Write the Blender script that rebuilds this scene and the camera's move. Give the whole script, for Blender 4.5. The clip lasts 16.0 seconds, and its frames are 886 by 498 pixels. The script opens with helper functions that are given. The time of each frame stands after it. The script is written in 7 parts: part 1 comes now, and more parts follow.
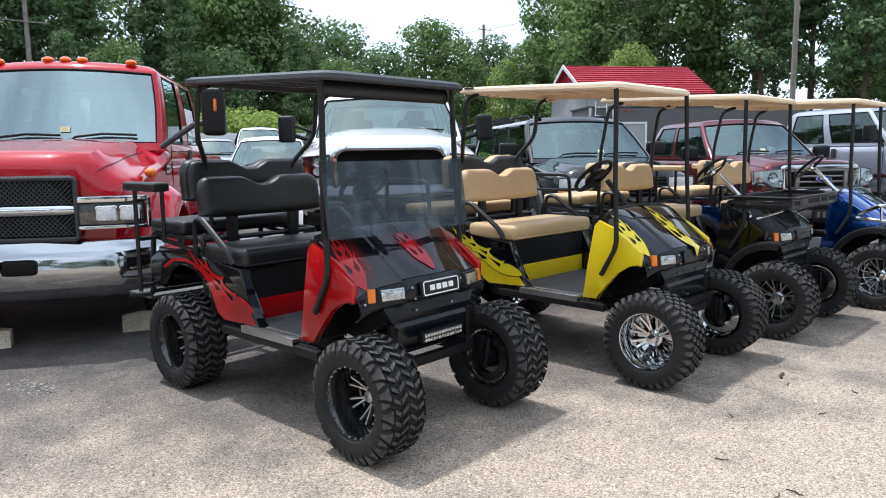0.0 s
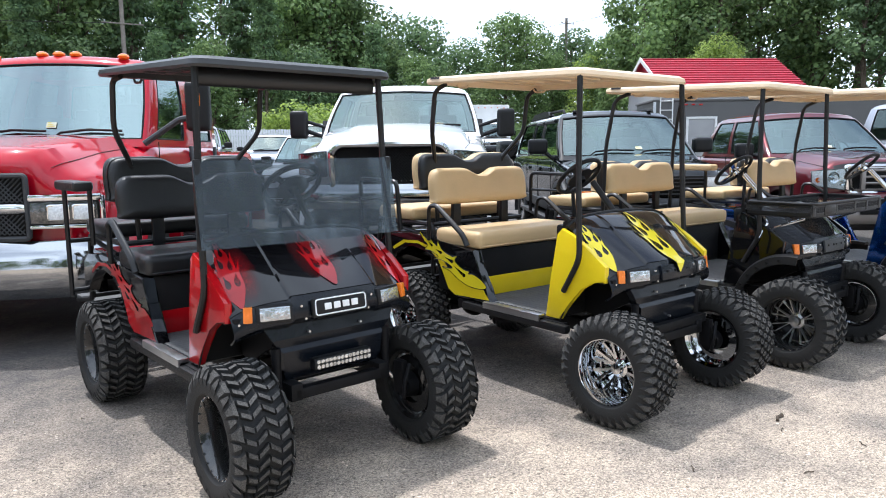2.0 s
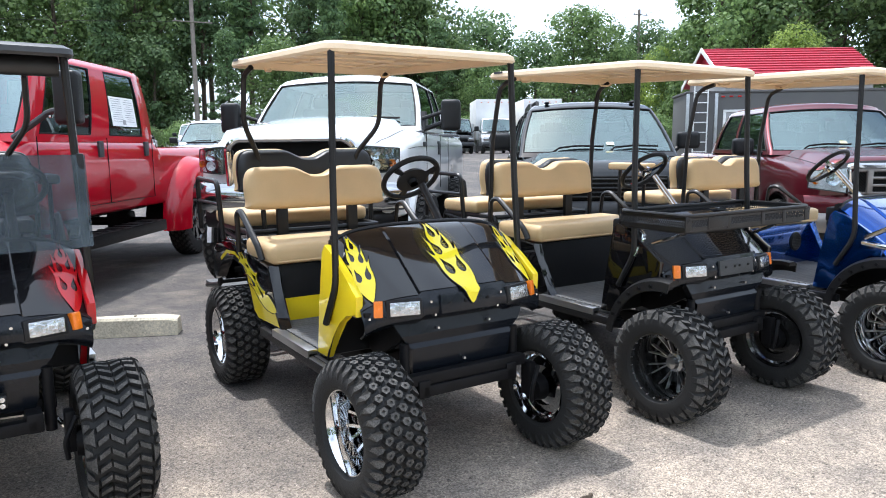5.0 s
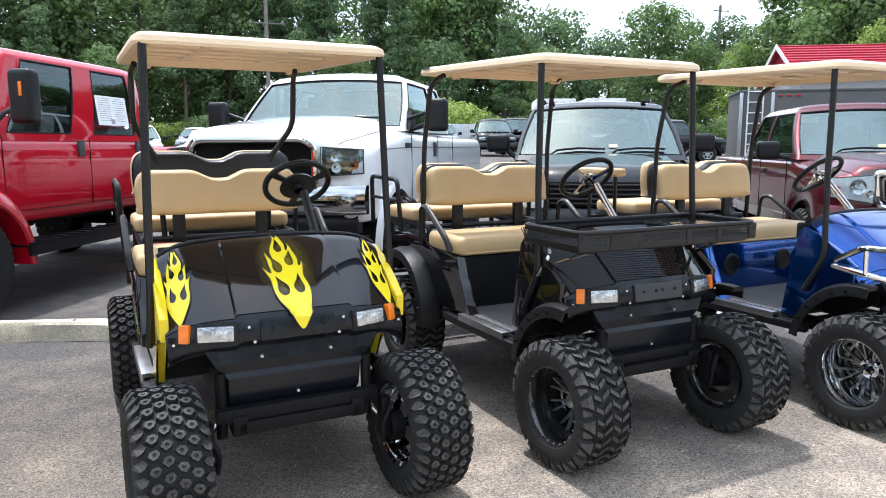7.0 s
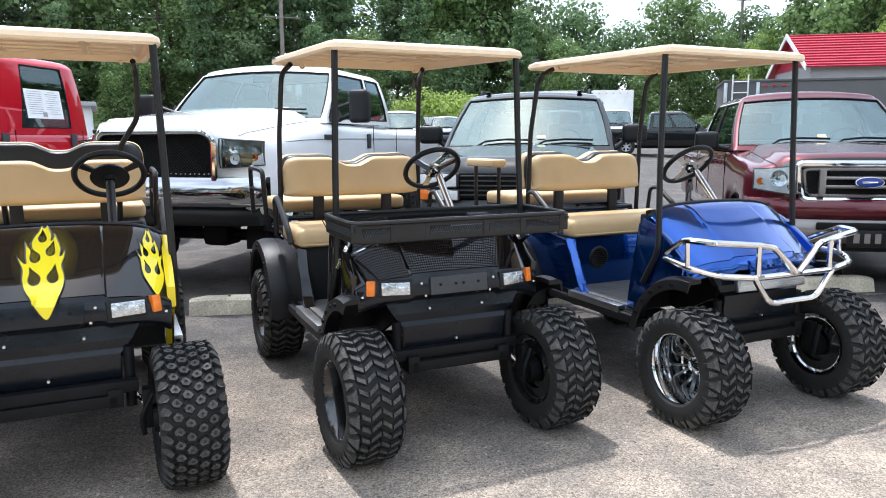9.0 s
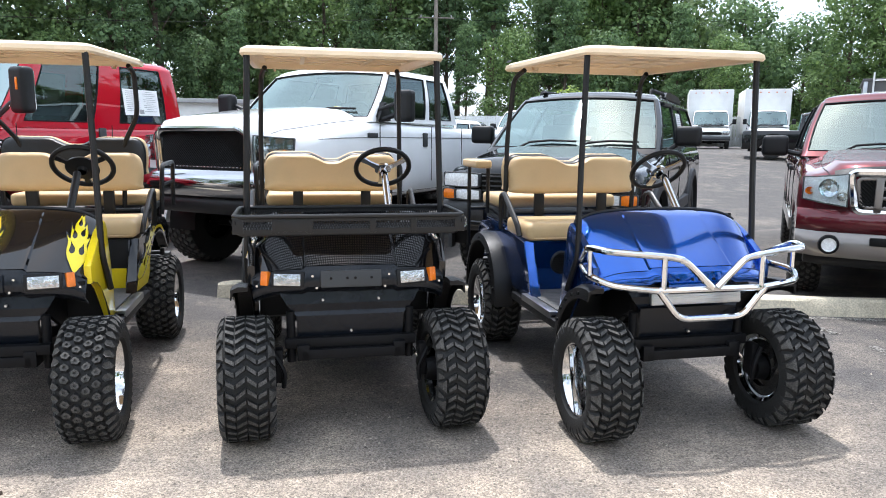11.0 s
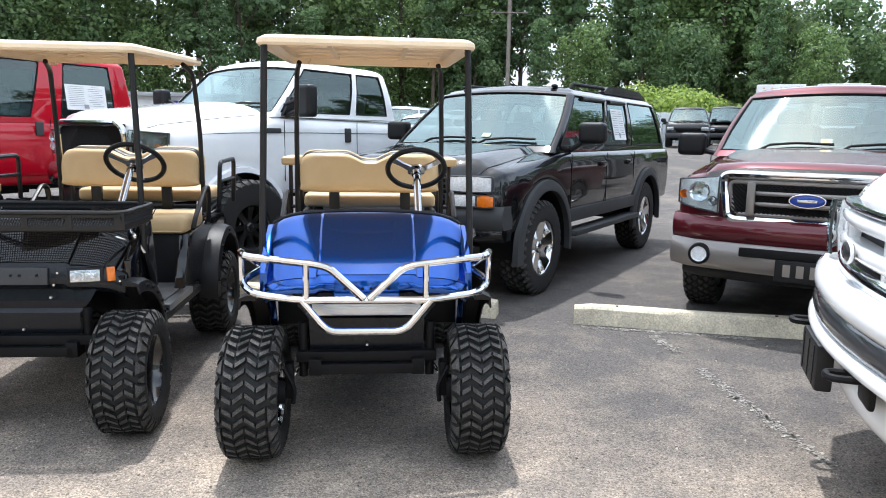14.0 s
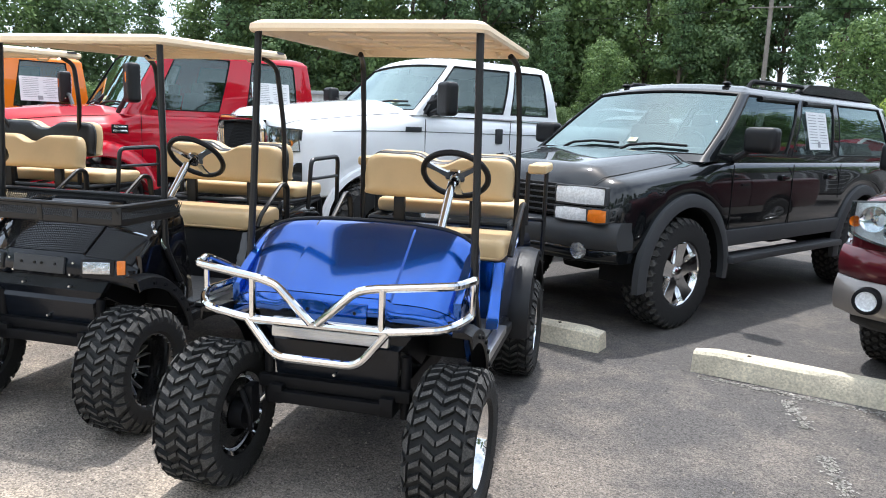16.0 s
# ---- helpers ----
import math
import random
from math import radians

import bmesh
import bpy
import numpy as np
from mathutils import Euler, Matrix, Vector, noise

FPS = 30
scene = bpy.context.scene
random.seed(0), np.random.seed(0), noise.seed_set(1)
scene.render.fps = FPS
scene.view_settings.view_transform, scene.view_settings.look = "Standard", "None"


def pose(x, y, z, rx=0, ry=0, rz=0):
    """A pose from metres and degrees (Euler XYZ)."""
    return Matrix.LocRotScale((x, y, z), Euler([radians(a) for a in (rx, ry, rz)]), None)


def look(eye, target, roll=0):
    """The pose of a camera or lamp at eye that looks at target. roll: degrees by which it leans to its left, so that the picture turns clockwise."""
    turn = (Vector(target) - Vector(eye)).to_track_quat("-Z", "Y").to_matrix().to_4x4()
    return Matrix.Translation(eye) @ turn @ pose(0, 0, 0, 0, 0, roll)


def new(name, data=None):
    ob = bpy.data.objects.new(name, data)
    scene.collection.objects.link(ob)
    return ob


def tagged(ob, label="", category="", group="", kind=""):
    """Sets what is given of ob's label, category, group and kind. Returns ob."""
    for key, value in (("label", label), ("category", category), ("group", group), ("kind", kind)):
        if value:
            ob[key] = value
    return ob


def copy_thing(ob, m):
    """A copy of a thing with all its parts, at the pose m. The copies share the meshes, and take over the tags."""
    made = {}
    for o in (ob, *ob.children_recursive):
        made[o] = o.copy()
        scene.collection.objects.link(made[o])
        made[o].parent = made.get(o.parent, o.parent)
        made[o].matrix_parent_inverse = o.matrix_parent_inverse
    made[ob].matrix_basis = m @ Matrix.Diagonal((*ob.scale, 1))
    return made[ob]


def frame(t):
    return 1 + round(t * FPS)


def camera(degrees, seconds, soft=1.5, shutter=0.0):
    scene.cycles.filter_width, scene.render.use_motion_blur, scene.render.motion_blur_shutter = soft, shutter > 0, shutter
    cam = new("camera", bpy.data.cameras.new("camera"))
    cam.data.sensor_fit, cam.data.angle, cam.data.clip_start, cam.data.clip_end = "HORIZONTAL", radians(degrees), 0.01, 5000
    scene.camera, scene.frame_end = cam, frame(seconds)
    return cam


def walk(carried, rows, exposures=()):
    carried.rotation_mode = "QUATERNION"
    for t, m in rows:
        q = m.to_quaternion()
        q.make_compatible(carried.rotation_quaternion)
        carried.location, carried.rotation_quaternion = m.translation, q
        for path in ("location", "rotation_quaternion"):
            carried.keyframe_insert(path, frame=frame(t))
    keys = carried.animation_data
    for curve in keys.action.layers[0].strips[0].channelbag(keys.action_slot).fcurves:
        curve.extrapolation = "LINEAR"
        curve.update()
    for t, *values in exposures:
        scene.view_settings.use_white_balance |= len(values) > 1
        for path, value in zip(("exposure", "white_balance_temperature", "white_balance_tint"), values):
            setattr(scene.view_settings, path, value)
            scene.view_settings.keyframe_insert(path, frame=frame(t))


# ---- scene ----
cam = camera(64.0, 16.0, soft=1.0)
PATH = [
    (0, (-0.612, -0.449, 1.489), (0.604, 1.117, 1.222), -0.7),
    (0.5, (-0.368, -0.453, 1.5), (0.842, 1.116, 1.233), -0.8),
    (1, (-0.076, -0.442, 1.496), (1.092, 1.16, 1.228), -0.3),
    (1.5, (0.162, -0.513, 1.488), (1.218, 1.163, 1.215), -0.4),
    (2, (0.407, -0.494, 1.487), (1.431, 1.202, 1.212), -0.6),
    (2.5, (0.707, -0.518, 1.478), (1.719, 1.186, 1.207), -0.8),
    (3, (1.01, -0.56, 1.488), (1.971, 1.173, 1.218), -0.7),
    (3.5, (1.312, -0.529, 1.492), (2.25, 1.216, 1.219), -0.7),
    (4, (1.618, -0.516, 1.473), (2.549, 1.232, 1.192), -0.7),
    (6.5, (3.036, -0.524, 1.488), (3.704, 1.34, 1.202), -0.0),
    (7, (3.289, -0.508, 1.492), (3.939, 1.361, 1.206), -0.1),
    (7.5, (3.561, -0.683, 1.482), (4.194, 1.194, 1.203), -0.7),
    (8, (3.822, -0.755, 1.487), (4.422, 1.132, 1.203), -0.3),
    (8.5, (4.111, -0.737, 1.48), (4.696, 1.153, 1.186), -0.6),
    (9, (4.35, -0.788, 1.468), (4.935, 1.101, 1.164), -0.3),
    (11.5, (5.916, -1.144, 1.489), (6.002, 0.829, 1.176), 0.4),
    (12, (6.261, -1.136, 1.496), (6.329, 0.837, 1.175), 0.2),
    (12.5, (6.616, -1.2, 1.505), (6.674, 0.775, 1.19), 0.3),
    (13, (6.933, -1.134, 1.494), (6.974, 0.84, 1.174), 0.5),
    (13.5, (7.266, -1.021, 1.497), (7.296, 0.952, 1.175), 0.5),
    (14, (7.605, -0.916, 1.508), (7.528, 1.057, 1.185), 0.9),
    (14.5, (7.864, -0.762, 1.504), (7.636, 1.197, 1.174), 1.5),
    (15, (8.09, -0.569, 1.517), (7.791, 1.38, 1.182), 1.6),
    (15.5, (8.346, -0.353, 1.534), (7.804, 1.541, 1.191), 2.0),
    (16, (8.53, -0.128, 1.527), (7.815, 1.71, 1.192), 2.2),
]
walk(cam, [(t, look(eye, target, roll)) for t, eye, target, roll in PATH], [(0, -0.12, 6200, 11), (1.5, 0.12, 6180, 11), (3.5, 0.34, 6160, 11), (8, 0.38, 6180, 11), (12, 0.40, 6300, 11), (16, 0.37, 6350, 10)])

# ---- light ----
SUN_AIM = Vector((-0.09, 0.32, 0.95)).normalized()  # towards the sun
world = bpy.data.worlds.new("sky")
scene.world = world
world.use_nodes = True
wn, wl = world.node_tree.nodes, world.node_tree.links
wn.clear()
sky = wn.new("ShaderNodeTexSky")
sky.sky_type, sky.sun_disc = "NISHITA", False
sky.sun_elevation = math.asin(SUN_AIM.z)
sky.sun_rotation = math.atan2(SUN_AIM.x, SUN_AIM.y)
sky.air_density, sky.dust_density = 1.0, 3.0
coord = wn.new("ShaderNodeTexCoord")
cloud = wn.new("ShaderNodeTexNoise")
cloud.inputs["Scale"].default_value, cloud.inputs["Detail"].default_value = 2.2, 6
cramp = wn.new("ShaderNodeValToRGB")
cramp.color_ramp.elements[0].position, cramp.color_ramp.elements[1].position = 0.28, 0.58
cmix = wn.new("ShaderNodeMix")
cmix.data_type = "RGBA"
cmix.inputs["B"].default_value = (8.8, 9.9, 11.3, 1)
wbg = wn.new("ShaderNodeBackground")
wbg.inputs["Strength"].default_value = 0.165
wout = wn.new("ShaderNodeOutputWorld")
wl.new(coord.outputs["Generated"], cloud.inputs["Vector"])
wl.new(cloud.outputs["Fac"], cramp.inputs["Fac"])
wl.new(cramp.outputs["Color"], cmix.inputs["Factor"])
wl.new(sky.outputs["Color"], cmix.inputs["A"])
wl.new(cmix.outputs["Result"], wbg.inputs["Color"])
wl.new(wbg.outputs["Background"], wout.inputs["Surface"])
sun = new("sun", bpy.data.lights.new("sun", "SUN"))
sun.data.energy, sun.data.angle, sun.data.color = 3.65, radians(1.5), (1.0, 0.985, 0.965)
sun.matrix_world = look(SUN_AIM * 60, (0, 0, 0))


# ---- materials ----
def mat(name, base, rough=0.5, metal=0.0, vary=0.12, scale=6.0, fine=0.0, bump=0.0, bump_scale=60.0, coat=0.0, rand=0.0, trans=0.0, spec=0.5, rvar=0.08):
    """A procedural surface: base colour varied at two scales, roughness varied, fine relief."""
    m = bpy.data.materials.new(name)
    m.use_nodes = True
    n, l = m.node_tree.nodes, m.node_tree.links
    p = n["Principled BSDF"]
    p.inputs["Metallic"].default_value = metal
    p.inputs["Coat Weight"].default_value = coat
    p.inputs["Coat Roughness"].default_value = 0.03
    p.inputs["Specular IOR Level"].default_value = spec
    tc = n.new("ShaderNodeTexCoord")
    big = n.new("ShaderNodeTexNoise")
    big.inputs["Scale"].default_value, big.inputs["Detail"].default_value = scale, 5
    l.new(tc.outputs["Object"], big.inputs["Vector"])
    small = n.new("ShaderNodeTexNoise")
    small.inputs["Scale"].default_value, small.inputs["Detail"].default_value = bump_scale, 4
    l.new(tc.outputs["Object"], small.inputs["Vector"])
    r1 = n.new("ShaderNodeMapRange")
    r1.inputs["From Min"].default_value, r1.inputs["From Max"].default_value = 0.3, 0.7
    r1.inputs["To Min"].default_value, r1.inputs["To Max"].default_value = 1 - vary, 1 + vary
    l.new(big.outputs["Fac"], r1.inputs["Value"])
    r2 = n.new("ShaderNodeMapRange")
    r2.inputs["From Min"].default_value, r2.inputs["From Max"].default_value = 0.3, 0.7
    r2.inputs["To Min"].default_value, r2.inputs["To Max"].default_value = 1 - fine, 1 + fine
    l.new(small.outputs["Fac"], r2.inputs["Value"])
    mul = n.new("ShaderNodeMath")
    mul.operation = "MULTIPLY"
    l.new(r1.outputs["Result"], mul.inputs[0])
    l.new(r2.outputs["Result"], mul.inputs[1])
    fac = mul.outputs["Value"]
    if rand:
        oi = n.new("ShaderNodeObjectInfo")
        r3 = n.new("ShaderNodeMapRange")
        r3.inputs["To Min"].default_value, r3.inputs["To Max"].default_value = 1 - rand, 1 + rand
        l.new(oi.outputs["Random"], r3.inputs["Value"])
        m2 = n.new("ShaderNodeMath")
        m2.operation = "MULTIPLY"
        l.new(fac, m2.inputs[0])
        l.new(r3.outputs["Result"], m2.inputs[1])
        fac = m2.outputs["Value"]
    vm = n.new("ShaderNodeVectorMath")
    vm.operation = "SCALE"
    vm.inputs[0].default_value = base
    l.new(fac, vm.inputs["Scale"])
    l.new(vm.outputs["Vector"], p.inputs["Base Color"])
    rr = n.new("ShaderNodeMapRange")
    rr.inputs["To Min"].default_value, rr.inputs["To Max"].default_value = max(0.02, rough - rvar), min(1, rough + rvar)
    l.new(big.outputs["Fac"], rr.inputs["Value"])
    l.new(rr.outputs["Result"], p.inputs["Roughness"])
    if bump:
        b = n.new("ShaderNodeBump")
        b.inputs["Strength"].default_value, b.inputs["Distance"].default_value = min(1, bump), 0.004
        l.new(small.outputs["Fac"], b.inputs["Height"])
        l.new(b.outputs["Normal"], p.inputs["Normal"])
    return m


def glass(name, tint, gloss=1.0, floor=0.06, matte=(0, 0, 0), matte_share=0.0):
    """A thin tinted pane: straight through, with a mirror share that grows towards grazing."""
    m = bpy.data.materials.new(name)
    m.use_nodes = True
    n, l = m.node_tree.nodes, m.node_tree.links
    n.clear()
    out = n.new("ShaderNodeOutputMaterial")
    mix = n.new("ShaderNodeMixShader")
    tr = n.new("ShaderNodeBsdfTransparent")
    tr.inputs["Color"].default_value = (*tint, 1)
    gl = n.new("ShaderNodeBsdfGlossy")
    gl.inputs["Roughness"].default_value = 0.02
    gl.inputs["Color"].default_value = (0.75 * gloss, 0.93 * gloss, 0.92 * gloss, 1)
    lw = n.new("ShaderNodeLayerWeight")
    lw.inputs["Blend"].default_value = 0.5
    pw = n.new("ShaderNodeMath")
    pw.operation = "POWER"
    pw.inputs[1].default_value = 4.0
    l.new(lw.outputs["Facing"], pw.inputs[0])
    sc = n.new("ShaderNodeMath")
    sc.operation = "MULTIPLY_ADD"
    sc.inputs[1].default_value, sc.inputs[2].default_value = 1 - floor, floor
    l.new(pw.outputs["Value"], sc.inputs[0])
    l.new(sc.outputs["Value"], mix.inputs["Fac"])
    # an even matt colour mixed into the see-through part, barely varied
    if matte_share:
        df = n.new("ShaderNodeBsdfDiffuse")
        df.inputs["Color"].default_value = (*matte, 1)
        m2 = n.new("ShaderNodeMixShader")
        nt = n.new("ShaderNodeTexNoise")
        nt.inputs["Scale"].default_value = 3.0
        mr = n.new("ShaderNodeMapRange")
        mr.inputs["From Min"].default_value, mr.inputs["From Max"].default_value = 0.3, 0.7
        mr.inputs["To Min"].default_value, mr.inputs["To Max"].default_value = matte_share * 0.94, matte_share * 1.06
        l.new(nt.outputs["Fac"], mr.inputs["Value"])
        l.new(mr.outputs["Result"], m2.inputs["Fac"])
        l.new(tr.outputs["BSDF"], m2.inputs[1])
        l.new(df.outputs["BSDF"], m2.inputs[2])
        l.new(m2.outputs["Shader"], mix.inputs[1])
    else:
        l.new(tr.outputs["BSDF"], mix.inputs[1])
    l.new(gl.outputs["BSDF"], mix.inputs[2])
    l.new(mix.outputs["Shader"], out.inputs["Surface"])
    return m


def paint(name, base, metal=0.0, rough=0.3, vary=0.04):
    return mat(name, base, rough, metal, vary, 3.0, 0.03, 0.0, 300.0, coat=1.0, rvar=0.04, spec=0.05)


M = {
    "rubber": mat("rubber", (0.012, 0.0118, 0.0115), 0.78, 0, 0.25, 9, 0.3, 0.5, 160),
    "tread": mat("tread", (0.058, 0.055, 0.051), 0.85, 0, 0.45, 14, 0.5, 0.5, 160),
    "smoked_lamp": mat("smoked_lamp", (0.09, 0.093, 0.097), 0.12, 0.9, 0.4, 14, 0.35, 1.0, 45, coat=1.0),
    "bright_lamp": mat("bright_lamp", (0.84, 0.86, 0.87), 0.2, 0.0, 0.12, 30, 0.15, 0.6, 70, coat=1.0),
    "black_plastic": mat("black_plastic", (0.010, 0.010, 0.011), 0.40, 0, 0.15, 8, 0.1, 0.25, 400, spec=0.3),
    "fascia": mat("fascia", (0.006, 0.008, 0.012), 0.24, 0, 0.12, 6, 0.05, 0.1, 300, coat=0.12, spec=0.25),
    "frame": mat("frame", (0.007, 0.007, 0.008), 0.5, 0.0, 0.2, 12, 0.1, 0.1, 200, spec=0.15),
    "powder": mat("powder", (0.012, 0.012, 0.013), 0.36, 0, 0.1, 12, 0.05, 0.08, 500, spec=0.35),
    "black_paint": paint("black_paint", (0.004, 0.004, 0.005)),
    "yellow_paint": paint("yellow_paint", (0.80, 0.60, 0.015)),
    "flame_yellow": paint("flame_yellow", (0.86, 0.70, 0.02)),
    "red_flame": paint("red_flame", (0.40, 0.004, 0.008), vary=0.35),
    "blue_paint": paint("blue_paint", (0.005, 0.076, 0.36), 0.9, 0.15),
    "tan_vinyl": mat("tan_vinyl", (0.64, 0.45, 0.235), 0.45, 0, 0.06, 4, 0.05, 0.25, 300),
    "black_vinyl": mat("black_vinyl", (0.010, 0.010, 0.011), 0.36, 0, 0.1, 5, 0.05, 0.3, 300),
    "tan_roof": mat("tan_roof", (0.80, 0.63, 0.43), 0.5, 0, 0.05, 3, 0.05, 0.12, 200),
    "black_roof": mat("black_roof", (0.03, 0.031, 0.033), 0.4, 0, 0.1, 3, 0.05, 0.12, 200),
    "chrome": mat("chrome", (0.66, 0.67, 0.68), 0.07, 1, 0.03, 5, 0, 0, 100, rvar=0.03),
    "bumper_chrome": mat("bumper_chrome", (0.44, 0.45, 0.46), 0.09, 1, 0.08, 3, 0, 0, 100, rvar=0.04),
    "steel": mat("steel", (0.62, 0.62, 0.62), 0.22, 1, 0.06, 6, 0.05, 0.05, 100),
    "alu": mat("alu", (0.55, 0.56, 0.57), 0.32, 1, 0.08, 10, 0.05, 0.1, 200),
    "black_rim": mat("black_rim", (0.012, 0.012, 0.012), 0.18, 0, 0.1, 10, 0.05, 0, 100, coat=0.8),
    "lamp_glass": mat("lamp_glass", (0.50, 0.52, 0.54), 0.14, 0.85, 0.3, 40, 0.25, 1.0, 70, coat=1.0),
    "amber": mat("amber", (0.85, 0.20, 0.01), 0.25, 0, 0.12, 30, 0.1, 0.3, 200, coat=0.6),
    "tail_red": mat("tail_red", (0.5, 0.01, 0.01), 0.2, 0, 0.1, 30, 0.1, 0.2, 200, coat=0.8),
    "smoke": glass("smoke", (0.27, 0.30, 0.33), 0.55, 0.05, (0.125, 0.15, 0.18), 0.38),
    "windshield": glass("windshield", (0.48, 0.62, 0.61), 1.0, 0.22),
    # windshield copy with its mirror share raised to imitate sky glare
    "bright_windshield": glass("bright_windshield", (0.50, 0.62, 0.61), 1.0, 0.38),
    "dark_glass": glass("dark_glass", (0.28, 0.31, 0.31), 1.0, 0.09),
    "clear_lens": glass("clear_lens", (0.9, 0.92, 0.93)),
    "floor_mat": mat("floor_mat", (0.10, 0.10, 0.10), 0.7, 0, 0.2, 8, 0.2, 0.5, 90),
    "red_paint": paint("red_paint", (0.45, 0.003, 0.016)),
    "white_paint": paint("white_paint", (0.87, 0.88, 0.89)),
    "suv_black": paint("suv_black", (0.005, 0.006, 0.007)),
    "maroon": paint("maroon", (0.105, 0.011, 0.017), 0.3),
    "silver_paint": paint("silver_paint", (0.40, 0.42, 0.48), 0.5, 0.35),
    "orange_paint": paint("orange_paint", (0.75, 0.20, 0.01)),
    "pewter": paint("pewter", (0.235, 0.212, 0.195), 0.4, 0.35),
    "charcoal": paint("charcoal", (0.055, 0.056, 0.060), 0.2, 0.35),
    "grey_trim": mat("grey_trim", (0.038, 0.040, 0.043), 0.55, 0, 0.1, 10, 0.08, 0.2, 300),
    "interior": mat("interior", (0.05, 0.05, 0.052), 0.8, 0, 0.3, 6, 0.1, 0.1, 60),
    "seat_grey": mat("seat_grey", (0.16, 0.155, 0.15), 0.85, 0, 0.15, 6, 0.1, 0.1, 60),
    "mesh_dark": mat("mesh_dark", (0.006, 0.006, 0.006), 0.5, 0, 0.2, 20, 0.1, 0, 100, spec=0.2),
    "paper": mat("paper", (0.85, 0.86, 0.86), 0.7, 0, 0.03, 10, 0.02, 0, 100),
    "ink": mat("ink", (0.36, 0.36, 0.37), 0.7, 0, 0.1, 10, 0.02, 0, 100),
    "concrete": mat("concrete", (0.60, 0.53, 0.40), 0.9, 0, 0.22, 5, 0.25, 0.8, 70, rand=0.06),
    "bark": mat("bark", (0.10, 0.075, 0.055), 0.9, 0, 0.3, 4, 0.3, 0.8, 14),
    "pole_wood": mat("pole_wood", (0.23, 0.20, 0.17), 0.9, 0, 0.2, 2, 0.2, 0.6, 30),
    "red_roof": mat("red_roof", (0.40, 0.022, 0.045), 0.45, 0, 0.1, 1.5, 0.08, 0.1, 30),
    "wall_grey": mat("wall_grey", (0.36, 0.36, 0.36), 0.7, 0, 0.08, 1.5, 0.05, 0.1, 40),
    "trailer_grey": mat("trailer_grey", (0.10, 0.098, 0.096), 0.55, 0, 0.08, 1.0, 0.04, 0.05, 40),
    "white_plain": mat("white_plain", (0.78, 0.78, 0.76), 0.6, 0, 0.06, 2, 0.04, 0.05, 60),
    "fence_white": mat("fence_white", (0.70, 0.72, 0.72), 0.6, 0, 0.08, 3, 0.05, 0.1, 60),
    "banner": mat("banner", (0.06, 0.05, 0.42), 0.6, 0, 0.1, 2, 0.04, 0.05, 60),
    "badge_blue": paint("badge_blue", (0.02, 0.05, 0.28)),
    "gravel": mat("gravel", (0.36, 0.31, 0.25), 0.9, 0, 0.6, 30, 0.3, 0.5, 120, rand=0.2),
    "stick": mat("stick", (0.07, 0.05, 0.035), 0.9, 0, 0.3, 30, 0.3, 0.5, 120),
    "sticker": mat("sticker", (0.55, 0.57, 0.45), 0.6, 0, 0.05, 10, 0.02, 0, 100),
    "sticker_ink": mat("sticker_ink", (0.55, 0.50, 0.08), 0.7, 0, 0.1, 10, 0.02, 0, 100),
    "line_paint": mat("line_paint", (0.33, 0.31, 0.28), 0.9, 0, 0.35, 14, 0.35, 0.6, 90),
}


def leaf_mat(name, base):
    """Leaves: matt green, each clump its own shade, some light passing through."""
    m = bpy.data.materials.new(name)
    m.use_nodes = True
    n, l = m.node_tree.nodes, m.node_tree.links
    p = n["Principled BSDF"]
    geo = n.new("ShaderNodeNewGeometry")
    ramp = n.new("ShaderNodeValToRGB")
    ramp.color_ramp.elements[0].color = (base[0] * 0.55, base[1] * 0.6, base[2] * 0.6, 1)
    ramp.color_ramp.elements[1].color = (base[0] * 1.5, base[1] * 1.4, base[2] * 1.2, 1)
    l.new(geo.outputs["Random Per Island"], ramp.inputs["Fac"])
    oi = n.new("ShaderNodeObjectInfo")
    rr = n.new("ShaderNodeMapRange")
    rr.inputs["To Min"].default_value, rr.inputs["To Max"].default_value = 0.75, 1.25
    l.new(oi.outputs["Random"], rr.inputs["Value"])
    vm = n.new("ShaderNodeVectorMath")
    vm.operation = "SCALE"
    l.new(ramp.outputs["Color"], vm.inputs[0])
    l.new(rr.outputs["Result"], vm.inputs["Scale"])
    l.new(vm.outputs["Vector"], p.inputs["Base Color"])
    p.inputs["Roughness"].default_value = 0.6
    p.inputs["Specular IOR Level"].default_value = 0.3
    tl = n.new("ShaderNodeBsdfTranslucent")
    l.new(vm.outputs["Vector"], tl.inputs["Color"])
    mx = n.new("ShaderNodeMixShader")
    mx.inputs["Fac"].default_value = 0.45
    l.new(p.outputs["BSDF"], mx.inputs[1])
    l.new(tl.outputs["BSDF"], mx.inputs[2])
    l.new(mx.outputs["Shader"], n["Material Output"].inputs["Surface"])
    return m


LEAF = {
    "oak": leaf_mat("oak_leaf", (0.155, 0.240, 0.098)),
    "pine": leaf_mat("pine_needle", (0.140, 0.225, 0.112)),
    "bright": leaf_mat("bright_leaf", (0.235, 0.320, 0.085)),
    "grey": leaf_mat("grey_leaf", (0.128, 0.205, 0.098)),
}


# ---- mesh helpers ----
def link(name, bm, material, smooth=True, angle=35):
    bmesh.ops.recalc_face_normals(bm, faces=bm.faces)
    me = bpy.data.meshes.new(name)
    bm.to_mesh(me)
    bm.free()
    me.materials.append(material)
    if smooth:
        me.shade_smooth()
        me.set_sharp_from_angle(angle=radians(angle))
    return new(name, me)


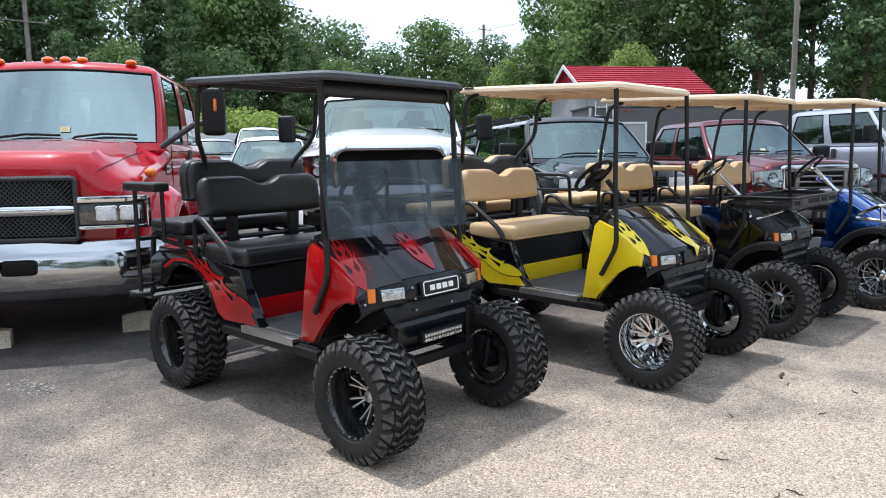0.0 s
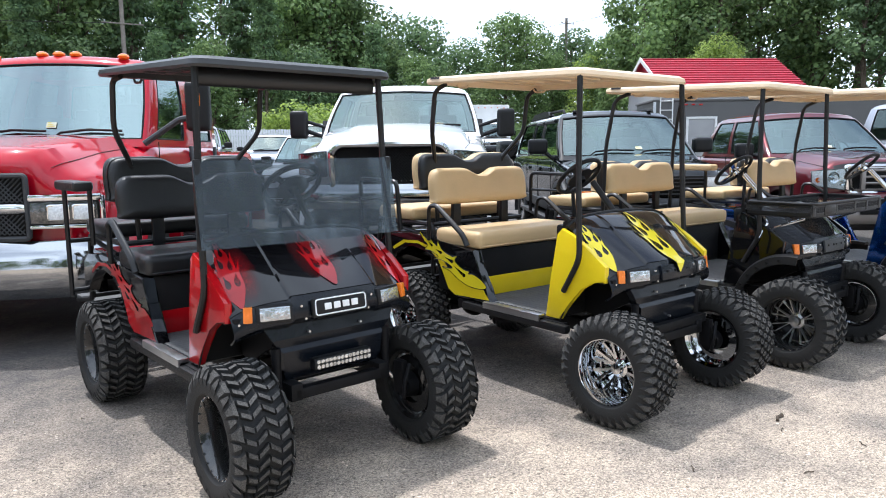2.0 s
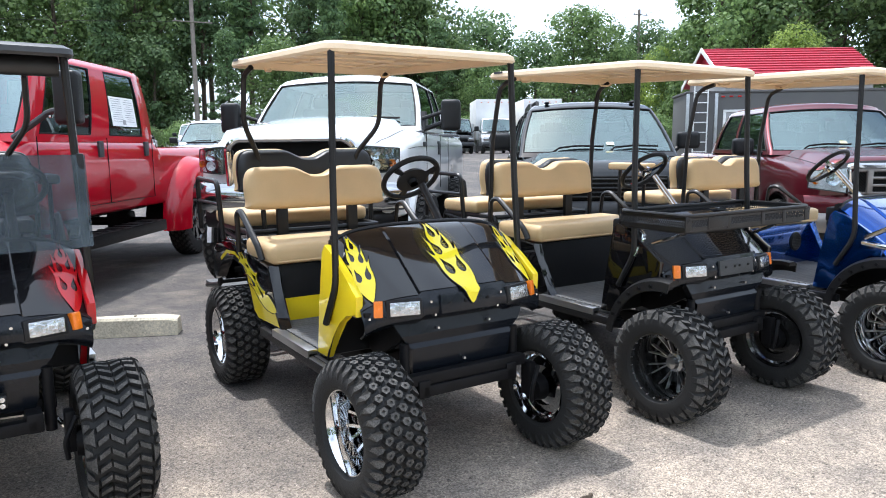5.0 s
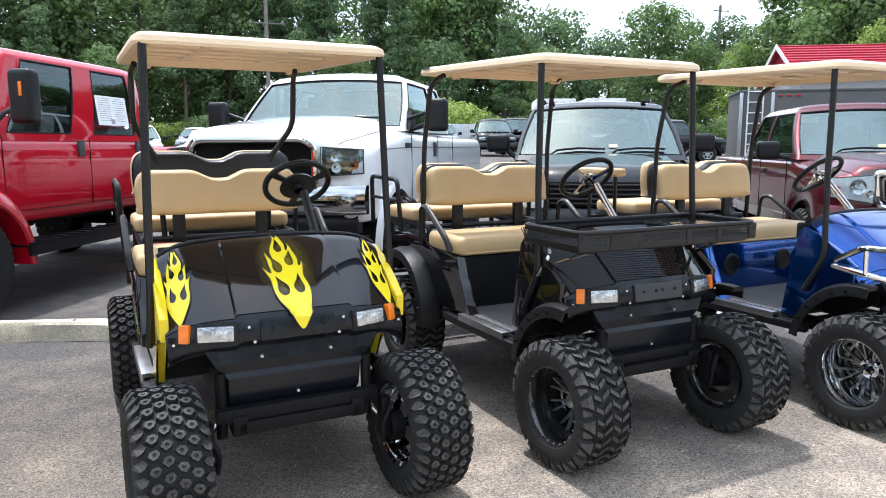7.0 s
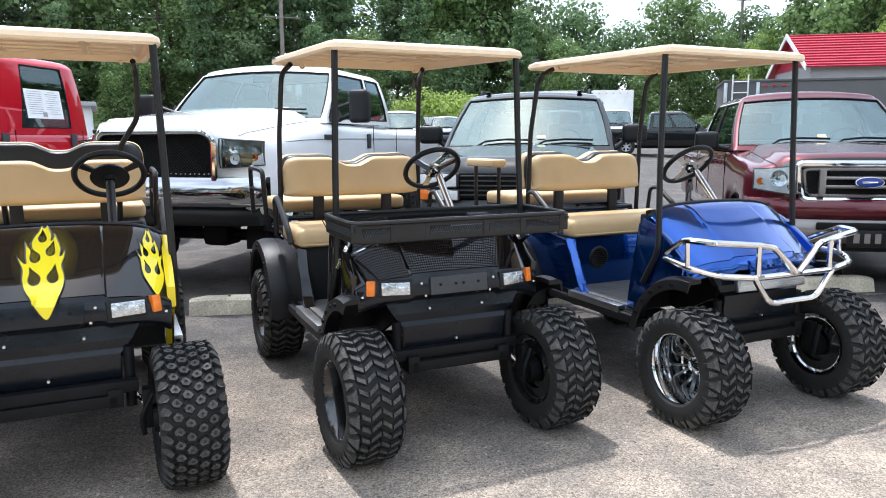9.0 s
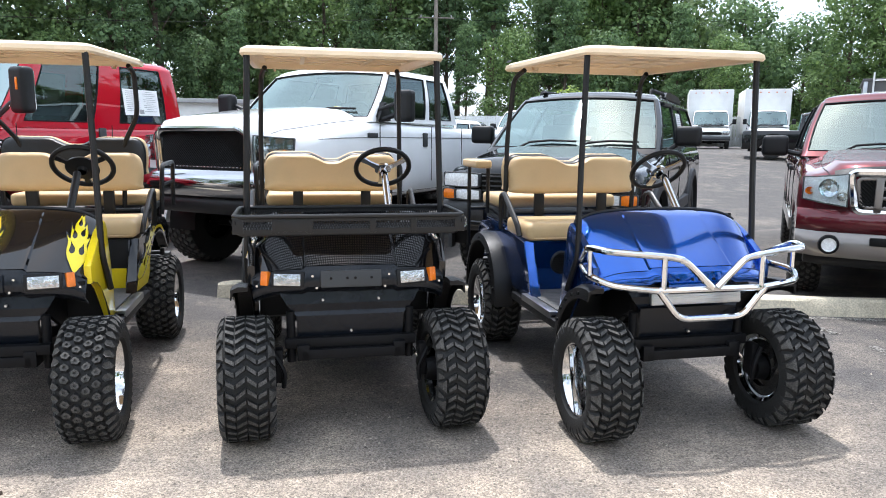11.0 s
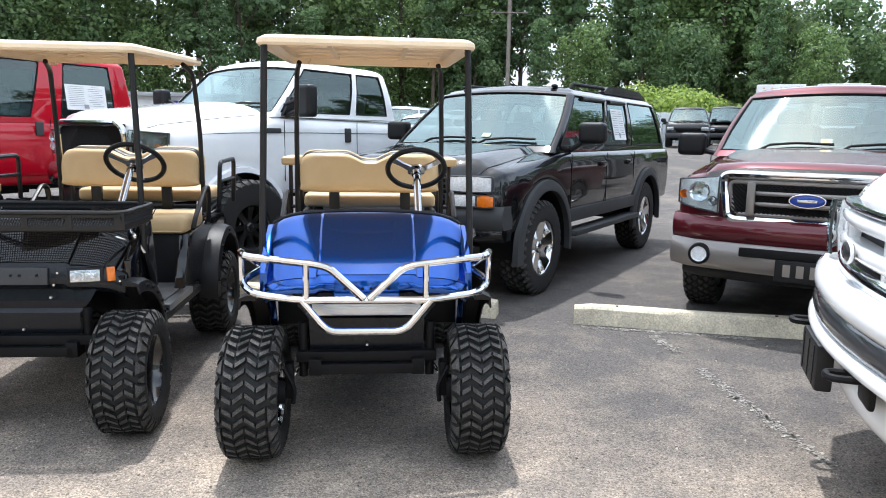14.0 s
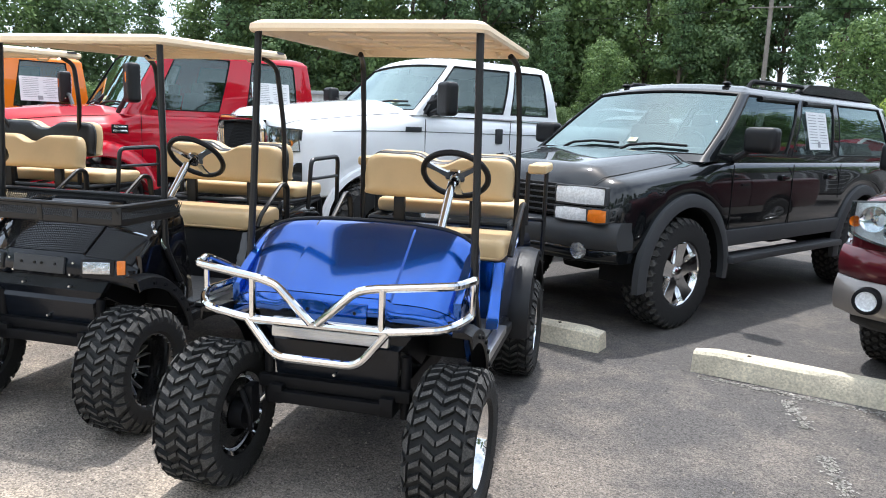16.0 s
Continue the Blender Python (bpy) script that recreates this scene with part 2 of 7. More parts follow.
def part(name, bm, material, parent, label="", smooth=True, angle=35):
    ob = link(name, bm, material, smooth, angle)
    ob.parent = parent
    if label:
        ob["label"] = label
    return ob


def again(name, ob, parent, m, label=""):
    """Another part on the same mesh as ob."""
    o = new(name, ob.data)
    o.parent = parent
    o.matrix_basis = m
    if label:
        o["label"] = label
    return o


def thing(name, m, label, category, group="", kind=""):
    e = new(name)
    e.empty_display_size = 0.2
    e.matrix_world = m
    return tagged(e, label, category, group, kind)


def B():
    return bmesh.new()


def box(bm, c, s, bevel=0.0, m=None, seg=2):
    r = bmesh.ops.create_cube(bm, size=1)
    vs = r["verts"]
    bmesh.ops.scale(bm, vec=s, verts=vs)
    if bevel:
        es = list({e for v in vs for e in v.link_edges})
        q = bmesh.ops.bevel(bm, geom=es, offset=bevel, segments=seg, profile=0.6, affect="EDGES")
        vs = list({v for f in q["faces"] for v in f.verts} | {v for v in vs if v.is_valid})
    bmesh.ops.transform(bm, matrix=Matrix.Translation(c) @ (m or Matrix.Identity(4)), verts=vs)
    return bm


def cyl(bm, a, b, r, n=16, r2=None, caps=True):
    a, b = Vector(a), Vector(b)
    d = b - a
    q = bmesh.ops.create_cone(bm, cap_ends=caps, segments=n, radius1=r, radius2=r if r2 is None else r2, depth=d.length)
    bmesh.ops.transform(bm, matrix=Matrix.Translation((a + b) / 2) @ d.to_track_quat("Z", "Y").to_matrix().to_4x4(), verts=q["verts"])
    return bm


def rounded(pts, r=0.04, n=4, closed=False):
    """A polyline with its corners rounded."""
    pts = [Vector(p) for p in pts]
    out = []
    N = len(pts)
    for i, p in enumerate(pts):
        if not closed and i in (0, N - 1):
            out.append(p)
            continue
        a, b = pts[i - 1], pts[(i + 1) % N]
        da, db = (a - p), (b - p)
        k = min(r, da.length * 0.45, db.length * 0.45)
        p0, p1 = p + da.normalized() * k, p + db.normalized() * k
        for j in range(n + 1):
            t = j / n
            out.append(p0 * (1 - t) ** 2 + p * 2 * t * (1 - t) + p1 * t * t)
    return out


def tube(bm, pts, r, n=10, closed=False, flat=1.0):
    """A round bar along a polyline. flat squeezes it along its second axis."""
    pts = [Vector(p) for p in pts]
    N = len(pts)
    rings = []
    up = None
    for i, p in enumerate(pts):
        a = pts[i - 1] if (i > 0 or closed) else p
        b = pts[(i + 1) % N] if (i < N - 1 or closed) else p
        d = (b - a).normalized()
        if up is None:
            up = d.orthogonal().normalized()
        up = (up - d * up.dot(d))
        up = up.normalized() if up.length > 1e-6 else d.orthogonal().normalized()
        side = d.cross(up)
        rings.append([bm.verts.new(p + (up * math.cos(2 * math.pi * k / n) + side * flat * math.sin(2 * math.pi * k / n)) * r) for k in range(n)])
    for i in range(N if closed else N - 1):
        A, C = rings[i], rings[(i + 1) % N]
        for k in range(n):
            bm.faces.new((A[k], A[(k + 1) % n], C[(k + 1) % n], C[k]))
    if not closed:
        bm.faces.new(rings[0])
        bm.faces.new(rings[-1])
    return bm


def lathe(bm, prof, n=48, axis="x", c=(0, 0, 0), closed=False):
    """Turn a profile of (along, radius) about an axis."""
    rings = []
    for a, r in prof:
        ring = []
        for k in range(n):
            t = 2 * math.pi * k / n
            p = {"x": (a, r * math.cos(t), r * math.sin(t)), "y": (r * math.cos(t), a, r * math.sin(t)), "z": (r * math.cos(t), r * math.sin(t), a)}[axis]
            ring.append(bm.verts.new(Vector(p) + Vector(c)))
        rings.append(ring)
    pairs = list(zip(rings, rings[1:])) + ([(rings[-1], rings[0])] if closed else [])
    for A, C in pairs:
        for k in range(n):
            bm.faces.new((A[k], A[(k + 1) % n], C[(k + 1) % n], C[k]))
    return bm


def loft(bm, rings, caps=True, closed=True):
    vs = [[bm.verts.new(p) for p in ring] for ring in rings]
    n = len(vs[0])
    for A, C in zip(vs, vs[1:]):
        for k in range(n if closed else n - 1):
            bm.faces.new((A[k], A[(k + 1) % n], C[(k + 1) % n], C[k]))
    if caps and closed:
        bm.faces.new(vs[0])
        bm.faces.new(vs[-1])
    return vs


def prism(bm, poly, axis, a, b, bevel=0.0):
    """A 2D outline pushed out along an axis from a to b. x: (y, z); y: (x, z); z: (x, y)."""
    def at(p, w):
        return {"x": (w, p[0], p[1]), "y": (p[0], w, p[1]), "z": (p[0], p[1], w)}[axis]
    v0 = [bm.verts.new(at(p, a)) for p in poly]
    v1 = [bm.verts.new(at(p, b)) for p in poly]
    f = [bm.faces.new(v0), bm.faces.new(v1[::-1])]
    n = len(poly)
    for k in range(n):
        f.append(bm.faces.new((v0[k], v0[(k + 1) % n], v1[(k + 1) % n], v1[k])))
    if bevel:
        es = list({e for e in f[0].edges} | {e for e in f[1].edges})
        bmesh.ops.bevel(bm, geom=es, offset=bevel, segments=2, profile=0.6, affect="EDGES")
    return bm


def grid(bm, f, nu, nv):
    """A sheet f(u, v), u and v from 0 to 1."""
    vs = [[bm.verts.new(f(i / nu, j / nv)) for j in range(nv + 1)] for i in range(nu + 1)]
    for i in range(nu):
        for j in range(nv):
            bm.faces.new((vs[i][j], vs[i + 1][j], vs[i + 1][j + 1], vs[i][j + 1]))
    return vs


def thicken(bm, t):
    bmesh.ops.recalc_face_normals(bm, faces=bm.faces)
    bmesh.ops.solidify(bm, geom=bm.faces[:], thickness=t)
    return bm


def slab(bm, quad, t, inward):
    """A flat plate from four corners, t thick towards inward."""
    q = [Vector(p) for p in quad]
    n = (q[1] - q[0]).cross(q[3] - q[0]).normalized()
    if n.dot(Vector(inward)) < 0:
        n = -n
    a = [bm.verts.new(p) for p in q]
    b = [bm.verts.new(p + n * t) for p in q]
    bm.faces.new(a)
    bm.faces.new(b[::-1])
    for k in range(4):
        bm.faces.new((a[k], a[(k + 1) % 4], b[(k + 1) % 4], b[k]))


def smooth_line(pts, n=6, closed=True):
    """Catmull-Rom through 2D points."""
    out = []
    N = len(pts)
    for i in range(N if closed else N - 1):
        p = [Vector(pts[(i + k) % N] if closed else pts[min(max(i + k, 0), N - 1)]) for k in (-1, 0, 1, 2)]
        for j in range(n):
            t = j / n
            out.append(0.5 * (2 * p[1] + (p[2] - p[0]) * t + (2 * p[0] - 5 * p[1] + 4 * p[2] - p[3]) * t * t + (3 * p[1] - p[0] - 3 * p[2] + p[3]) * t ** 3))
    return out


def rise(y):
    """The lot climbs gently behind the parked row."""
    t = min(1, max(0, (y - 11.0) / 23.0))
    return 1.05 * t * t * (3 - 2 * t)


def lerp(a, b, t):
    return a + (b - a) * t


def curve(keys, x):
    """Smooth value through (x, value) keys."""
    if x <= keys[0][0]:
        return keys[0][1]
    for (x0, a), (x1, b) in zip(keys, keys[1:]):
        if x <= x1:
            t = (x - x0) / (x1 - x0)
            return a + (b - a) * t
    return keys[-1][1]


# ---- wheels ----
def tyre_mesh(R, W, rim, pitches=26, lug=0.016, style=0):
    """A tyre about x, outside towards +x: the carcass with rounded shoulders, and its tread of lugs."""
    bm = B()
    h = W / 2
    rr = R - lug
    prof = [(-h * 0.72, rim), (-h * 0.93, rim + 0.02), (-h, lerp(rim, rr, 0.5)), (-h * 0.96, rr - 0.03), (-h * 0.82, rr - 0.006), (-h * 0.4, rr), (h * 0.4, rr), (h * 0.82, rr - 0.006),
            (h * 0.96, rr - 0.03), (h, lerp(rim, rr, 0.5)), (h * 0.93, rim + 0.02), (h * 0.72, rim)]
    lathe(bm, prof, 52)
    body = bm
    bm = B()

    def put(t, x, up):
        a = abs(x) / h
        base = rr - (0.0 if a < 0.75 else 0.045 * ((a - 0.75) / 0.25) ** 2)
        r = base + up
        return Vector((x * 1.0, r * math.sin(t), r * math.cos(t)))

    def block(poly, pit=False):
        lo = [bm.verts.new(put(t, x, -0.004)) for t, x in poly]
        cx = sum(x for _, x in poly) / len(poly)
        ct = sum(t for t, _ in poly) / len(poly)
        hi = [bm.verts.new(put(lerp(ct, t, 0.80), lerp(cx, x, 0.90), lug)) for t, x in poly]
        n = len(poly)
        if pit:  # a hollow in the block's top
            rim = [bm.verts.new(put(lerp(ct, t, 0.34), lerp(cx, x, 0.36), lug)) for t, x in poly]
            bed = [bm.verts.new(put(lerp(ct, t, 0.24), lerp(cx, x, 0.26), lug - 0.007)) for t, x in poly]
            bm.faces.new(bed)
            for k in range(n):
                bm.faces.new((hi[k], hi[(k + 1) % n], rim[(k + 1) % n], rim[k]))
                bm.faces.new((rim[k], rim[(k + 1) % n], bed[(k + 1) % n], bed[k]))
        else:
            bm.faces.new(hi)
        # walls take the darker second material: groove shade put into the colour
        for k in range(n):
            bm.faces.new((lo[k], lo[(k + 1) % n], hi[(k + 1) % n], hi[k])).material_index = 1
    dt = 2 * math.pi / pitches
    for i in range(pitches):
        t = i * dt
        for s in (-1, 1):
            o = t + (dt / 2 if s > 0 else 0)
            if style == 0:  # chevron bars
                amp = 0.125
                x0, x1, x2 = s * h * 0.012, s * h * 0.36, s * h * 0.70
                o = t
                block([(o, x0), (o + dt * 0.46, x0), (o + dt * 0.46 + amp, x1), (o + amp, x1)])
                x1 += s * h * 0.025
                block([(o + amp * 1.05, x1), (o + amp * 1.05 + dt * 0.46, x1), (o + dt * 0.46 + amp * 0.35, x2), (o + amp * 0.35, x2)])
                if i % 2 == 0:
                    block([(o + dt * 0.20, s * h * 0.75), (o + dt * 1.75, s * h * 0.75), (o + dt * 1.45, s * h * 0.88), (o + dt * 1.25, s * h * 1.01), (o + dt * 0.70, s * h * 1.01), (o + dt * 0.5, s * h * 0.88)])
                else:
                    block([(o + dt * 0.75, s * h * 0.84), (o + dt * 1.0, s * h * 0.84), (o + dt * 1.35, s * h * 1.0), (o + dt * 0.42, s * h * 1.0)])
            else:  # interlocking six-sided blocks
                for k, (xa, xb) in enumerate(((0.0, 0.34), (0.33, 0.67), (0.66, 1.02))):
                    o = t + (dt / 2 if (k + (s > 0)) % 2 else 0)
                    xm = (xa + xb) / 2
                    block([(o + dt * 0.18, s * h * lerp(xa, xb, 0.30)), (o + dt * 0.48, s * h * xa), (o + dt * 0.82, s * h * lerp(xa, xb, 0.22)), (o + dt * 1.00, s * h * lerp(xa, xb, 0.62)), (o + dt * 0.66, s * h * xb), (o + dt * 0.30, s * h * lerp(xa, xb, 0.86))], pit=k < 2)
    return body, bm


def tyre(name, parent, spec):
    """The carcass as a part, the tread below it."""
    a, b = tyre_mesh(*spec)
    w = part(name, a, M["rubber"], parent, angle=28)
    tr = part("tread", b, M["tread"], w, smooth=False)
    tr.data.materials.append(M["rubber"])
    tagged(tr, kind="stuff")
    return w


def spoke_mesh(r0, r1, x0, x1, n, split=0.10, w=0.022):
    """Split spokes from the hub to the rim's lip."""
    bm = B()
    for i in range(n):
        for s in (-1, 1):
            a = 2 * math.pi * i / n
            b = a + s * split
            c = a + s * split * 1.5
            p = [(r0, a, x0), (lerp(r0, r1, 0.5), b, lerp(x0, x1, 0.35)), (r1, c, x1)]
            ring = []
            for k, (r, t, x) in enumerate(p):
                cen = Vector((x, r * math.sin(t), r * math.cos(t)))
                tan = Vector((0, math.cos(t), -math.sin(t)))
                ww = w * (0.75, 0.55, 0.6)[k]
                ring.append([cen + tan * ww * 0.7 + Vector((0.009, 0, 0)), cen - tan * ww * 0.7 + Vector((0.009, 0, 0)), cen - tan * ww + Vector((-0.014, 0, 0)), cen + tan * ww + Vector((-0.014, 0, 0))])
            loft(bm, ring)
    return bm


def cart_wheel(parent, m, cfg, cache):
    """Tyre with barrel, lip, spokes, hub and lip bolts below it. Outside is +x."""
    R, W, rim = 0.305, 0.265, 0.172
    if "tyre" not in cache:
        cache["tyre"] = tyre("wheel", parent, (R, W, rim, 36 if cfg["tread"] == 0 else 34, 0.019, cfg["tread"]))
        w = cache["tyre"]
        bm = B()
        lathe(bm, [(-0.11, 0.176), (-0.10, 0.160), (-0.05, 0.152), (0.04, 0.156), (0.085, 0.166), (0.105, 0.176), (0.108, 0.184), (0.100, 0.186)], 48)
        part("rim", bm, M[cfg["barrel"]], w)
        bm = B()
        d = min(-0.012, cfg["dish"] - 0.012)
        lathe(bm, [(d - 0.008, 0.02), (d - 0.008, 0.12), (d - 0.02, 0.150), (d - 0.03, 0.10)], 40)
        part("disc", bm, M["chrome" if cfg["spoke"] == "chrome" else "black_rim"], w)
        part("spokes", spoke_mesh(0.035, cfg.get("reach", 0.158), cfg["dish"], cfg.get("lip", 0.03), cfg["spokes"], cfg["split"], cfg["spoke_w"]), M[cfg["spoke"]], w, angle=20)
        bm = B()
        lathe(bm, [(cfg["dish"] - 0.015, 0.058), (cfg["dish"] + 0.012, 0.052), (cfg["dish"] + 0.018, 0.034), (cfg["dish"] + 0.045, 0.030), (cfg["dish"] + 0.05, 0.001)], 24)
        for k in range(4):
            a = math.pi / 4 + k * math.pi / 2
            cyl(bm, (cfg["dish"] + 0.008, 0.043 * math.sin(a), 0.043 * math.cos(a)), (cfg["dish"] + 0.026, 0.043 * math.sin(a), 0.043 * math.cos(a)), 0.007, 6)
        part("hub", bm, M["alu" if cfg["barrel"] == "black_rim" else "chrome"], w)
        if cfg["bolts"]:
            bm = B()
            cyl(bm, (0.100, 0, 0.175), (0.111, 0, 0.175), 0.0045, 6)
            bolt = part("lip_bolt", bm, M["steel"], w)
            for k in range(1, 24):
                again("lip_bolt", bolt, w, pose(0, 0, 0, 15 * k))
        bm = B()
        lathe(bm, [(-0.14, 0.03), (-0.14, 0.06), (-0.085, 0.068), (-0.08, 0.03)], 24)
        part("brake_drum", bm, M["frame"], w)
        w.matrix_basis = m
        return w
    w = cache["tyre"]
    o = again("wheel", w, parent, m)
    for c in w.children:
        again(c.name.split(".")[0], c, o, c.matrix_basis)
    return o


# ---- golf carts ----
HOOD_Z = [(0, 1.105), (0.12, 1.088), (0.3, 1.04), (0.6, 0.955), (0.85, 0.885), (1.0, 0.842)]


def hood_at(u, v, up=0.0):
    """The cowl's top: u across from -1 to 1, v from the dash (0) to the nose (1)."""
    w = lerp(0.475, 0.485, v)
    a = abs(u)
    y = lerp(0.42 - 0.02 * u * u, 0.012 + 0.085 * u * u, v)
    z = curve(HOOD_Z, v) - 0.018 * u * u - 0.045 * a ** 7
    ridge = min(1, max(0, (a - 0.47) / 0.014))
    z += 0.014 * (1 - ridge) * min(1, v * 4 + 0.1)
    return Vector((w * u, y - up * 0.55, z + up * 0.83))


def decal(name, outline, place, material, parent, cuts=14, holes=()):
    """A painted shape as a thin skin: a 2D outline with holes, cut on a grid and laid by place(p)."""
    bm = B()
    es = []
    for loop in [outline] + list(holes):
        vs = [bm.verts.new((p[0], p[1], 0)) for p in loop]
        es += [bm.edges.new((vs[i], vs[(i + 1) % len(vs)])) for i in range(len(vs))]
    bmesh.ops.triangle_fill(bm, use_beauty=True, use_dissolve=False, edges=es)
    xs, ys = [p[0] for p in outline], [p[1] for p in outline]
    for lo, hi, ax in ((min(xs), max(xs), 0), (min(ys), max(ys), 1)):
        for i in range(1, cuts):
            c = [0, 0, 0]
            c[ax] = lerp(lo, hi, i / cuts)
            n = [0, 0, 0]
            n[ax] = 1
            bmesh.ops.bisect_plane(bm, geom=bm.verts[:] + bm.edges[:] + bm.faces[:], plane_co=c, plane_no=n)
    for v in bm.verts:
        v.co = place(v.co)
    return part(name, bm, material, parent)


def drop(cx, cy, r, tx, ty, n=9):
    """A teardrop: a round end about (cx, cy) and a tip."""
    d = Vector((tx - cx, ty - cy))
    a = math.atan2(d.y, d.x)
    arc = [Vector((cx + r * math.cos(t), cy + r * math.sin(t))) for t in (a + 0.9 + (2 * math.pi - 1.8) * k / n for k in range(n + 1))]
    side = Vector((-d.y, d.x)).normalized()
    mid = Vector((cx, cy)) + d * 0.55
    return arc + [mid - side * r * 0.42, Vector((tx, ty)), mid + side * r * 0.30]


# a flame with its chin at v 0 and six licks rising to v 1
FLAME = [(0.013, 0), (-0.128, 0.14), (-0.205, 0.244), (-0.232, 0.346), (-0.235, 0.45), (-0.27, 0.53), (-0.305, 0.615), (-0.244, 0.545), (-0.200, 0.52), (-0.210, 0.60), (-0.212, 0.67), (-0.225, 0.77), (-0.180, 0.695), (-0.140, 0.665), (-0.150, 0.74), (-0.115, 0.82), (-0.070, 0.89), (-0.046, 1.0),
         (-0.030, 0.94), (-0.015, 0.925), (0.0, 0.945), (0.015, 1.0), (0.050, 0.89), (0.072, 0.82), (0.068, 0.755), (0.095, 0.79), (0.106, 0.845), (0.150, 0.74), (0.178, 0.66), (0.168, 0.58), (0.200, 0.61), (0.224, 0.67), (0.222, 0.577), (0.188, 0.474), (0.218, 0.346), (0.192, 0.218), (0.115, 0.09)]
HOLES = [drop(-0.030, 0.785, 0.044, -0.032, 0.905), drop(0.062, 0.635, 0.048, 0.098, 0.755), drop(-0.105, 0.575, 0.054, -0.158, 0.69), drop(-0.105, 0.345, 0.062, -0.160, 0.475), drop(0.090, 0.355, 0.058, 0.115, 0.495)]
# the licks on the rear quarter, as (y, z) on the panel
SIDE_FLAME = [(1.045, 0.601), (1.097, 0.581), (1.202, 0.585), (1.291, 0.616), (1.37, 0.659), (1.446, 0.681), (1.379, 0.678), (1.349, 0.687), (1.406, 0.712), (1.467, 0.726), (1.53, 0.719), (1.484, 0.741), (1.513, 0.758), (1.568, 0.775), (1.618, 0.778), (1.589, 0.809), (1.623, 0.834), (1.652, 0.868), (1.669, 0.902), (1.623, 0.866), (1.58, 0.848), (1.585, 0.881), (1.538, 0.839), (1.496, 0.813), (1.488, 0.846), (1.454, 0.801), (1.412, 0.776), (1.349, 0.759), (1.307, 0.766), (1.324, 0.734), (1.286, 0.704), (1.232, 0.683), (1.194, 0.68), (1.202, 0.664), (1.156, 0.665), (1.093, 0.64)]
SIDE_HOLES = [drop(1.244, 0.649, 0.014, 1.341, 0.702), drop(1.354, 0.725, 0.012, 1.425, 0.749), drop(1.459, 0.772, 0.011, 1.513, 0.79), drop(1.547, 0.813, 0.009, 1.589, 0.837)]


def backrest(bm, w, h, t, z0, y0, lean=0.12, dip=0.05):
    """A padded backrest with a waved upper edge."""
    out = [(-w, 0.05), (-w + 0.04, 0.0), (0, -0.005), (w - 0.04, 0.0), (w, 0.05), (w, h - 0.07), (w - 0.05, h - 0.005), (w * 0.6, h), (w * 0.34, h - 0.002), (w * 0.20, h - dip * 0.55), (w * 0.09, h - dip * 0.98), (-w * 0.09, h - dip * 0.98), (-w * 0.20, h - dip * 0.55), (-w * 0.34, h - 0.002), (-w * 0.6, h), (-w + 0.05, h - 0.005), (-w, h - 0.07)]
    o = smooth_line(out, 4)
    rings = []
    for s, d in ((0.80, -0.012), (0.90, -0.008), (0.955, 0.002), (0.985, 0.016), (1.0, 0.04), (1.0, t - 0.03), (0.985, t - 0.008), (0.95, t)):
        rings.append([Vector((p.x * s, y0 + d + lean * p.y, z0 + h / 2 + (p.y - h / 2) * (s - (1 - s) * 0.8))) for p in o])
    loft(bm, rings)
    return bm


def ring_rect(w, y0, y1, z, r=0.07, n=5, slope=0.0):
    pts = [(-w, y0), (w, y0), (w, y1), (-w, y1)]
    return [Vector((p.x, p.y, z + slope * (p.y - y0))) for p in rounded([(a, b, 0) for a, b in pts], r, n, closed=True)]


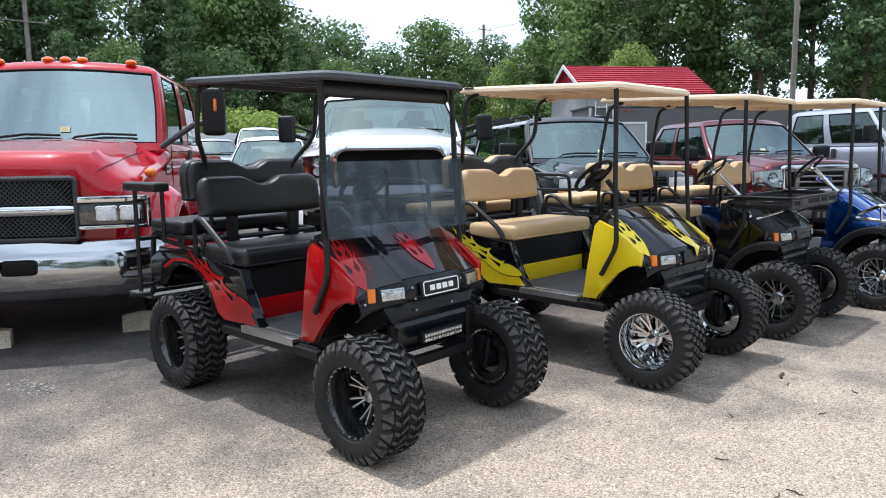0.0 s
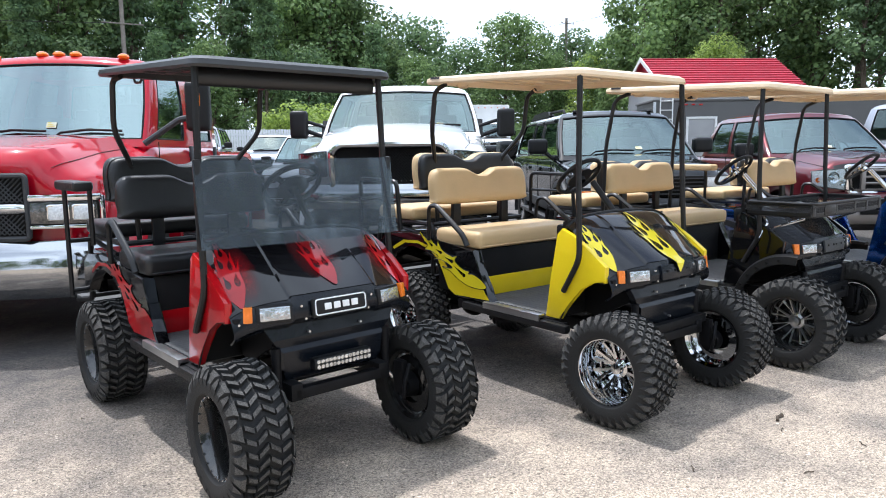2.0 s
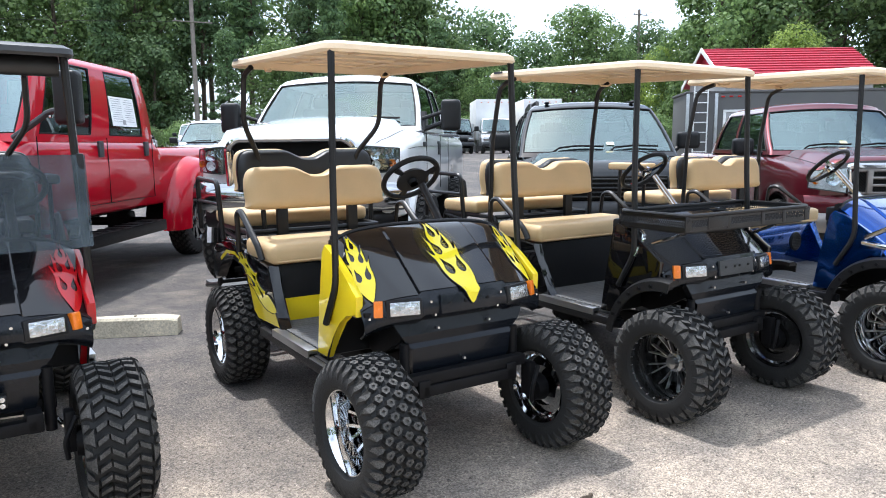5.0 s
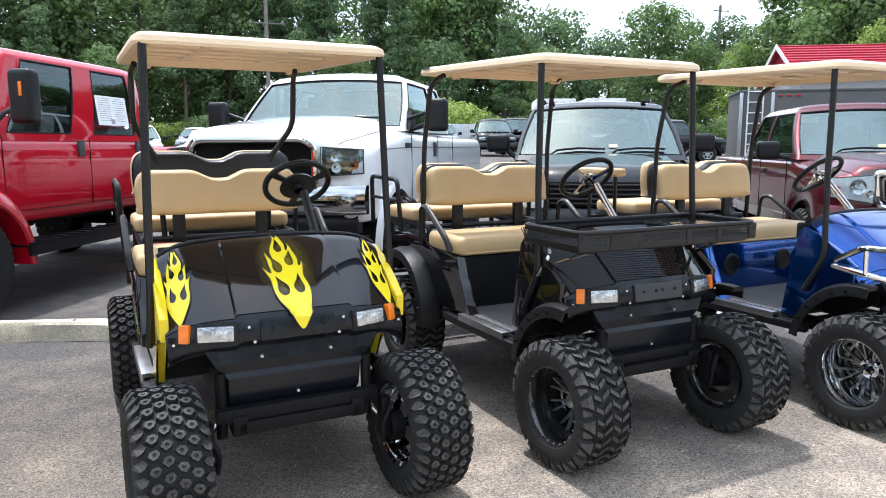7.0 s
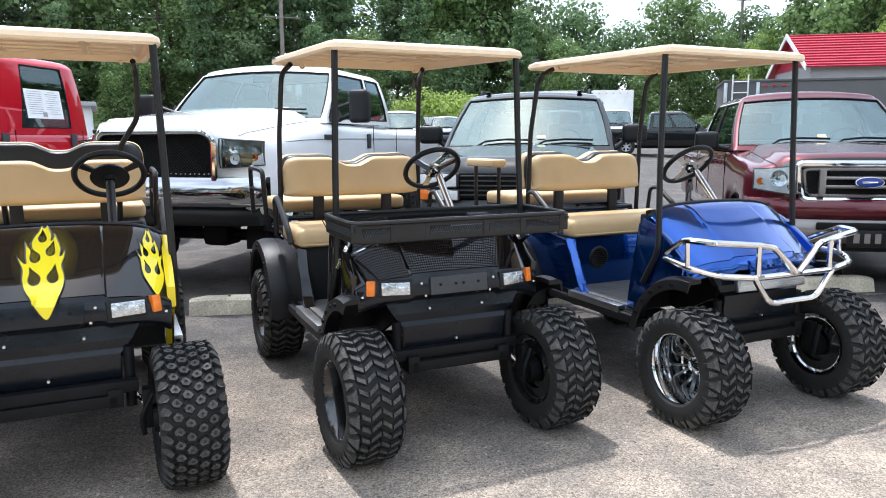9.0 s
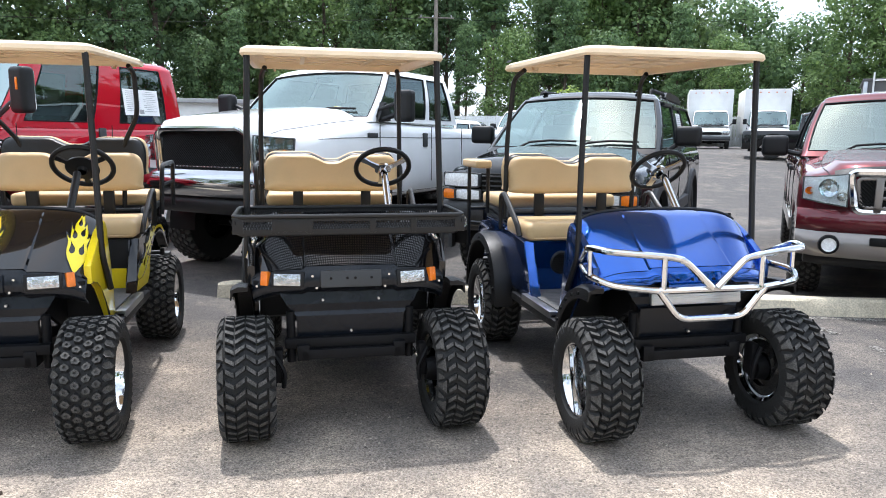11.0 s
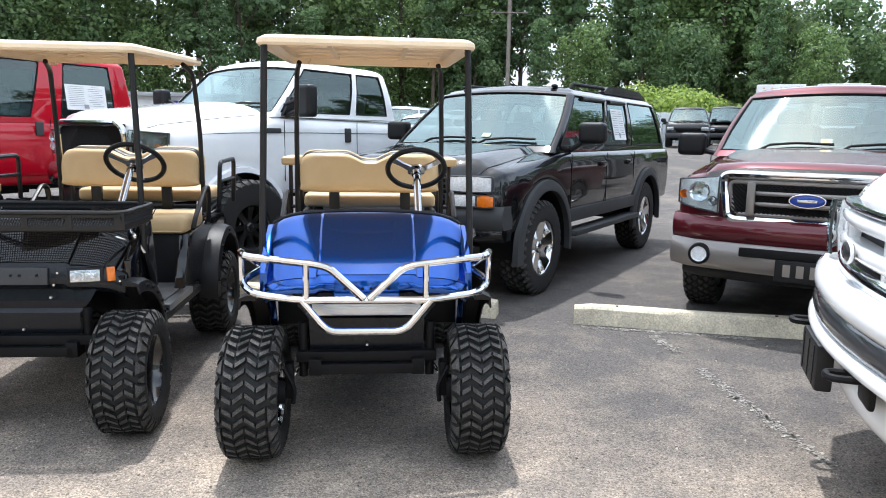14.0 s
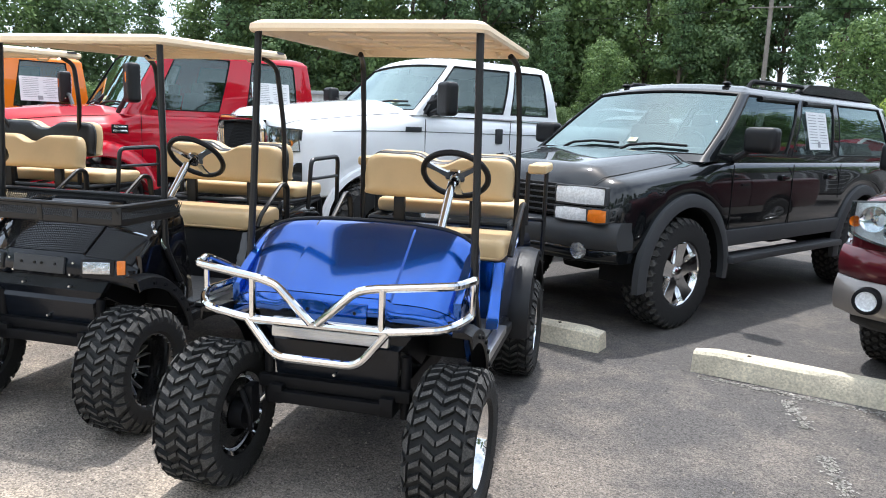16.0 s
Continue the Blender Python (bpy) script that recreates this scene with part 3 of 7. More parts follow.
def golf_cart(name, m, cfg, label):
    c = thing(name, m, label, "golf cart", "golf carts in a row")
    seat, body, side = M[cfg["seat"]], M[cfg["body"]], M[cfg["side"]]
    cache = {}
    steer = cfg["steer"]
    for sx, y, a in ((-1, 0, steer), (1, 0, steer), (-1, 1.76, 0), (1, 1.76, 0)):
        cart_wheel(c, pose(0.515 * sx, y, 0.305, 0, 0, (0 if sx > 0 else 180) + a) @ pose(0, 0, 0, 37 * y + 20 * sx), cfg, cache)
    # chassis
    for s in (-1, 1):
        bm = B()
        box(bm, (0.24 * s, 1.15, 0.42), (0.06, 2.35, 0.08), 0.008)
        part("chassis_rail", bm, M["frame"], c)
        bm = B()
        box(bm, (0.50 * s, 0.86, 0.455), (0.05, 0.95, 0.06), 0.01)
        part("sill_rail", bm, M["frame"], c)
    for y in (0.0, 0.55, 1.1, 1.76, 2.3):
        bm = B()
        box(bm, (0, y, 0.41), (0.50, 0.05, 0.05), 0.006)
        part("cross_member", bm, M["frame"], c)
    bm = B()
    box(bm, (0, cfg["beam"], 0.462), (0.66, 0.05, 0.052), 0.008)
    part("front_beam", bm, M["frame"], c)
    for s in (-1, 1):
        bm = B()
        box(bm, (0.36 * s, 0.0, 0.36), (0.04, 0.07, 0.17), 0.01)
        part("spindle", bm, M["frame"], c)
        bm = B()
        tube(bm, rounded([(0.36 * s, 0.06, 0.34), (0.30 * s, 0.10, 0.42), (0.12 * s, 0.11, 0.43)], 0.03), 0.010, 8)
        part("tie_rod", bm, M["steel"], c)
        bm = B()
        cyl(bm, (0.30 * s, 0.05, 0.36), (0.30 * s, 0.05, 0.62), 0.022, 12)
        part("shock_absorber", bm, M["frame"], c)
        bm = B()
        tube(bm, rounded([(0.38 * s, -0.05, 0.43), (0.33 * s, -0.07, 0.34), (0.34 * s, -0.05, 0.26)], 0.03), 0.011, 8)
        part("brake_line", bm, M["frame"], c)
    bm = B()
    tube(bm, [(-0.42, 1.76, 0.305), (0.42, 1.76, 0.305)], 0.04, 12)
    bmesh.ops.create_uvsphere(bm, u_segments=16, v_segments=10, radius=0.12, matrix=pose(0.08, 1.76, 0.305))
    for s in (-1, 1):
        box(bm, (0.36 * s, 1.76, 0.36), (0.06, 0.60, 0.025), 0.006)
    part("rear_axle", bm, M["frame"], c)
    # floor and sills
    bm = B()
    grid(bm, lambda a, b: Vector(((2 * a - 1) * 0.49, lerp(0.48, 1.20, b), 0.509 + 0.004 * (int(b * 72) % 4 < 2))), 2, 72)
    thicken(bm, 0.024)
    part("floor_pan", bm, M["floor_mat"], c)
    for s in (-1, 1):
        bm = B()
        box(bm, (0.527 * s, 0.80, 0.500), (0.055, 0.50, 0.022), 0.004)
        box(bm, (0.548 * s, 0.80, 0.480), (0.012, 0.50, 0.045), 0.003)
        part("sill_plate", bm, M["alu"], c)
        bm = B()
        box(bm, (0.53 * s, 0.80, 0.455), (0.05, 0.92, 0.05), 0.012)
        part("rocker", bm, M["black_plastic"], c)
    # cowl
    bm = B()
    grid(bm, lambda i, j: hood_at(2 * i - 1, j), 140, 20)
    thicken(bm, 0.006)
    hood = part("hood", bm, body, c, angle=40)
    bm = B()
    tube(bm, [hood_at(-1 + 2 * k / 24, 0) + Vector((0, 0.004, 0.002)) for k in range(25)], 0.009, 8)
    part("hood_trim", bm, M["black_plastic"], c)
    bm = B()
    prism(bm, [(0.43, 0.51), (0.47, 0.51), (0.445, 1.07), (0.41, 1.08)], "x", -0.465, 0.465)
    box(bm, (0, 0.47, 1.00), (0.90, 0.09, 0.10), 0.02)
    part("dashboard", bm, M["black_plastic"], c)
    for s in (-1, 1):
        bm = B()
        o = [(0.42, 1.035), (0.33, 1.00), (0.2, 0.915), (0.10, 0.845), (0.105, 0.755), (0.20, 0.755), (0.28, 0.705), (0.36, 0.615), (0.425, 0.50), (0.54, 0.50), (0.50, 0.74), (0.455, 1.00)]
        prism(bm, o, "x", 0.468 * s, 0.505 * s, 0.010)
        part("cowl_side", bm, side, c)
        bm = B()
        tube(bm, [(0.497 * s, 0.11, 0.755), (0.50 * s, 0.20, 0.757), (0.50 * s, 0.285, 0.705), (0.50 * s, 0.365, 0.612), (0.50 * s, 0.43, 0.49)], 0.005, 8)
        part("arch_trim", bm, M["black_plastic"], c)

    def nose(i, j):
        u = 2 * i - 1
        p = hood_at(u, 1.0)
        drop = lerp(0.0, cfg["nose_drop"], j)
        return Vector((p.x * lerp(1.0, 0.985, j), p.y - 0.028 * math.sin(math.pi * min(1, j * 0.85)) + (0.03 * max(0, j - 0.8) / 0.2), p.z - 0.004 - drop + 0.012 * u * u * j))
    bm = B()
    grid(bm, nose, 40, 8)
    thicken(bm, 0.008)
    part("nose_panel", bm, M[cfg["nose"]], c)
    # apron below the nose
    bm = B()
    zb = 0.842 - cfg["nose_drop"]
    loft(bm, [[Vector((-w, y, z)), Vector((w, y, z)), Vector((w * 0.98, y + 0.05, z)), Vector((-w * 0.98, y + 0.05, z))] for w, y, z in ((0.36, 0.05, zb + 0.02), (0.32, 0.035, zb - 0.05), (0.29, 0.045, zb - 0.09), (0.27, 0.03, zb - 0.11), (0.265, 0.04, 0.50), (0.25, 0.06, 0.455))])
    part("apron", bm, M["fascia"], c, angle=25)
    for s in (-1, 1):
        bm = B()
        prism(bm, [(0.10, 0.775), (0.42, 0.775), (0.42, 0.52), (0.32, 0.50), (0.10, 0.62)], "x", 0.27 * s, 0.29 * s)
        box(bm, (0.378 * s, 0.25, 0.765), (0.20, 0.36, 0.02), 0.006)
        part("inner_fender", bm, M["frame"], c)
    for px, pz in ((-0.14, zb - 0.03), (0.14, zb - 0.03), (0.0, 0.515)):
        bm = B()
        cyl(bm, (px, 0.035, pz), (px, 0.018, pz), 0.006, 8)
        part("bolt", bm, M["alu"], c)
    if cfg["lamps"]:
        for s in (-1, 1):
            y = hood_at(0.65, 1).y
            tilt = pose(0.31 * s, y - 0.024, 0.785, -8, 0, 15 * s)
            bm = B()
            box(bm, (0, 0.012, 0), (0.165, 0.03, 0.082), 0.010)
            hl = part("headlight", bm, M["black_plastic"], c)
            hl.matrix_basis = tilt
            bm = B()
            box(bm, (0, -0.006, 0), (0.135, 0.014, 0.060), 0.006)
            part("lens", bm, M["lamp_glass"], hl)
            bm = B()
            box(bm, (0, 0, 0), (0.040, 0.030, 0.072), 0.006)
            am = part("turn_signal", bm, M["amber"], c)
            am.matrix_basis = pose(0.418 * s, y + 0.014, 0.788, -8, 0, 30 * s)
        for s in (-1, 1):
            for px, pz in ((0.19, 0.805), (0.17, 0.745), (0.46, 0.75)):
                bm = B()
                yy = hood_at(px / 0.485, 1).y - 0.022
                cyl(bm, (px * s, yy + 0.01, pz), (px * s, yy - 0.006, pz), 0.006, 8)
                part("rivet", bm, M["steel"], c)
    bm = B()
    box(bm, (0, -0.022 if cfg["plate"] else -0.010, 0.790), (0.30, 0.016, 0.085), 0.006, pose(0, 0, 0, -8))
    if cfg["plate"]:
        plate = part("sign_plate", bm, M["black_plastic"], c, "black plate with a white border")
        bm = B()
        o = rounded([(-0.135, -0.036, 0.786), (0.135, -0.036, 0.786), (0.135, -0.028, 0.840), (-0.135, -0.028, 0.840)], 0.012, 3, True)
        o = [Vector((p.x, p.y, lerp(0.758, 0.828, (p.z - 0.786) / 0.054))) for p in o]
        tube(bm, o, 0.0035, 6, True)
        part("plate_border", bm, M["paper"], plate)
        for k in range(4):
            bm = B()
            box(bm, (-0.072 + 0.048 * k, -0.034, 0.793), (0.036, 0.006, 0.030), 0.003, pose(0, 0, 0, -8))
            part("plate_bar", bm, M["paper"], plate)
    else:
        pl = part("plate_recess", bm, M[cfg.get("blank", cfg["nose"])], c)
        for px in (-0.10, -0.02, 0.02, 0.10):
            bm = B()
            cyl(bm, (px, -0.014, 0.795), (px, -0.022, 0.795), 0.007, 10)
            part("plug", bm, M["mesh_dark"], pl)
    # seat base and rear body
    bm = B()
    box(bm, (0, 1.31, 0.67), (0.94, 0.44, 0.33), 0.02)
    part("seat_base", bm, M[cfg["base"]], c)
    if cfg["speakers"]:
        for px in (-0.26, 0.26):
            bm = B()
            lathe(bm, [(1.090, 0.001), (1.084, 0.05), (1.078, 0.066), (1.084, 0.076), (1.095, 0.078)], 28, "y", (px, 0, 0.69))
            sp = part("speaker", bm, M["black_plastic"], c)
            for k in range(-4, 5):
                bm = B()
                box(bm, (px, 1.079, 0.69 + 0.013 * k), (0.12 * math.sqrt(1 - (k / 5) ** 2), 0.006, 0.004))
                part("grille_slat", bm, M["black_plastic"], sp)
    for s in (-1, 1):
        bm = B()
        o = [(0.90, 0.505), (1.28, 0.49), (1.36, 0.53), (1.41, 0.62), (1.48, 0.72), (1.60, 0.785), (1.76, 0.81), (1.92, 0.785), (2.04, 0.72), (2.11, 0.62), (2.17, 0.60), (2.22, 0.64), (2.20, 0.80), (2.10, 0.86), (1.80, 0.895), (1.50, 0.875), (1.40, 0.845), (1.08, 0.835), (1.03, 0.70), (0.97, 0.57)]
        prism(bm, o, "x", 0.455 * s, 0.520 * s, 0.014)
        part("rear_quarter", bm, body, c)
    bm = B()
    box(bm, (0, 1.83, 0.855), (0.92, 0.74, 0.05), 0.015)
    box(bm, (0, 2.17, 0.72), (0.92, 0.05, 0.26), 0.012)
    part("rear_deck", bm, body, c)
    if cfg["flares"]:
        for s in (-1, 1):
            for yc, zc, a0, a1, r in ((0.03, 0.36, -8, 82, 0.395), (1.76, 0.40, -98, 98, 0.40)):
                bm = B()
                n = 20
                rings = []
                for k in range(n + 1):
                    a = radians(lerp(a0, a1, k / n))
                    yy, zz = yc + r * math.sin(a), zc + r * math.cos(a)
                    nx = Vector((0, math.sin(a), math.cos(a)))
                    q = Vector((0.50 * s, yy, zz))
                    sx = Vector((s * (0.62 if yc < 1 else 1.0), 0, 0))
                    rings.append([q - nx * 0.01, q + nx * 0.012, q + sx * 0.07 + nx * 0.016, q + sx * 0.125 + nx * 0.0, q + sx * 0.135 - nx * 0.05, q + sx * 0.125 - nx * 0.055, q + sx * 0.11 - nx * 0.012])
                loft(bm, rings)
                fl = part("fender_flare", bm, M["black_plastic"], c)
                for k in range(5):
                    bm = B()
                    a = radians(lerp(a0 + 18, a1 - 18, k / 4))
                    p = Vector(((0.578 if yc < 1 else 0.628) * s, yc + (r - 0.028) * math.sin(a), zc + (r - 0.028) * math.cos(a)))
                    cyl(bm, p, p + Vector((0.012 * s, 0, 0)), 0.010, 8)
                    part("flare_bolt", bm, M["frame"], fl)
    # seats
    bm = B()
    box(bm, (0, 1.275, 0.895), (1.02, 0.47, 0.115), 0.045, None, 4)
    cu = part("seat_cushion", bm, seat, c)
    bm = B()
    tube(bm, rounded([(-0.50, 1.045, 0.855), (0.50, 1.045, 0.855), (0.50, 1.50, 0.855), (-0.50, 1.50, 0.855)], 0.05, 4, True), 0.006, 6, True)
    part("piping", bm, seat, cu)
    fb = part("backrest", backrest(B(), 0.465, 0.255, 0.085, 1.105, 1.55), seat, c)
    rb = cfg["rear_back"]
    bk = part("rear_backrest", backrest(B(), 0.465, 0.265, 0.05, rb, 1.655 if rb < 1.15 else 1.70, 0.10), M["black_vinyl"], c, "black shell of the rear backrest")
    part("pad", backrest(B(), 0.47, 0.27, 0.075, rb, 1.702 if rb < 1.15 else 1.748, 0.10), seat, bk)
    for s in (-1, 1):
        bm = B()
        box(bm, (0.24 * s, 1.60, 1.02), (0.07, 0.035, 0.32), 0.006)
        part("back_bracket", bm, M["powder"], c)
    bm = B()
    box(bm, (0, 2.06, 1.02), (0.94, 0.46, 0.095), 0.04, None, 4)
    part("rear_cushion", bm, seat, c)
    bm = B()
    for s in (-1, 1):
        tube(bm, rounded([(0.44 * s, 1.62, 0.60), (0.44 * s, 1.62, 0.96), (0.44 * s, 2.30, 0.96), (0.44 * s, 2.36, 0.52), (0.44 * s, 2.72, 0.46)], 0.05), 0.019, 8)
        tube(bm, [(0.44 * s, 1.75, 0.88), (0.44 * s, 2.28, 0.94)], 0.015, 8)
    for y, z in ((1.62, 0.96), (2.30, 0.96), (2.36, 0.54), (2.70, 0.465)):
        tube(bm, [(-0.44, y, z), (0.44, y, z)], 0.017, 8)
    part("rear_seat_frame", bm, M["powder"], c)
    bm = B()
    box(bm, (0, 2.56, 0.487), (0.90, 0.34, 0.02), 0.005)
    part("footrest", bm, M["floor_mat"], c)
    for s in (-1, 1):
        # hip restraint of the front seat
        bm = B()
        tube(bm, rounded([(0.535 * s, 1.55, 0.86), (0.545 * s, 1.53, 1.10), (0.545 * s, 1.45, 1.115), (0.54 * s, 1.17, 0.93), (0.535 * s, 1.13, 0.86)], 0.05), 0.019, 8, flat=0.75)
        part("hip_rail", bm, M["powder"], c)
        if cfg["armrests"]:
            bm = B()
            tube(bm, rounded([(0.60 * s, 2.20, 0.58), (0.60 * s, 2.20, 1.27)], 0.02), 0.015, 8)
            tube(bm, [(0.50 * s, 2.02, 0.92), (0.50 * s, 2.02, 1.27)], 0.015, 8)
            tube(bm, [(0.44 * s, 2.20, 0.62), (0.60 * s, 2.20, 0.62)], 0.015, 8)
            tube(bm, [(0.44 * s, 2.20, 0.94), (0.60 * s, 2.20, 0.94)], 0.015, 8)
            arm = part("rear_arm", bm, M["powder"], c)
            bm = B()
            box(bm, (0.57 * s, 2.10, 1.295), (0.12, 0.44, 0.06), 0.022, None, 3)
            part("armrest", bm, seat, arm)
        else:
            bm = B()
            tube(bm, rounded([(0.53 * s, 1.90, 0.90), (0.545 * s, 1.92, 1.265), (0.545 * s, 2.42, 1.275), (0.53 * s, 2.44, 0.92)], 0.06), 0.017, 8)
            tube(bm, [(0.54 * s, 1.93, 1.12), (0.54 * s, 2.43, 1.12)], 0.012, 8)
            part("grab_rail", bm, M["powder"], c)
    # roof
    sl, up = cfg.get("roof_slope", 0.050), cfg.get("roof_up", 0.0)
    bm = B()
    w, y0, y1 = 0.525, 0.215, 1.64
    rings = [ring_rect(w - 0.05, y0 + 0.05, y1 - 0.05, 1.905, 0.06, 5, sl), ring_rect(w - 0.035, y0 + 0.035, y1 - 0.035, 1.872, 0.07, 5, sl), ring_rect(w - 0.008, y0 + 0.008, y1 - 0.008, 1.866, 0.08, 5, sl),
             ring_rect(w, y0, y1, 1.878, 0.085, 5, sl), ring_rect(w - 0.004, y0 + 0.004, y1 - 0.004, 1.900, 0.085, 5, sl), ring_rect(w - 0.03, y0 + 0.03, y1 - 0.03, 1.916, 0.08, 5, sl), ring_rect(w - 0.10, y0 + 0.12, y1 - 0.12, 1.925, 0.08, 5, sl), ring_rect(w - 0.28, y0 + 0.30, y1 - 0.30, 1.942, 0.10, 5, sl)]
    loft(bm, rings)
    rf = part("roof", bm, M[cfg["roof"]], c, angle=30)
    rf.matrix_basis = pose(0, 0, up)
    bm = B()
    for k in range(5):
        yy = y0 + 0.22 + 0.245 * k
        box(bm, (0, yy, 1.900 + sl * (yy - y0)), (0.86, 0.035, 0.016), 0.006)
    for px in (-0.2, 0.2):
        box(bm, (px, 0.92, 1.900 + sl * 0.7), (0.03, 1.15, 0.014), 0.006, pose(0, 0, 0, math.degrees(math.atan(sl))))
    part("roof_ribs", bm, M[cfg["roof"]], rf)
    for s in (-1, 1):
        bm = B()
        o = rounded([(0.514 * s, 1.45, 1.947), (0.514 * s, 1.55, 1.952), (0.505 * s, 1.55, 1.968), (0.505 * s, 1.45, 1.963)], 0.008, 3, True)
        vs = [bm.verts.new(p + Vector((0.013 * s, 0, 0))) for p in o]
        bm.faces.new(vs)
        part("roof_grip", bm, M["mesh_dark"], rf)
        bm = B()
        tube(bm, rounded([(0.375 * s, 1.32, 1.905), (0.375 * s, 1.34, 1.89), (0.375 * s, 1.42, 1.895), (0.375 * s, 1.44, 1.915)], 0.015), 0.007, 6)
        part("roof_hook", bm, M[cfg["roof"]], rf)
        # struts
        bm = B()
        tube(bm, rounded([(0.488 * s, 0.315, 1.885 + up), (0.505 * s, 0.30, 1.30), (0.515 * s, 0.275, 0.875), (0.522 * s, 0.385, 0.675)], 0.06), 0.0165, 8)
        part("front_strut", bm, M["powder"], c)
        bm = B()
        if rb > 1.15:
            pts = [(0.44 * s, 1.46, 1.93 + up - 1.25 * (0.05 - sl)), (0.455 * s, 1.56, 1.90), (0.455 * s, 1.60, 1.62), (0.33 * s, 1.73, 1.42), (0.31 * s, 1.73, 0.95)]
        else:
            pts = [(0.44 * s, 1.40, 1.925 + up - 1.25 * (0.05 - sl)), (0.47 * s, 1.53, 1.89), (0.485 * s, 1.60, 1.50), (0.49 * s, 1.62, 0.92)]
        tube(bm, rounded(pts, 0.07, 5), 0.0165, 8)
        part("rear_strut", bm, M["powder"], c)
    # steering
    hub = Vector((0.275, 0.86, 1.285))
    axis = (hub - Vector((0.275, 0.52, 0.93))).normalized()
    bm = B()
    cyl(bm, (0.275, 0.50, 0.91), hub - axis * 0.03, 0.021, 16)
    part("steering_column", bm, M[cfg["column"]], c)
    q = axis.to_track_quat("Z", "Y").to_matrix().to_4x4()
    bm = B()
    rim = [(0.165 * math.cos(2 * math.pi * k / 36), 0.165 * math.sin(2 * math.pi * k / 36), 0.02) for k in range(36)]
    tube(bm, rim, 0.0155, 10, True)
    sw = part("steering_wheel", bm, M[cfg["wheel"]], c)
    sw.matrix_basis = Matrix.Translation(hub) @ q
    bm = B()
    k = 1.9 if cfg["column"] == "powder" else 1.0
    lathe(bm, [(-0.03, 0.026), (-0.005, 0.03), (0.0, 0.05 * k), (0.018, 0.046 * k), (0.024, 0.03 * k), (0.026, 0.001)], 24, "z")
    for k in range(3):
        a = 2 * math.pi * k / 3 - math.pi / 2
        d = Vector((math.cos(a), math.sin(a), 0))
        e = Vector((-d.y, d.x, 0))
        loft(bm, [[d * r + e * ww + Vector((0, 0, z + 0.006)), d * r - e * ww + Vector((0, 0, z + 0.006)), d * r - e * ww + Vector((0, 0, z - 0.006)), d * r + e * ww + Vector((0, 0, z - 0.006))] for r, ww, z in ((0.03, 0.02, 0.004), (0.10, 0.014, 0.012), (0.162, 0.020, 0.020))])
    part("spokes", bm, M[cfg["column"]], sw)
    bm = B()
    for px in (-0.06, 0.10):
        tube(bm, rounded([(px, 0.60, 0.53), (px, 0.56, 0.66)], 0.02), 0.010, 6)
        box(bm, (px, 0.555, 0.67), (0.08, 0.02, 0.06), 0.008)
    part("pedals", bm, M["black_plastic"], c)
    return c


RED = dict(beam=0.10, seat="black_vinyl", body="black_paint", side="red_flame", roof="black_roof", nose="fascia", nose_drop=0.135, base="black_plastic", steer=-1.5, tread=0, barrel="black_rim", spoke="alu", dish=-0.050, lip=-0.015, spokes=8, split=0.10, spoke_w=0.011,
           bolts=True, lamps=True, plate=True, speakers=False, flares=False, rear_back=1.20, armrests=True, column="powder", wheel="black_plastic", roof_up=-0.015)
YEL = dict(RED, beam=0.01, roof_up=0.018, roof_slope=0.042, seat="tan_vinyl", side="yellow_paint", roof="tan_roof", plate=False, tread=1, barrel="chrome", spoke="chrome", spokes=8, split=0.12, spoke_w=0.017, reach=0.156, dish=-0.030, lip=0.0, bolts=False, steer=2.5, armrests=False)
BLK = dict(RED, beam=0.03, roof_up=0.018, roof_slope=0.042, seat="tan_vinyl", side="black_paint", roof="tan_roof", plate=False, spokes=8, split=0.11, spoke_w=0.006, steer=2.7, flares=True, blank="grey_trim", rear_back=1.11, armrests=False, column="chrome", wheel="black_plastic")
BLU = dict(BLK, blank="blue_paint", roof_up=0.038, roof_slope=0.026, body="blue_paint", side="blue_paint", nose="blue_paint", nose_drop=0.09, base="blue_paint", barrel="chrome", spoke="alu", dish=-0.055, lip=-0.03, reach=0.152, spokes=8, split=0.12, spoke_w=0.0085, lamps=False, speakers=True, armrests=True, steer=-1, bolts=False)

CART_RED = golf_cart("golf_cart", pose(1.655, 2.526, 0, 0, 0, 10.0), RED, "lifted black golf cart with red flames, black seats, smoked half windshield")
CART_YEL = golf_cart("golf_cart", pose(3.645, 2.275, 0, 0, 0, 7.5), YEL, "lifted black golf cart with yellow flames, tan seats, chrome wheels")
CART_BLK = golf_cart("golf_cart", pose(5.405, 2.377, 0, 0, 0, 7.2), BLK, "lifted glossy black golf cart with tan seats and front basket")
CART_BLU = golf_cart("golf_cart", pose(7.13, 2.28, 0, 0, 0, 7.7), BLU, "lifted metallic blue golf cart with tan seats and polished brush guard")


# flames painted on the first two carts
def outline(parent, pts, place):
    bm = B()
    tube(bm, [place(Vector((p[0], p[1]))) for p in pts], 0.0025, 5, True)
    part("flame_outline", bm, M["black_paint"], parent)


def on_front(u, v, up):
    """On the cowl's top, and past its nose (v over 1) down the nose panel."""
    p = hood_at(u, min(v, 1.0), up)
    if v > 1.0:
        p += Vector((0, -0.036 * min(1, (v - 1.0) / 0.03), -0.48 * (v - 1.0)))
    return p


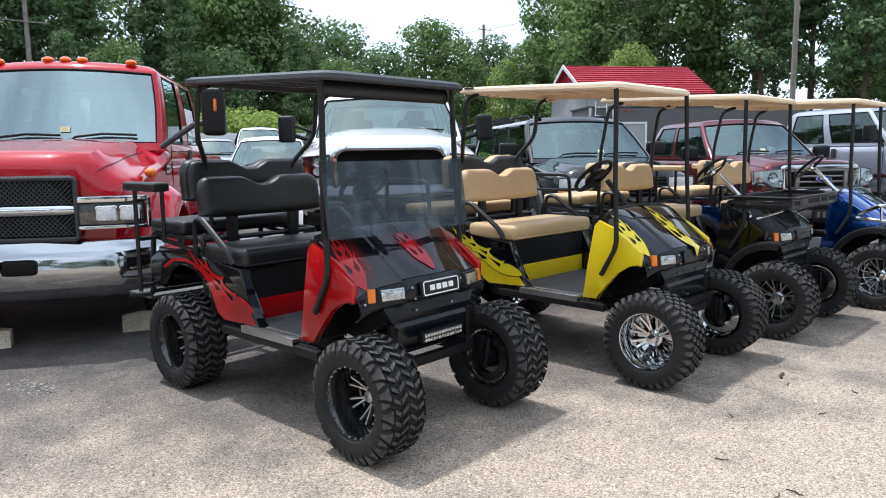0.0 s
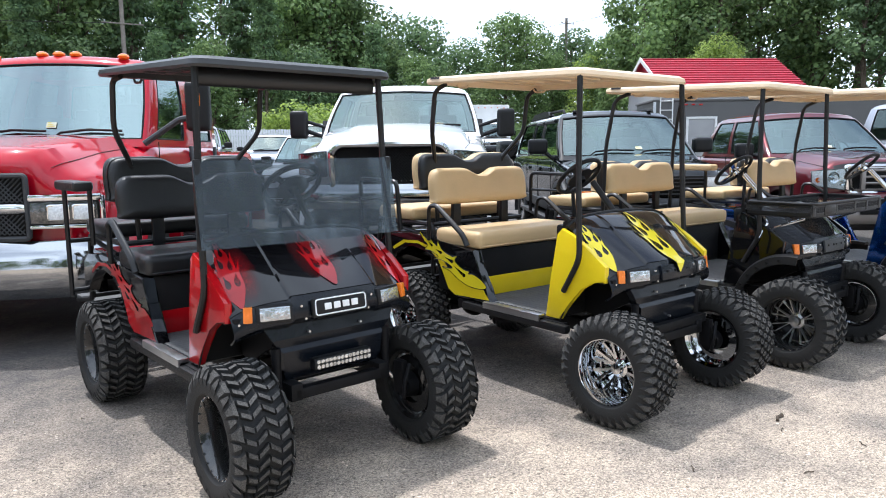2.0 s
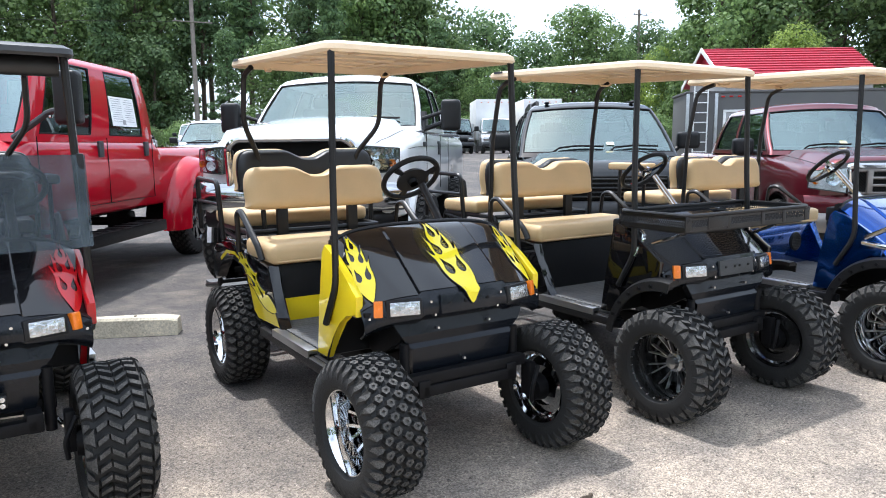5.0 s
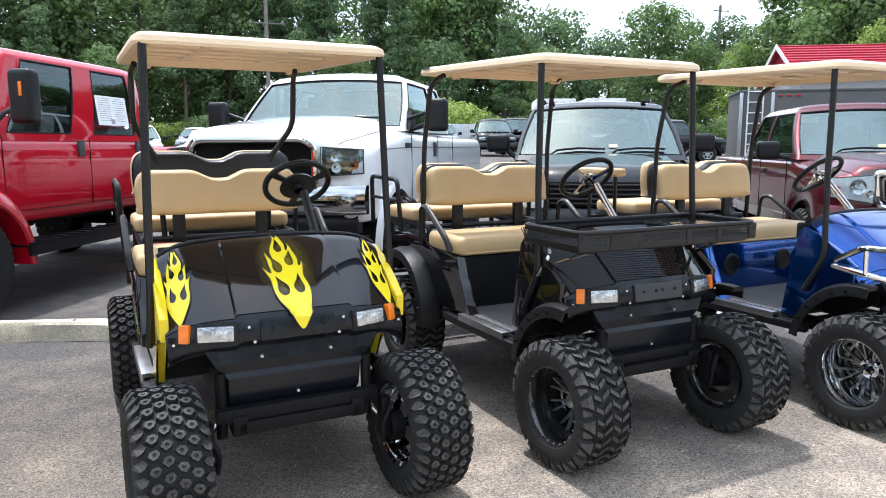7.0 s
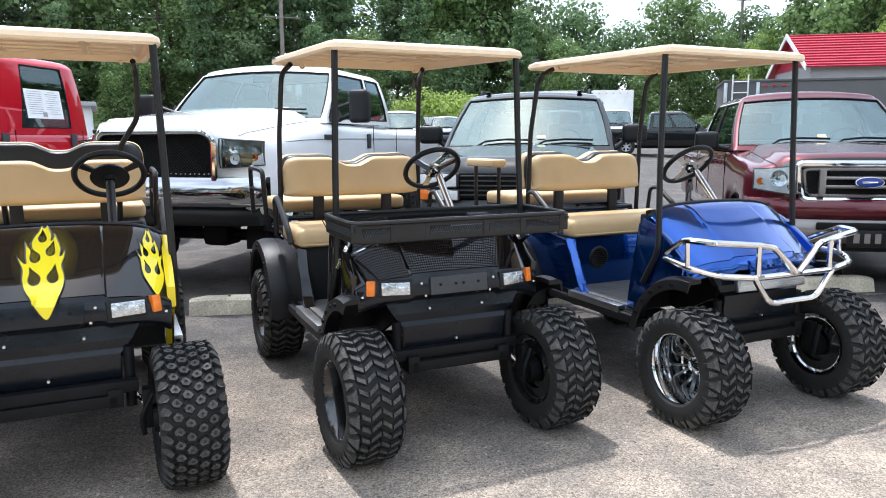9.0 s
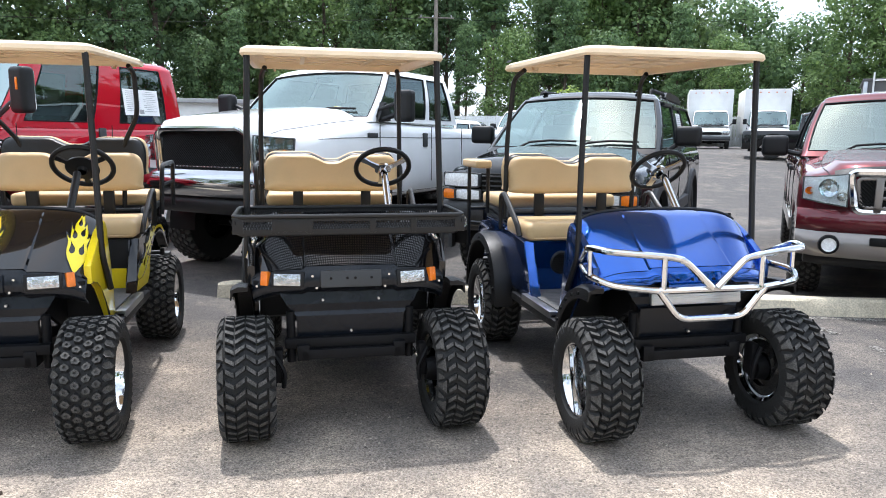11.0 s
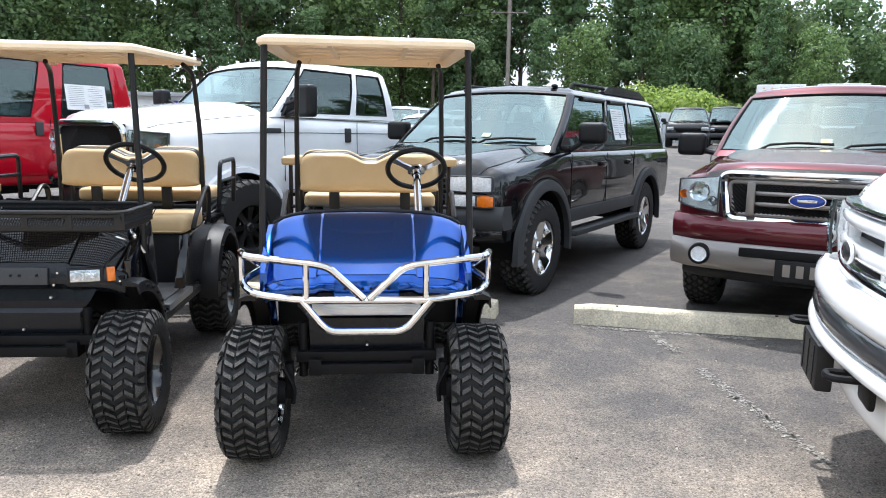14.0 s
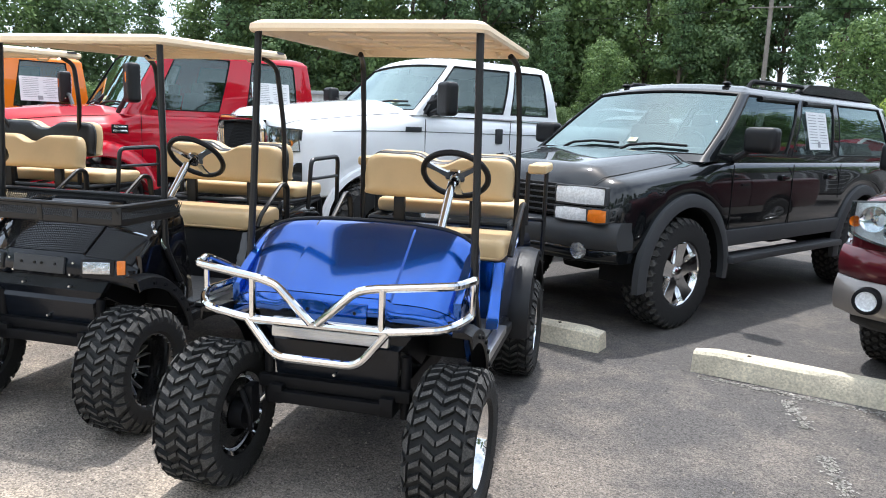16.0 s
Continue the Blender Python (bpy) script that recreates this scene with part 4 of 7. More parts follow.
def glow_mat(name, base, most):
    """Airbrushed paint that thins out towards the rim of its patch."""
    m = bpy.data.materials.new(name)
    m.use_nodes = True
    n, l = m.node_tree.nodes, m.node_tree.links
    p = n["Principled BSDF"]
    p.inputs["Base Color"].default_value = (*base, 1)
    p.inputs["Roughness"].default_value = 0.3
    p.inputs["Specular IOR Level"].default_value = 0.1
    uv = n.new("ShaderNodeAttribute")
    uv.attribute_name = "spray"
    clouds = n.new("ShaderNodeTexNoise")
    clouds.inputs["Scale"].default_value = 30
    wob = n.new("ShaderNodeMapRange")
    wob.inputs["To Min"].default_value, wob.inputs["To Max"].default_value = 0.6 * most, 1.4 * most
    l.new(clouds.outputs["Fac"], wob.inputs["Value"])
    fac = n.new("ShaderNodeMath")
    fac.operation = "MULTIPLY"
    l.new(uv.outputs["Fac"], fac.inputs[0])
    l.new(wob.outputs["Result"], fac.inputs[1])
    tr = n.new("ShaderNodeBsdfTransparent")
    mx = n.new("ShaderNodeMixShader")
    l.new(fac.outputs["Value"], mx.inputs["Fac"])
    l.new(tr.outputs["BSDF"], mx.inputs[1])
    l.new(p.outputs["BSDF"], mx.inputs[2])
    l.new(mx.outputs["Shader"], n["Material Output"].inputs["Surface"])
    return m


M["yellow_spray"] = glow_mat("yellow_spray", (0.62, 0.46, 0.02), 0.30)
M["red_spray"] = glow_mat("red_spray", (0.42, 0.006, 0.012), 0.40)


def spray(name, place, cu, cv, ru, rv, material, parent):
    """An airbrushed halo: rings about (cu, cv), full in the middle and gone at the rim."""
    bm = B()
    rings = 7
    rows = [[bm.verts.new(place(cu + ru * r / rings * math.cos(t), cv + rv * r / rings * math.sin(t))) for t in (2 * math.pi * k / 28 for k in range(28))] for r in range(1, rings + 1)]
    bm.faces.new(rows[0])
    for a, b in zip(rows, rows[1:]):
        for k in range(28):
            bm.faces.new((a[k], a[(k + 1) % 28], b[(k + 1) % 28], b[k]))
    bm.verts.index_update()
    share = [(1 - (i // 28) / (rings - 1)) ** 1.3 for i in range(len(bm.verts))]
    o = part(name, bm, M[material], parent)
    o.data.attributes.new("spray", "FLOAT", "POINT").data.foreach_set("value", share)
    return o


def flames(c, colour, band, glow):
    centre = smooth_line(FLAME, 4)
    low, tall = (1.17, 1.13) if colour == "flame_yellow" else (0.95, 0.86)
    mid = lambda p: on_front(0.022 + p.x * (0.70 if colour == "flame_yellow" else 0.54), low - tall * p.y, 0.0045)
    fl = decal("hood_flame", centre, mid, M[colour], c, 14, HOLES)
    spray("flame_halo", lambda u, v: on_front(u, min(v, 0.985), 0.0022), 0.022, 0.50, 0.26, 0.46, glow, fl)
    for s in (-1, 1):
        edge = lambda p: hood_at(s * (0.87 + 0.42 * (p.x + 0.02)), 0.985 - 0.95 * p.y, 0.004)
        ef = decal("edge_flame", centre, edge, M[colour], c, 14, HOLES)
        if colour == "red_flame":
            spray("flame_halo", lambda u, v: hood_at(s * u, v, 0.0022), 0.79, 0.55, 0.17, 0.44, glow, ef)
        lick = lambda p: Vector((0.5245 * s, 1.67 - (1.67 - p.x) * 1.15, 0.575 + (p.y - 0.575) * 1.05))
        qf = decal("quarter_flame", smooth_line(SIDE_FLAME, 4), lick, M[colour], c, 2, SIDE_HOLES)
        if colour == "flame_yellow":
            if s > 0:
                outline(fl, centre, mid)
                for hole in HOLES:
                    outline(fl, hole, mid)
            outline(qf, smooth_line(SIDE_FLAME, 4), lick)
            outline(ef, centre, edge)
        o = [(0.93, 0.518), (1.28, 0.505), (1.35, 0.54), (1.40, 0.63), (1.46, 0.725), (1.56, 0.79), (1.70, 0.822), (1.86, 0.812), (2.0, 0.75), (2.02, 0.765), (1.88, 0.832), (1.70, 0.842), (1.55, 0.812), (1.44, 0.765), (1.36, 0.69), (1.27, 0.625), (1.05, 0.610), (0.985, 0.580)]
        decal("lower_band", [Vector(p) for p in o], lambda p: Vector((0.5215 * s, p.x, p.y)), M[band], c, 2)
    bm = B()
    box(bm, (0, 1.089, 0.575), (0.90, 0.008, 0.13), 0.003)
    part("lower_seat_panel", bm, M[band], c)


flames(CART_RED, "red_flame", "red_flame", "red_spray")
flames(CART_YEL, "flame_yellow", "yellow_paint", "yellow_spray")



def lengthen(c, d):
    """Sets the seat, the rear body and the rear wheels d metres further back, and the roof with them."""
    for o in c.children:
        if o.name.split(".")[0] == "roof":
            o.matrix_basis = pose(0, d * 0.7, 0) @ o.matrix_basis
        elif o.type == "MESH" and (o.matrix_basis @ Vector(o.bound_box[0])).y > 0.88:
            o.matrix_basis = pose(0, d, 0) @ o.matrix_basis


lengthen(CART_YEL, 0.09)
lengthen(CART_BLK, 0.06)
lengthen(CART_BLU, 0.04)

# red cart: folded half windshield, sun strip, light bar
bm = B()
grid(bm, lambda a, b: Vector(((2 * a - 1) * 0.535, lerp(0.235, 0.285, b) - 0.035 * (1 - (2 * a - 1) ** 2), lerp(1.065, 1.455, b))), 14, 6)
ws = part("windshield", bm, M["smoke"], CART_RED, "smoked half-height acrylic windshield")
ws.visible_shadow = False
for s in (-1, 1):
    bm = B()
    box(bm, (0.515 * s, 0.29, 1.26), (0.03, 0.03, 0.40), 0.008)
    part("clip", bm, M["powder"], ws)
bm = B()
loft(bm, [[Vector((x, 0.35 + 0.022 * math.cos(t), 1.823 + 0.042 * math.sin(t))) for t in (2 * math.pi * k / 16 for k in range(16))] for x in (-0.47, -0.2, 0.2, 0.47)])
part("sun_strip", bm, M["black_vinyl"], CART_RED)
bm = B()
box(bm, (0, -0.015, 0.533), (0.31, 0.05, 0.055), 0.010)
lb = part("light_bar", bm, M["black_plastic"], CART_RED)
for r in range(2):
    for k in range(14):
        bm = B()
        cyl(bm, (-0.137 + 0.0211 * k, -0.038, 0.521 + 0.024 * r), (-0.137 + 0.0211 * k, -0.046, 0.521 + 0.024 * r), 0.0098, 10)
        part("lamp_cell", bm, M["lamp_glass"], lb)

# black cart: basket of fine expanded metal on the cowl
bm = B()
top_o = rounded([(-0.55, 0.36, 1.112), (-0.55, -0.10, 1.112), (0.55, -0.10, 1.112), (0.55, 0.36, 1.112)], 0.06, 4, True)
low_o = rounded([(-0.53, 0.35, 1.028), (-0.53, -0.08, 1.028), (0.53, -0.08, 1.028), (0.53, 0.35, 1.028)], 0.06, 4, True)
tube(bm, top_o, 0.011, 8, True)
tube(bm, low_o, 0.011, 8, True)
bk = part("basket", bm, M["powder"], CART_BLK, "black basket of fine expanded metal")
for a, b in (((-0.54, -0.09), (0.54, -0.09)), ((-0.54, 0.355), (0.54, 0.355)), ((-0.54, -0.08), (-0.54, 0.35)), ((0.54, -0.08), (0.54, 0.35))):
    a, b = Vector((*a, 0)), Vector((*b, 0))
    d = (b - a).normalized()
    out = Vector((d.y, -d.x, 0)) * (-1 if Vector((d.y, -d.x, 0)).dot((a + b) / 2 - Vector((0, 0.13, 0))) < 0 else 1)
    n = int((b - a).length / 0.0125)
    bm = B()
    for k in range(n + 1):
        p = a.lerp(b, k / n)
        for sg in (-1, 1):
            cyl(bm, p + Vector((0, 0, 1.045)), p + d * 0.026 * sg + Vector((0, 0, 1.096)), 0.0024, 4, caps=False)
    part("basket_mesh", bm, M["powder"], bk)
    # plain margins that frame the mesh
    for z, hh in ((1.040, 0.022), (1.098, 0.022)):
        bm = B()
        q = [a + out * 0.004, b + out * 0.004]
        slab(bm, [q[0] + Vector((0, 0, z - hh / 2)), q[1] + Vector((0, 0, z - hh / 2)), q[1] + Vector((0, 0, z + hh / 2)), q[0] + Vector((0, 0, z + hh / 2))], 0.004, -out)
        part("basket_margin", bm, M["powder"], bk)
for x in (-0.53, -0.36, -0.20, 0.10, 0.30, 0.53):
    bm = B()
    box(bm, (x, -0.094, 1.069), (0.05 if abs(x) > 0.4 else 0.03, 0.006, 0.078), 0.002)
    part("basket_margin", bm, M["powder"], bk)
bm = B()
box(bm, (-0.285, -0.095, 1.069), (0.15, 0.005, 0.06), 0.002)
part("basket_plate", bm, M["powder"], bk)
bm = B()
for k in range(81):
    cyl(bm, (-0.52 + 0.013 * k, -0.08, 1.027), (-0.52 + 0.013 * k, 0.35, 1.027), 0.0026, 4, caps=False)
for k in range(33):
    cyl(bm, (-0.53, -0.07 + 0.013 * k, 1.027), (0.53, -0.07 + 0.013 * k, 1.027), 0.0026, 4, caps=False)
part("basket_floor", bm, M["powder"], bk)
for s in (-1, 1):
    bm = B()
    tube(bm, rounded([(0.44 * s, 0.30, 1.0), (0.47 * s, 0.24, 0.97), (0.515 * s, 0.28, 0.86)], 0.03), 0.012, 8)
    tube(bm, [(0.40 * s, 0.02, 1.0), (0.46 * s, 0.20, 0.93)], 0.010, 8)
    part("basket_bracket", bm, M["chrome"], bk)

# blue cart: polished brush guard
bm = B()
tube(bm, rounded([(-0.515, 0.22, 0.84), (-0.57, 0.0, 0.825), (-0.50, -0.12, 0.795), (-0.28, -0.165, 0.775), (0.28, -0.165, 0.775), (0.50, -0.12, 0.795), (0.57, 0.0, 0.825), (0.515, 0.22, 0.84)], 0.06), 0.0165, 10)
guard = part("brush_guard", bm, M["chrome"], CART_BLU, "polished tubular brush guard")
bm = B()
tube(bm, rounded([(-0.285, -0.165, 0.775), (-0.17, -0.165, 0.632), (0.17, -0.165, 0.632), (0.285, -0.165, 0.775)], 0.05), 0.0165, 10)
part("lower_loop", bm, M["chrome"], guard)
for s in (-1, 1):
    bm = B()
    tube(bm, rounded([(0.525 * s, 0.20, 0.875), (0.575 * s, 0.02, 0.965), (0.53 * s, -0.115, 0.962), (0.22 * s, -0.165, 0.935), (0.16 * s, -0.17, 0.92), (0.012 * s, -0.18, 0.785)], 0.035), 0.0165, 10)
    part("upper_rail", bm, M["chrome"], guard)
    for a, b, r in (((0.262 * s, -0.163, 0.935), (0.262 * s, -0.165, 0.775), 0.014), ((0.568 * s, 0.01, 0.955), (0.566 * s, 0.005, 0.828), 0.012)):
        bm = B()
        cyl(bm, a, b, r, 10)
        part("upright", bm, M["chrome"], guard)
bm = B()
box(bm, (0, -0.02, 0.712), (0.50, 0.03, 0.085), 0.012, pose(0, 0, 0, -10))
for k in range(5):
    box(bm, (0, -0.038, 0.688 + 0.012 * k), (0.48, 0.006, 0.004))
part("bumper_plate", bm, M["alu"], CART_BLU)


# ---- cars and trucks ----
def road_wheel(parent, m, R, W, rim, cache, spokes, metal, lug=0.014, key="w"):
    """A car's tyre with alloy rim; outside is +x."""
    if key not in cache:
        w = tyre("wheel", parent, (R, W, rim, 34, lug, 1))
        bm = B()
        lathe(bm, [(-W * 0.4, rim), (-W * 0.3, rim * 0.9), (W * 0.2, rim * 0.9), (W * 0.36, rim * 0.96), (W * 0.42, rim + 0.008), (W * 0.38, rim + 0.012)], 40)
        part("rim", bm, M[metal], w)
        bm = B()
        lathe(bm, [(W * 0.02, 0.05), (W * 0.0, rim * 0.6), (-W * 0.05, rim * 0.9)], 32)
        part("disc", bm, M["mesh_dark"], w)
        bm = B()
        fat = 1.7 if spokes == 5 else 1.0
        for i in range(spokes):
            a = 2 * math.pi * i / spokes
            d, e = Vector((0, math.sin(a), math.cos(a))), Vector((0, math.cos(a), -math.sin(a)))
            loft(bm, [[d * r + e * ww + Vector((x + 0.012, 0, 0)), d * r - e * ww + Vector((x + 0.012, 0, 0)), d * r - e * ww * 1.25 + Vector((x - 0.03, 0, 0)), d * r + e * ww * 1.25 + Vector((x - 0.03, 0, 0))] for r, ww, x in ((0.03, rim * 0.16 * fat, W * 0.26), (rim * 0.5, rim * 0.12 * fat, W * 0.30), (rim * 0.98, rim * 0.16 * fat, W * 0.36))])
        lathe(bm, [(W * 0.2, rim * 0.24), (W * 0.34, rim * 0.22), (W * 0.37, rim * 0.16), (W * 0.38, 0.001)], 24)
        part("spokes", bm, M[metal], w, angle=25)
        w.matrix_basis = m
        cache[key] = w
        return w
    w = cache[key]
    o = again("wheel", w, parent, m)
    for ch in w.children:
        again(ch.name.split(".")[0], ch, o, Matrix.Identity(4))
    return o


def arch(y, yc, zc, r, zb):
    d = abs(y - yc)
    return max(zb, zc + math.sqrt(r * r - d * d)) if d < r else zb


def vehicle(name, m, v, label, category):
    """A pickup, van or estate from its main measures. Front at y 0, back along +y."""
    c = thing(name, m, label, category, "parked vehicles")
    W, L, zb = v["W"], v["L"], v["zb"]
    col = M[v["paint"]]
    top = v["top"]  # (y, z) of the body's upper edge: bonnet, waistline, bed rail
    n = int(L / v.get("step", 0.05))
    rings = []
    nr = 0.20
    for y in [0.0, 0.006, 0.02, 0.04, 0.07, 0.11, 0.15] + [0.2 + (L - 0.2) * i / n for i in range(n + 1)]:
        zt = curve(top, y)
        e = max(0, 1 - y / nr)
        soft = 1 - math.sqrt(1 - e * e)
        e = max(0, 1 - (L - y) / 0.15)
        tail = 1 - math.sqrt(1 - e * e)
        w = W * (1 - v.get("nose_in", 0.09) * max(0, 1 - y / 0.45) ** 2 - 0.05 * soft - 0.06 * tail)
        b = max(arch(y, v["yf"], v["R"], v["ra"], zb), arch(y, v["yr"], v["R"], v["ra"], zb))
        b = min(b, zt - 0.14)
        zt -= 0.09 * soft + 0.04 * tail
        b += 0.05 * soft
        fade = min(1, max(0, (v["cowl"] + 0.12 - y) / 0.30))
        hood = v.get("hood", 0.035) * fade
        sh = v.get("shoulder", 0.0) * fade
        h = zt - b
        half = [(0.88, b), (0.955, b + 0.008), (0.982, b + 0.04), (0.998, b + 0.34 * h), (1.0, b + 0.58 * h), (0.993, zt - 0.14 - sh), (0.980, zt - 0.080 - sh), (0.952, zt - 0.034 - sh), (0.915, zt - 0.010 - sh), (0.86, zt - sh * 0.8), (0.78, zt + hood * 0.15 - sh * 0.4),
                (0.71, zt + hood * 0.75), (0.45, zt + hood), (0.15, zt + hood * 1.08)]
        sweep = v.get("sweep", 0.10) * max(0, 1 - y / 0.6) ** 1.5
        rings.append([Vector((-w * k, y + sweep * k ** 4, z)) for k, z in half] + [Vector((w * k, y + sweep * k ** 4, z)) for k, z in half[::-1]])
    bm = B()
    loft(bm, rings)
    part("body", bm, col, c, angle=50)
    for s in (-1, 1):
        bm = B()
        pts = []
        for k in range(13):
            y = lerp(0.10, v["cowl"] - 0.10, k / 12)
            e = max(0, 1 - y / nr)
            soft = 1 - math.sqrt(1 - e * e)
            w = W * (1 - v.get("nose_in", 0.09) * max(0, 1 - y / 0.45) ** 2 - 0.05 * soft)
            fade = min(1, max(0, (v["cowl"] + 0.22 - y) / 0.35))
            pts.append(Vector((s * w * 0.80, y, curve(top, y) - 0.09 * soft + v.get("hood", 0.035) * 0.13 * fade - 0.48 * v.get("shoulder", 0.0) * fade)))
        tube(bm, pts, 0.003, 5)
        part("hood_seam", bm, M["mesh_dark"], c)
    if v.get("clad"):
        for s in (-1, 1):
            bm = B()
            a0, a1 = v["yf"] + v["ra"], v["yr"] - v["ra"]
            box(bm, (s * W * 0.985, (a0 + a1) / 2, zb + 0.06), (0.06, a1 - a0, 0.14), 0.02)
            part("lower_cladding", bm, M[v["clad"]], c)
    # greenhouse: rings from the waist to the roof, glass where a window lies
    zB, zR = v["belt"], v["roof"]
    yc, yw, ye, yt = v["cowl"], v["wtop"], v["cab_end"], v["rear_top"]
    wb, wr = W * 0.945, W * v.get("tumble", 0.76)
    cuts = v["posts"]
    bow, crown = 0.09, 0.045
    zR -= 0.02

    def width(t):
        return lerp(wb, wr, t) + 0.022 * math.sin(math.pi * max(0, min(1, t)))

    def P(s, y, t):  # on the side: y along the waist, t up
        k = (y - yc) / (ye - yc)
        return Vector((s * width(t), lerp(y, lerp(yw, yt, k), t), lerp(zB, zR - 0.03, t)))

    def F(u, t):  # on the windshield
        return Vector((u * width(t), lerp(yc, yw, t) - bow * (1 - u * u), lerp(zB, zR - 0.03, t) + crown * (1 - u * u) * t * t))

    def R(u, t):  # on the rear
        return Vector((u * width(t), lerp(ye, yt, t) + 0.05 * (1 - u * u), lerp(zB, zR - 0.03, t) + crown * (1 - u * u) * t * t))
    st = []
    us = [-0.945 + 1.89 * k / 14 for k in range(15)]
    for k, u in enumerate(us):
        st.append(("ws" if k < 14 else None, lambda t, u=u: F(u, t)))
    side = [(None, yc + 0.035)]
    for i, ((a0, a1), (b0, b1)) in enumerate(zip(cuts, cuts[1:])):
        for k in range(4):
            side.append((i, lerp(a1, b0, k / 4)))
        side.append((None, b0))
    side.append((None, ye - 0.03))
    st.append((None, lambda t: F(0.985, t) + Vector((0, 0.004, 0))))
    for tag, y in side:
        st.append(((1, tag) if tag is not None else None, lambda t, y=y: P(1, y, t)))
    st.append((None, lambda t: R(0.985, t)))
    ur = [0.90 - 1.80 * k / 8 for k in range(9)]
    for k, u in enumerate(ur):
        st.append(("rear" if k < 8 else None, lambda t, u=u: R(u, t)))
    st.append((None, lambda t: R(-0.985, t)))
    rev = side[::-1]
    for k, (tag, y) in enumerate(rev):
        nt = rev[k + 1][0] if k + 1 < len(rev) else None
        st.append(((-1, nt) if nt is not None else None, lambda t, y=y: P(-1, y, t)))
    st.append((None, lambda t: F(-0.985, t) + Vector((0, 0.004, 0))))
    lev = [-0.06, 0.0, 0.04, 0.18, 0.33, 0.48, 0.63, 0.78, 0.93, 0.97]
    g0, g1 = 2, 8
    pos = [[fn(t) for _, fn in st] for t in lev]
    ymid = (yw + yt) / 2
    for f, dz in ((0.988, -0.040), (0.962, -0.016), (0.92, 0.000), (0.85, 0.013), (0.70, 0.024), (0.45, 0.032), (0.15, 0.035)):
        pos.append([Vector((q.x * f, ymid + (q.y - ymid) * f, zR + dz + crown * (1 - (q.x * f / width(1.0)) ** 2))) for q in [fn(1.0) for _, fn in st]])
    N = len(st)
    shell = B()
    vv = [[shell.verts.new(q) for q in row] for row in pos]
    for i in range(len(pos) - 1):
        for j in range(N):
            if not (st[j][0] is not None and g0 <= i < g1):
                shell.faces.new((vv[i][j], vv[i][(j + 1) % N], vv[i + 1][(j + 1) % N], vv[i + 1][j]))
    shell.faces.new(vv[-1])
    part("cab", shell, col, c, angle=50)
    tags = []
    for tag, _ in st:
        if tag is not None and tag not in tags:
            tags.append(tag)
    for tag in tags:
        js = [j for j in range(N) if st[j][0] == tag]
        js = js + [(js[-1] + 1) % N]
        inw = Vector((0, 0.012, -0.004)) if tag == "ws" else Vector((0, -0.012, 0)) if tag == "rear" else Vector((-0.010 * tag[0], 0, 0))
        bm = B()
        rows = [[bm.verts.new(pos[i][j] + inw) for j in js] for i in range(g0, g1 + 1)]
        for A, C in zip(rows, rows[1:]):
            for k in range(len(js) - 1):
                bm.faces.new((A[k], A[k + 1], C[k + 1], C[k]))
        nm = "windshield" if tag == "ws" else "rear_window" if tag == "rear" else "side_window"
        win = part(nm, bm, M[v.get("ws", "windshield") if tag == "ws" else "dark_glass"], c)
        win.visible_shadow = False
        edge = [pos[g0][j] for j in js] + [pos[i][js[-1]] for i in range(g0 + 1, g1)] + [pos[g1][j] for j in js[::-1]] + [pos[i][js[0]] for i in range(g1 - 1, g0, -1)]
        bm = B()
        tube(bm, [q + inw * 0.4 for q in edge], 0.010, 6, True)
        part("window_seal", bm, M["frame"], win)
        # rounded corners of the opening
        if tag not in ("ws", "rear"):
            for qa, qb, qc in ((g0, js[0], 1), (g0, js[-1], -1), (g1, js[0], 1), (g1, js[-1], -1)):
                o = pos[qa][qb]
                al = (pos[qa][js[1]] - pos[qa][js[0]]).normalized() * qc
                up = (pos[g1][qb] - pos[g0][qb]).normalized() * (1 if qa == g0 else -1)
                bm = B()
                q = [o, o + al * 0.075, o + al * 0.03 + up * 0.012, o + al * 0.012 + up * 0.03, o + up * 0.075]
                q = [a + inw * 0.5 for a in q]
                bm.faces.new([bm.verts.new(a) for a in q])
                thicken(bm, 0.006)
                part("corner_seal", bm, M["frame"], win)
    # papers on the windshield, mirror behind it
    if v.get("sticker"):
        d = (F(0.3, 0.3) - F(0.3, 0.1)).normalized()
        o = F(v["sticker"], 0.17) + Vector((0, 0.004, 0.004))
        bm = B()
        slab(bm, [o, o + Vector((0.09, 0, 0)), o + Vector((0.09, 0, 0)) + d * 0.06, o + d * 0.06], 0.003, (0, 1, 0))
        k = part("window_sticker", bm, M["sticker"], c, "small white and yellow sticker")
        bm = B()
        for i in range(3):
            e = o + d * (0.015 + 0.02 * i) + Vector((0.012, -0.003, -0.002))
            slab(bm, [e, e + Vector((0.07 - 0.02 * i, 0, 0)), e + Vector((0.07 - 0.02 * i, 0, 0)) + d * 0.009, e + d * 0.009], 0.002, (0, 1, 0))
        part("sticker_bars", bm, M["sticker_ink"], k)
    bm = B()
    box(bm, F(0, 0.80) + Vector((0, 0.10, 0)), (0.24, 0.03, 0.07), 0.02)
    part("cabin_mirror", bm, M["interior"], c)
    bm = B()
    box(bm, (0, (yc + ye) / 2 + 0.02, zB + 0.01), (wb * 1.88, ye - yc - 0.06, 0.02), 0.004)
    box(bm, (0, yc + 0.28, zB + 0.04), (wb * 1.7, 0.36, 0.07), 0.03)
    part("interior", bm, M["interior"], c)
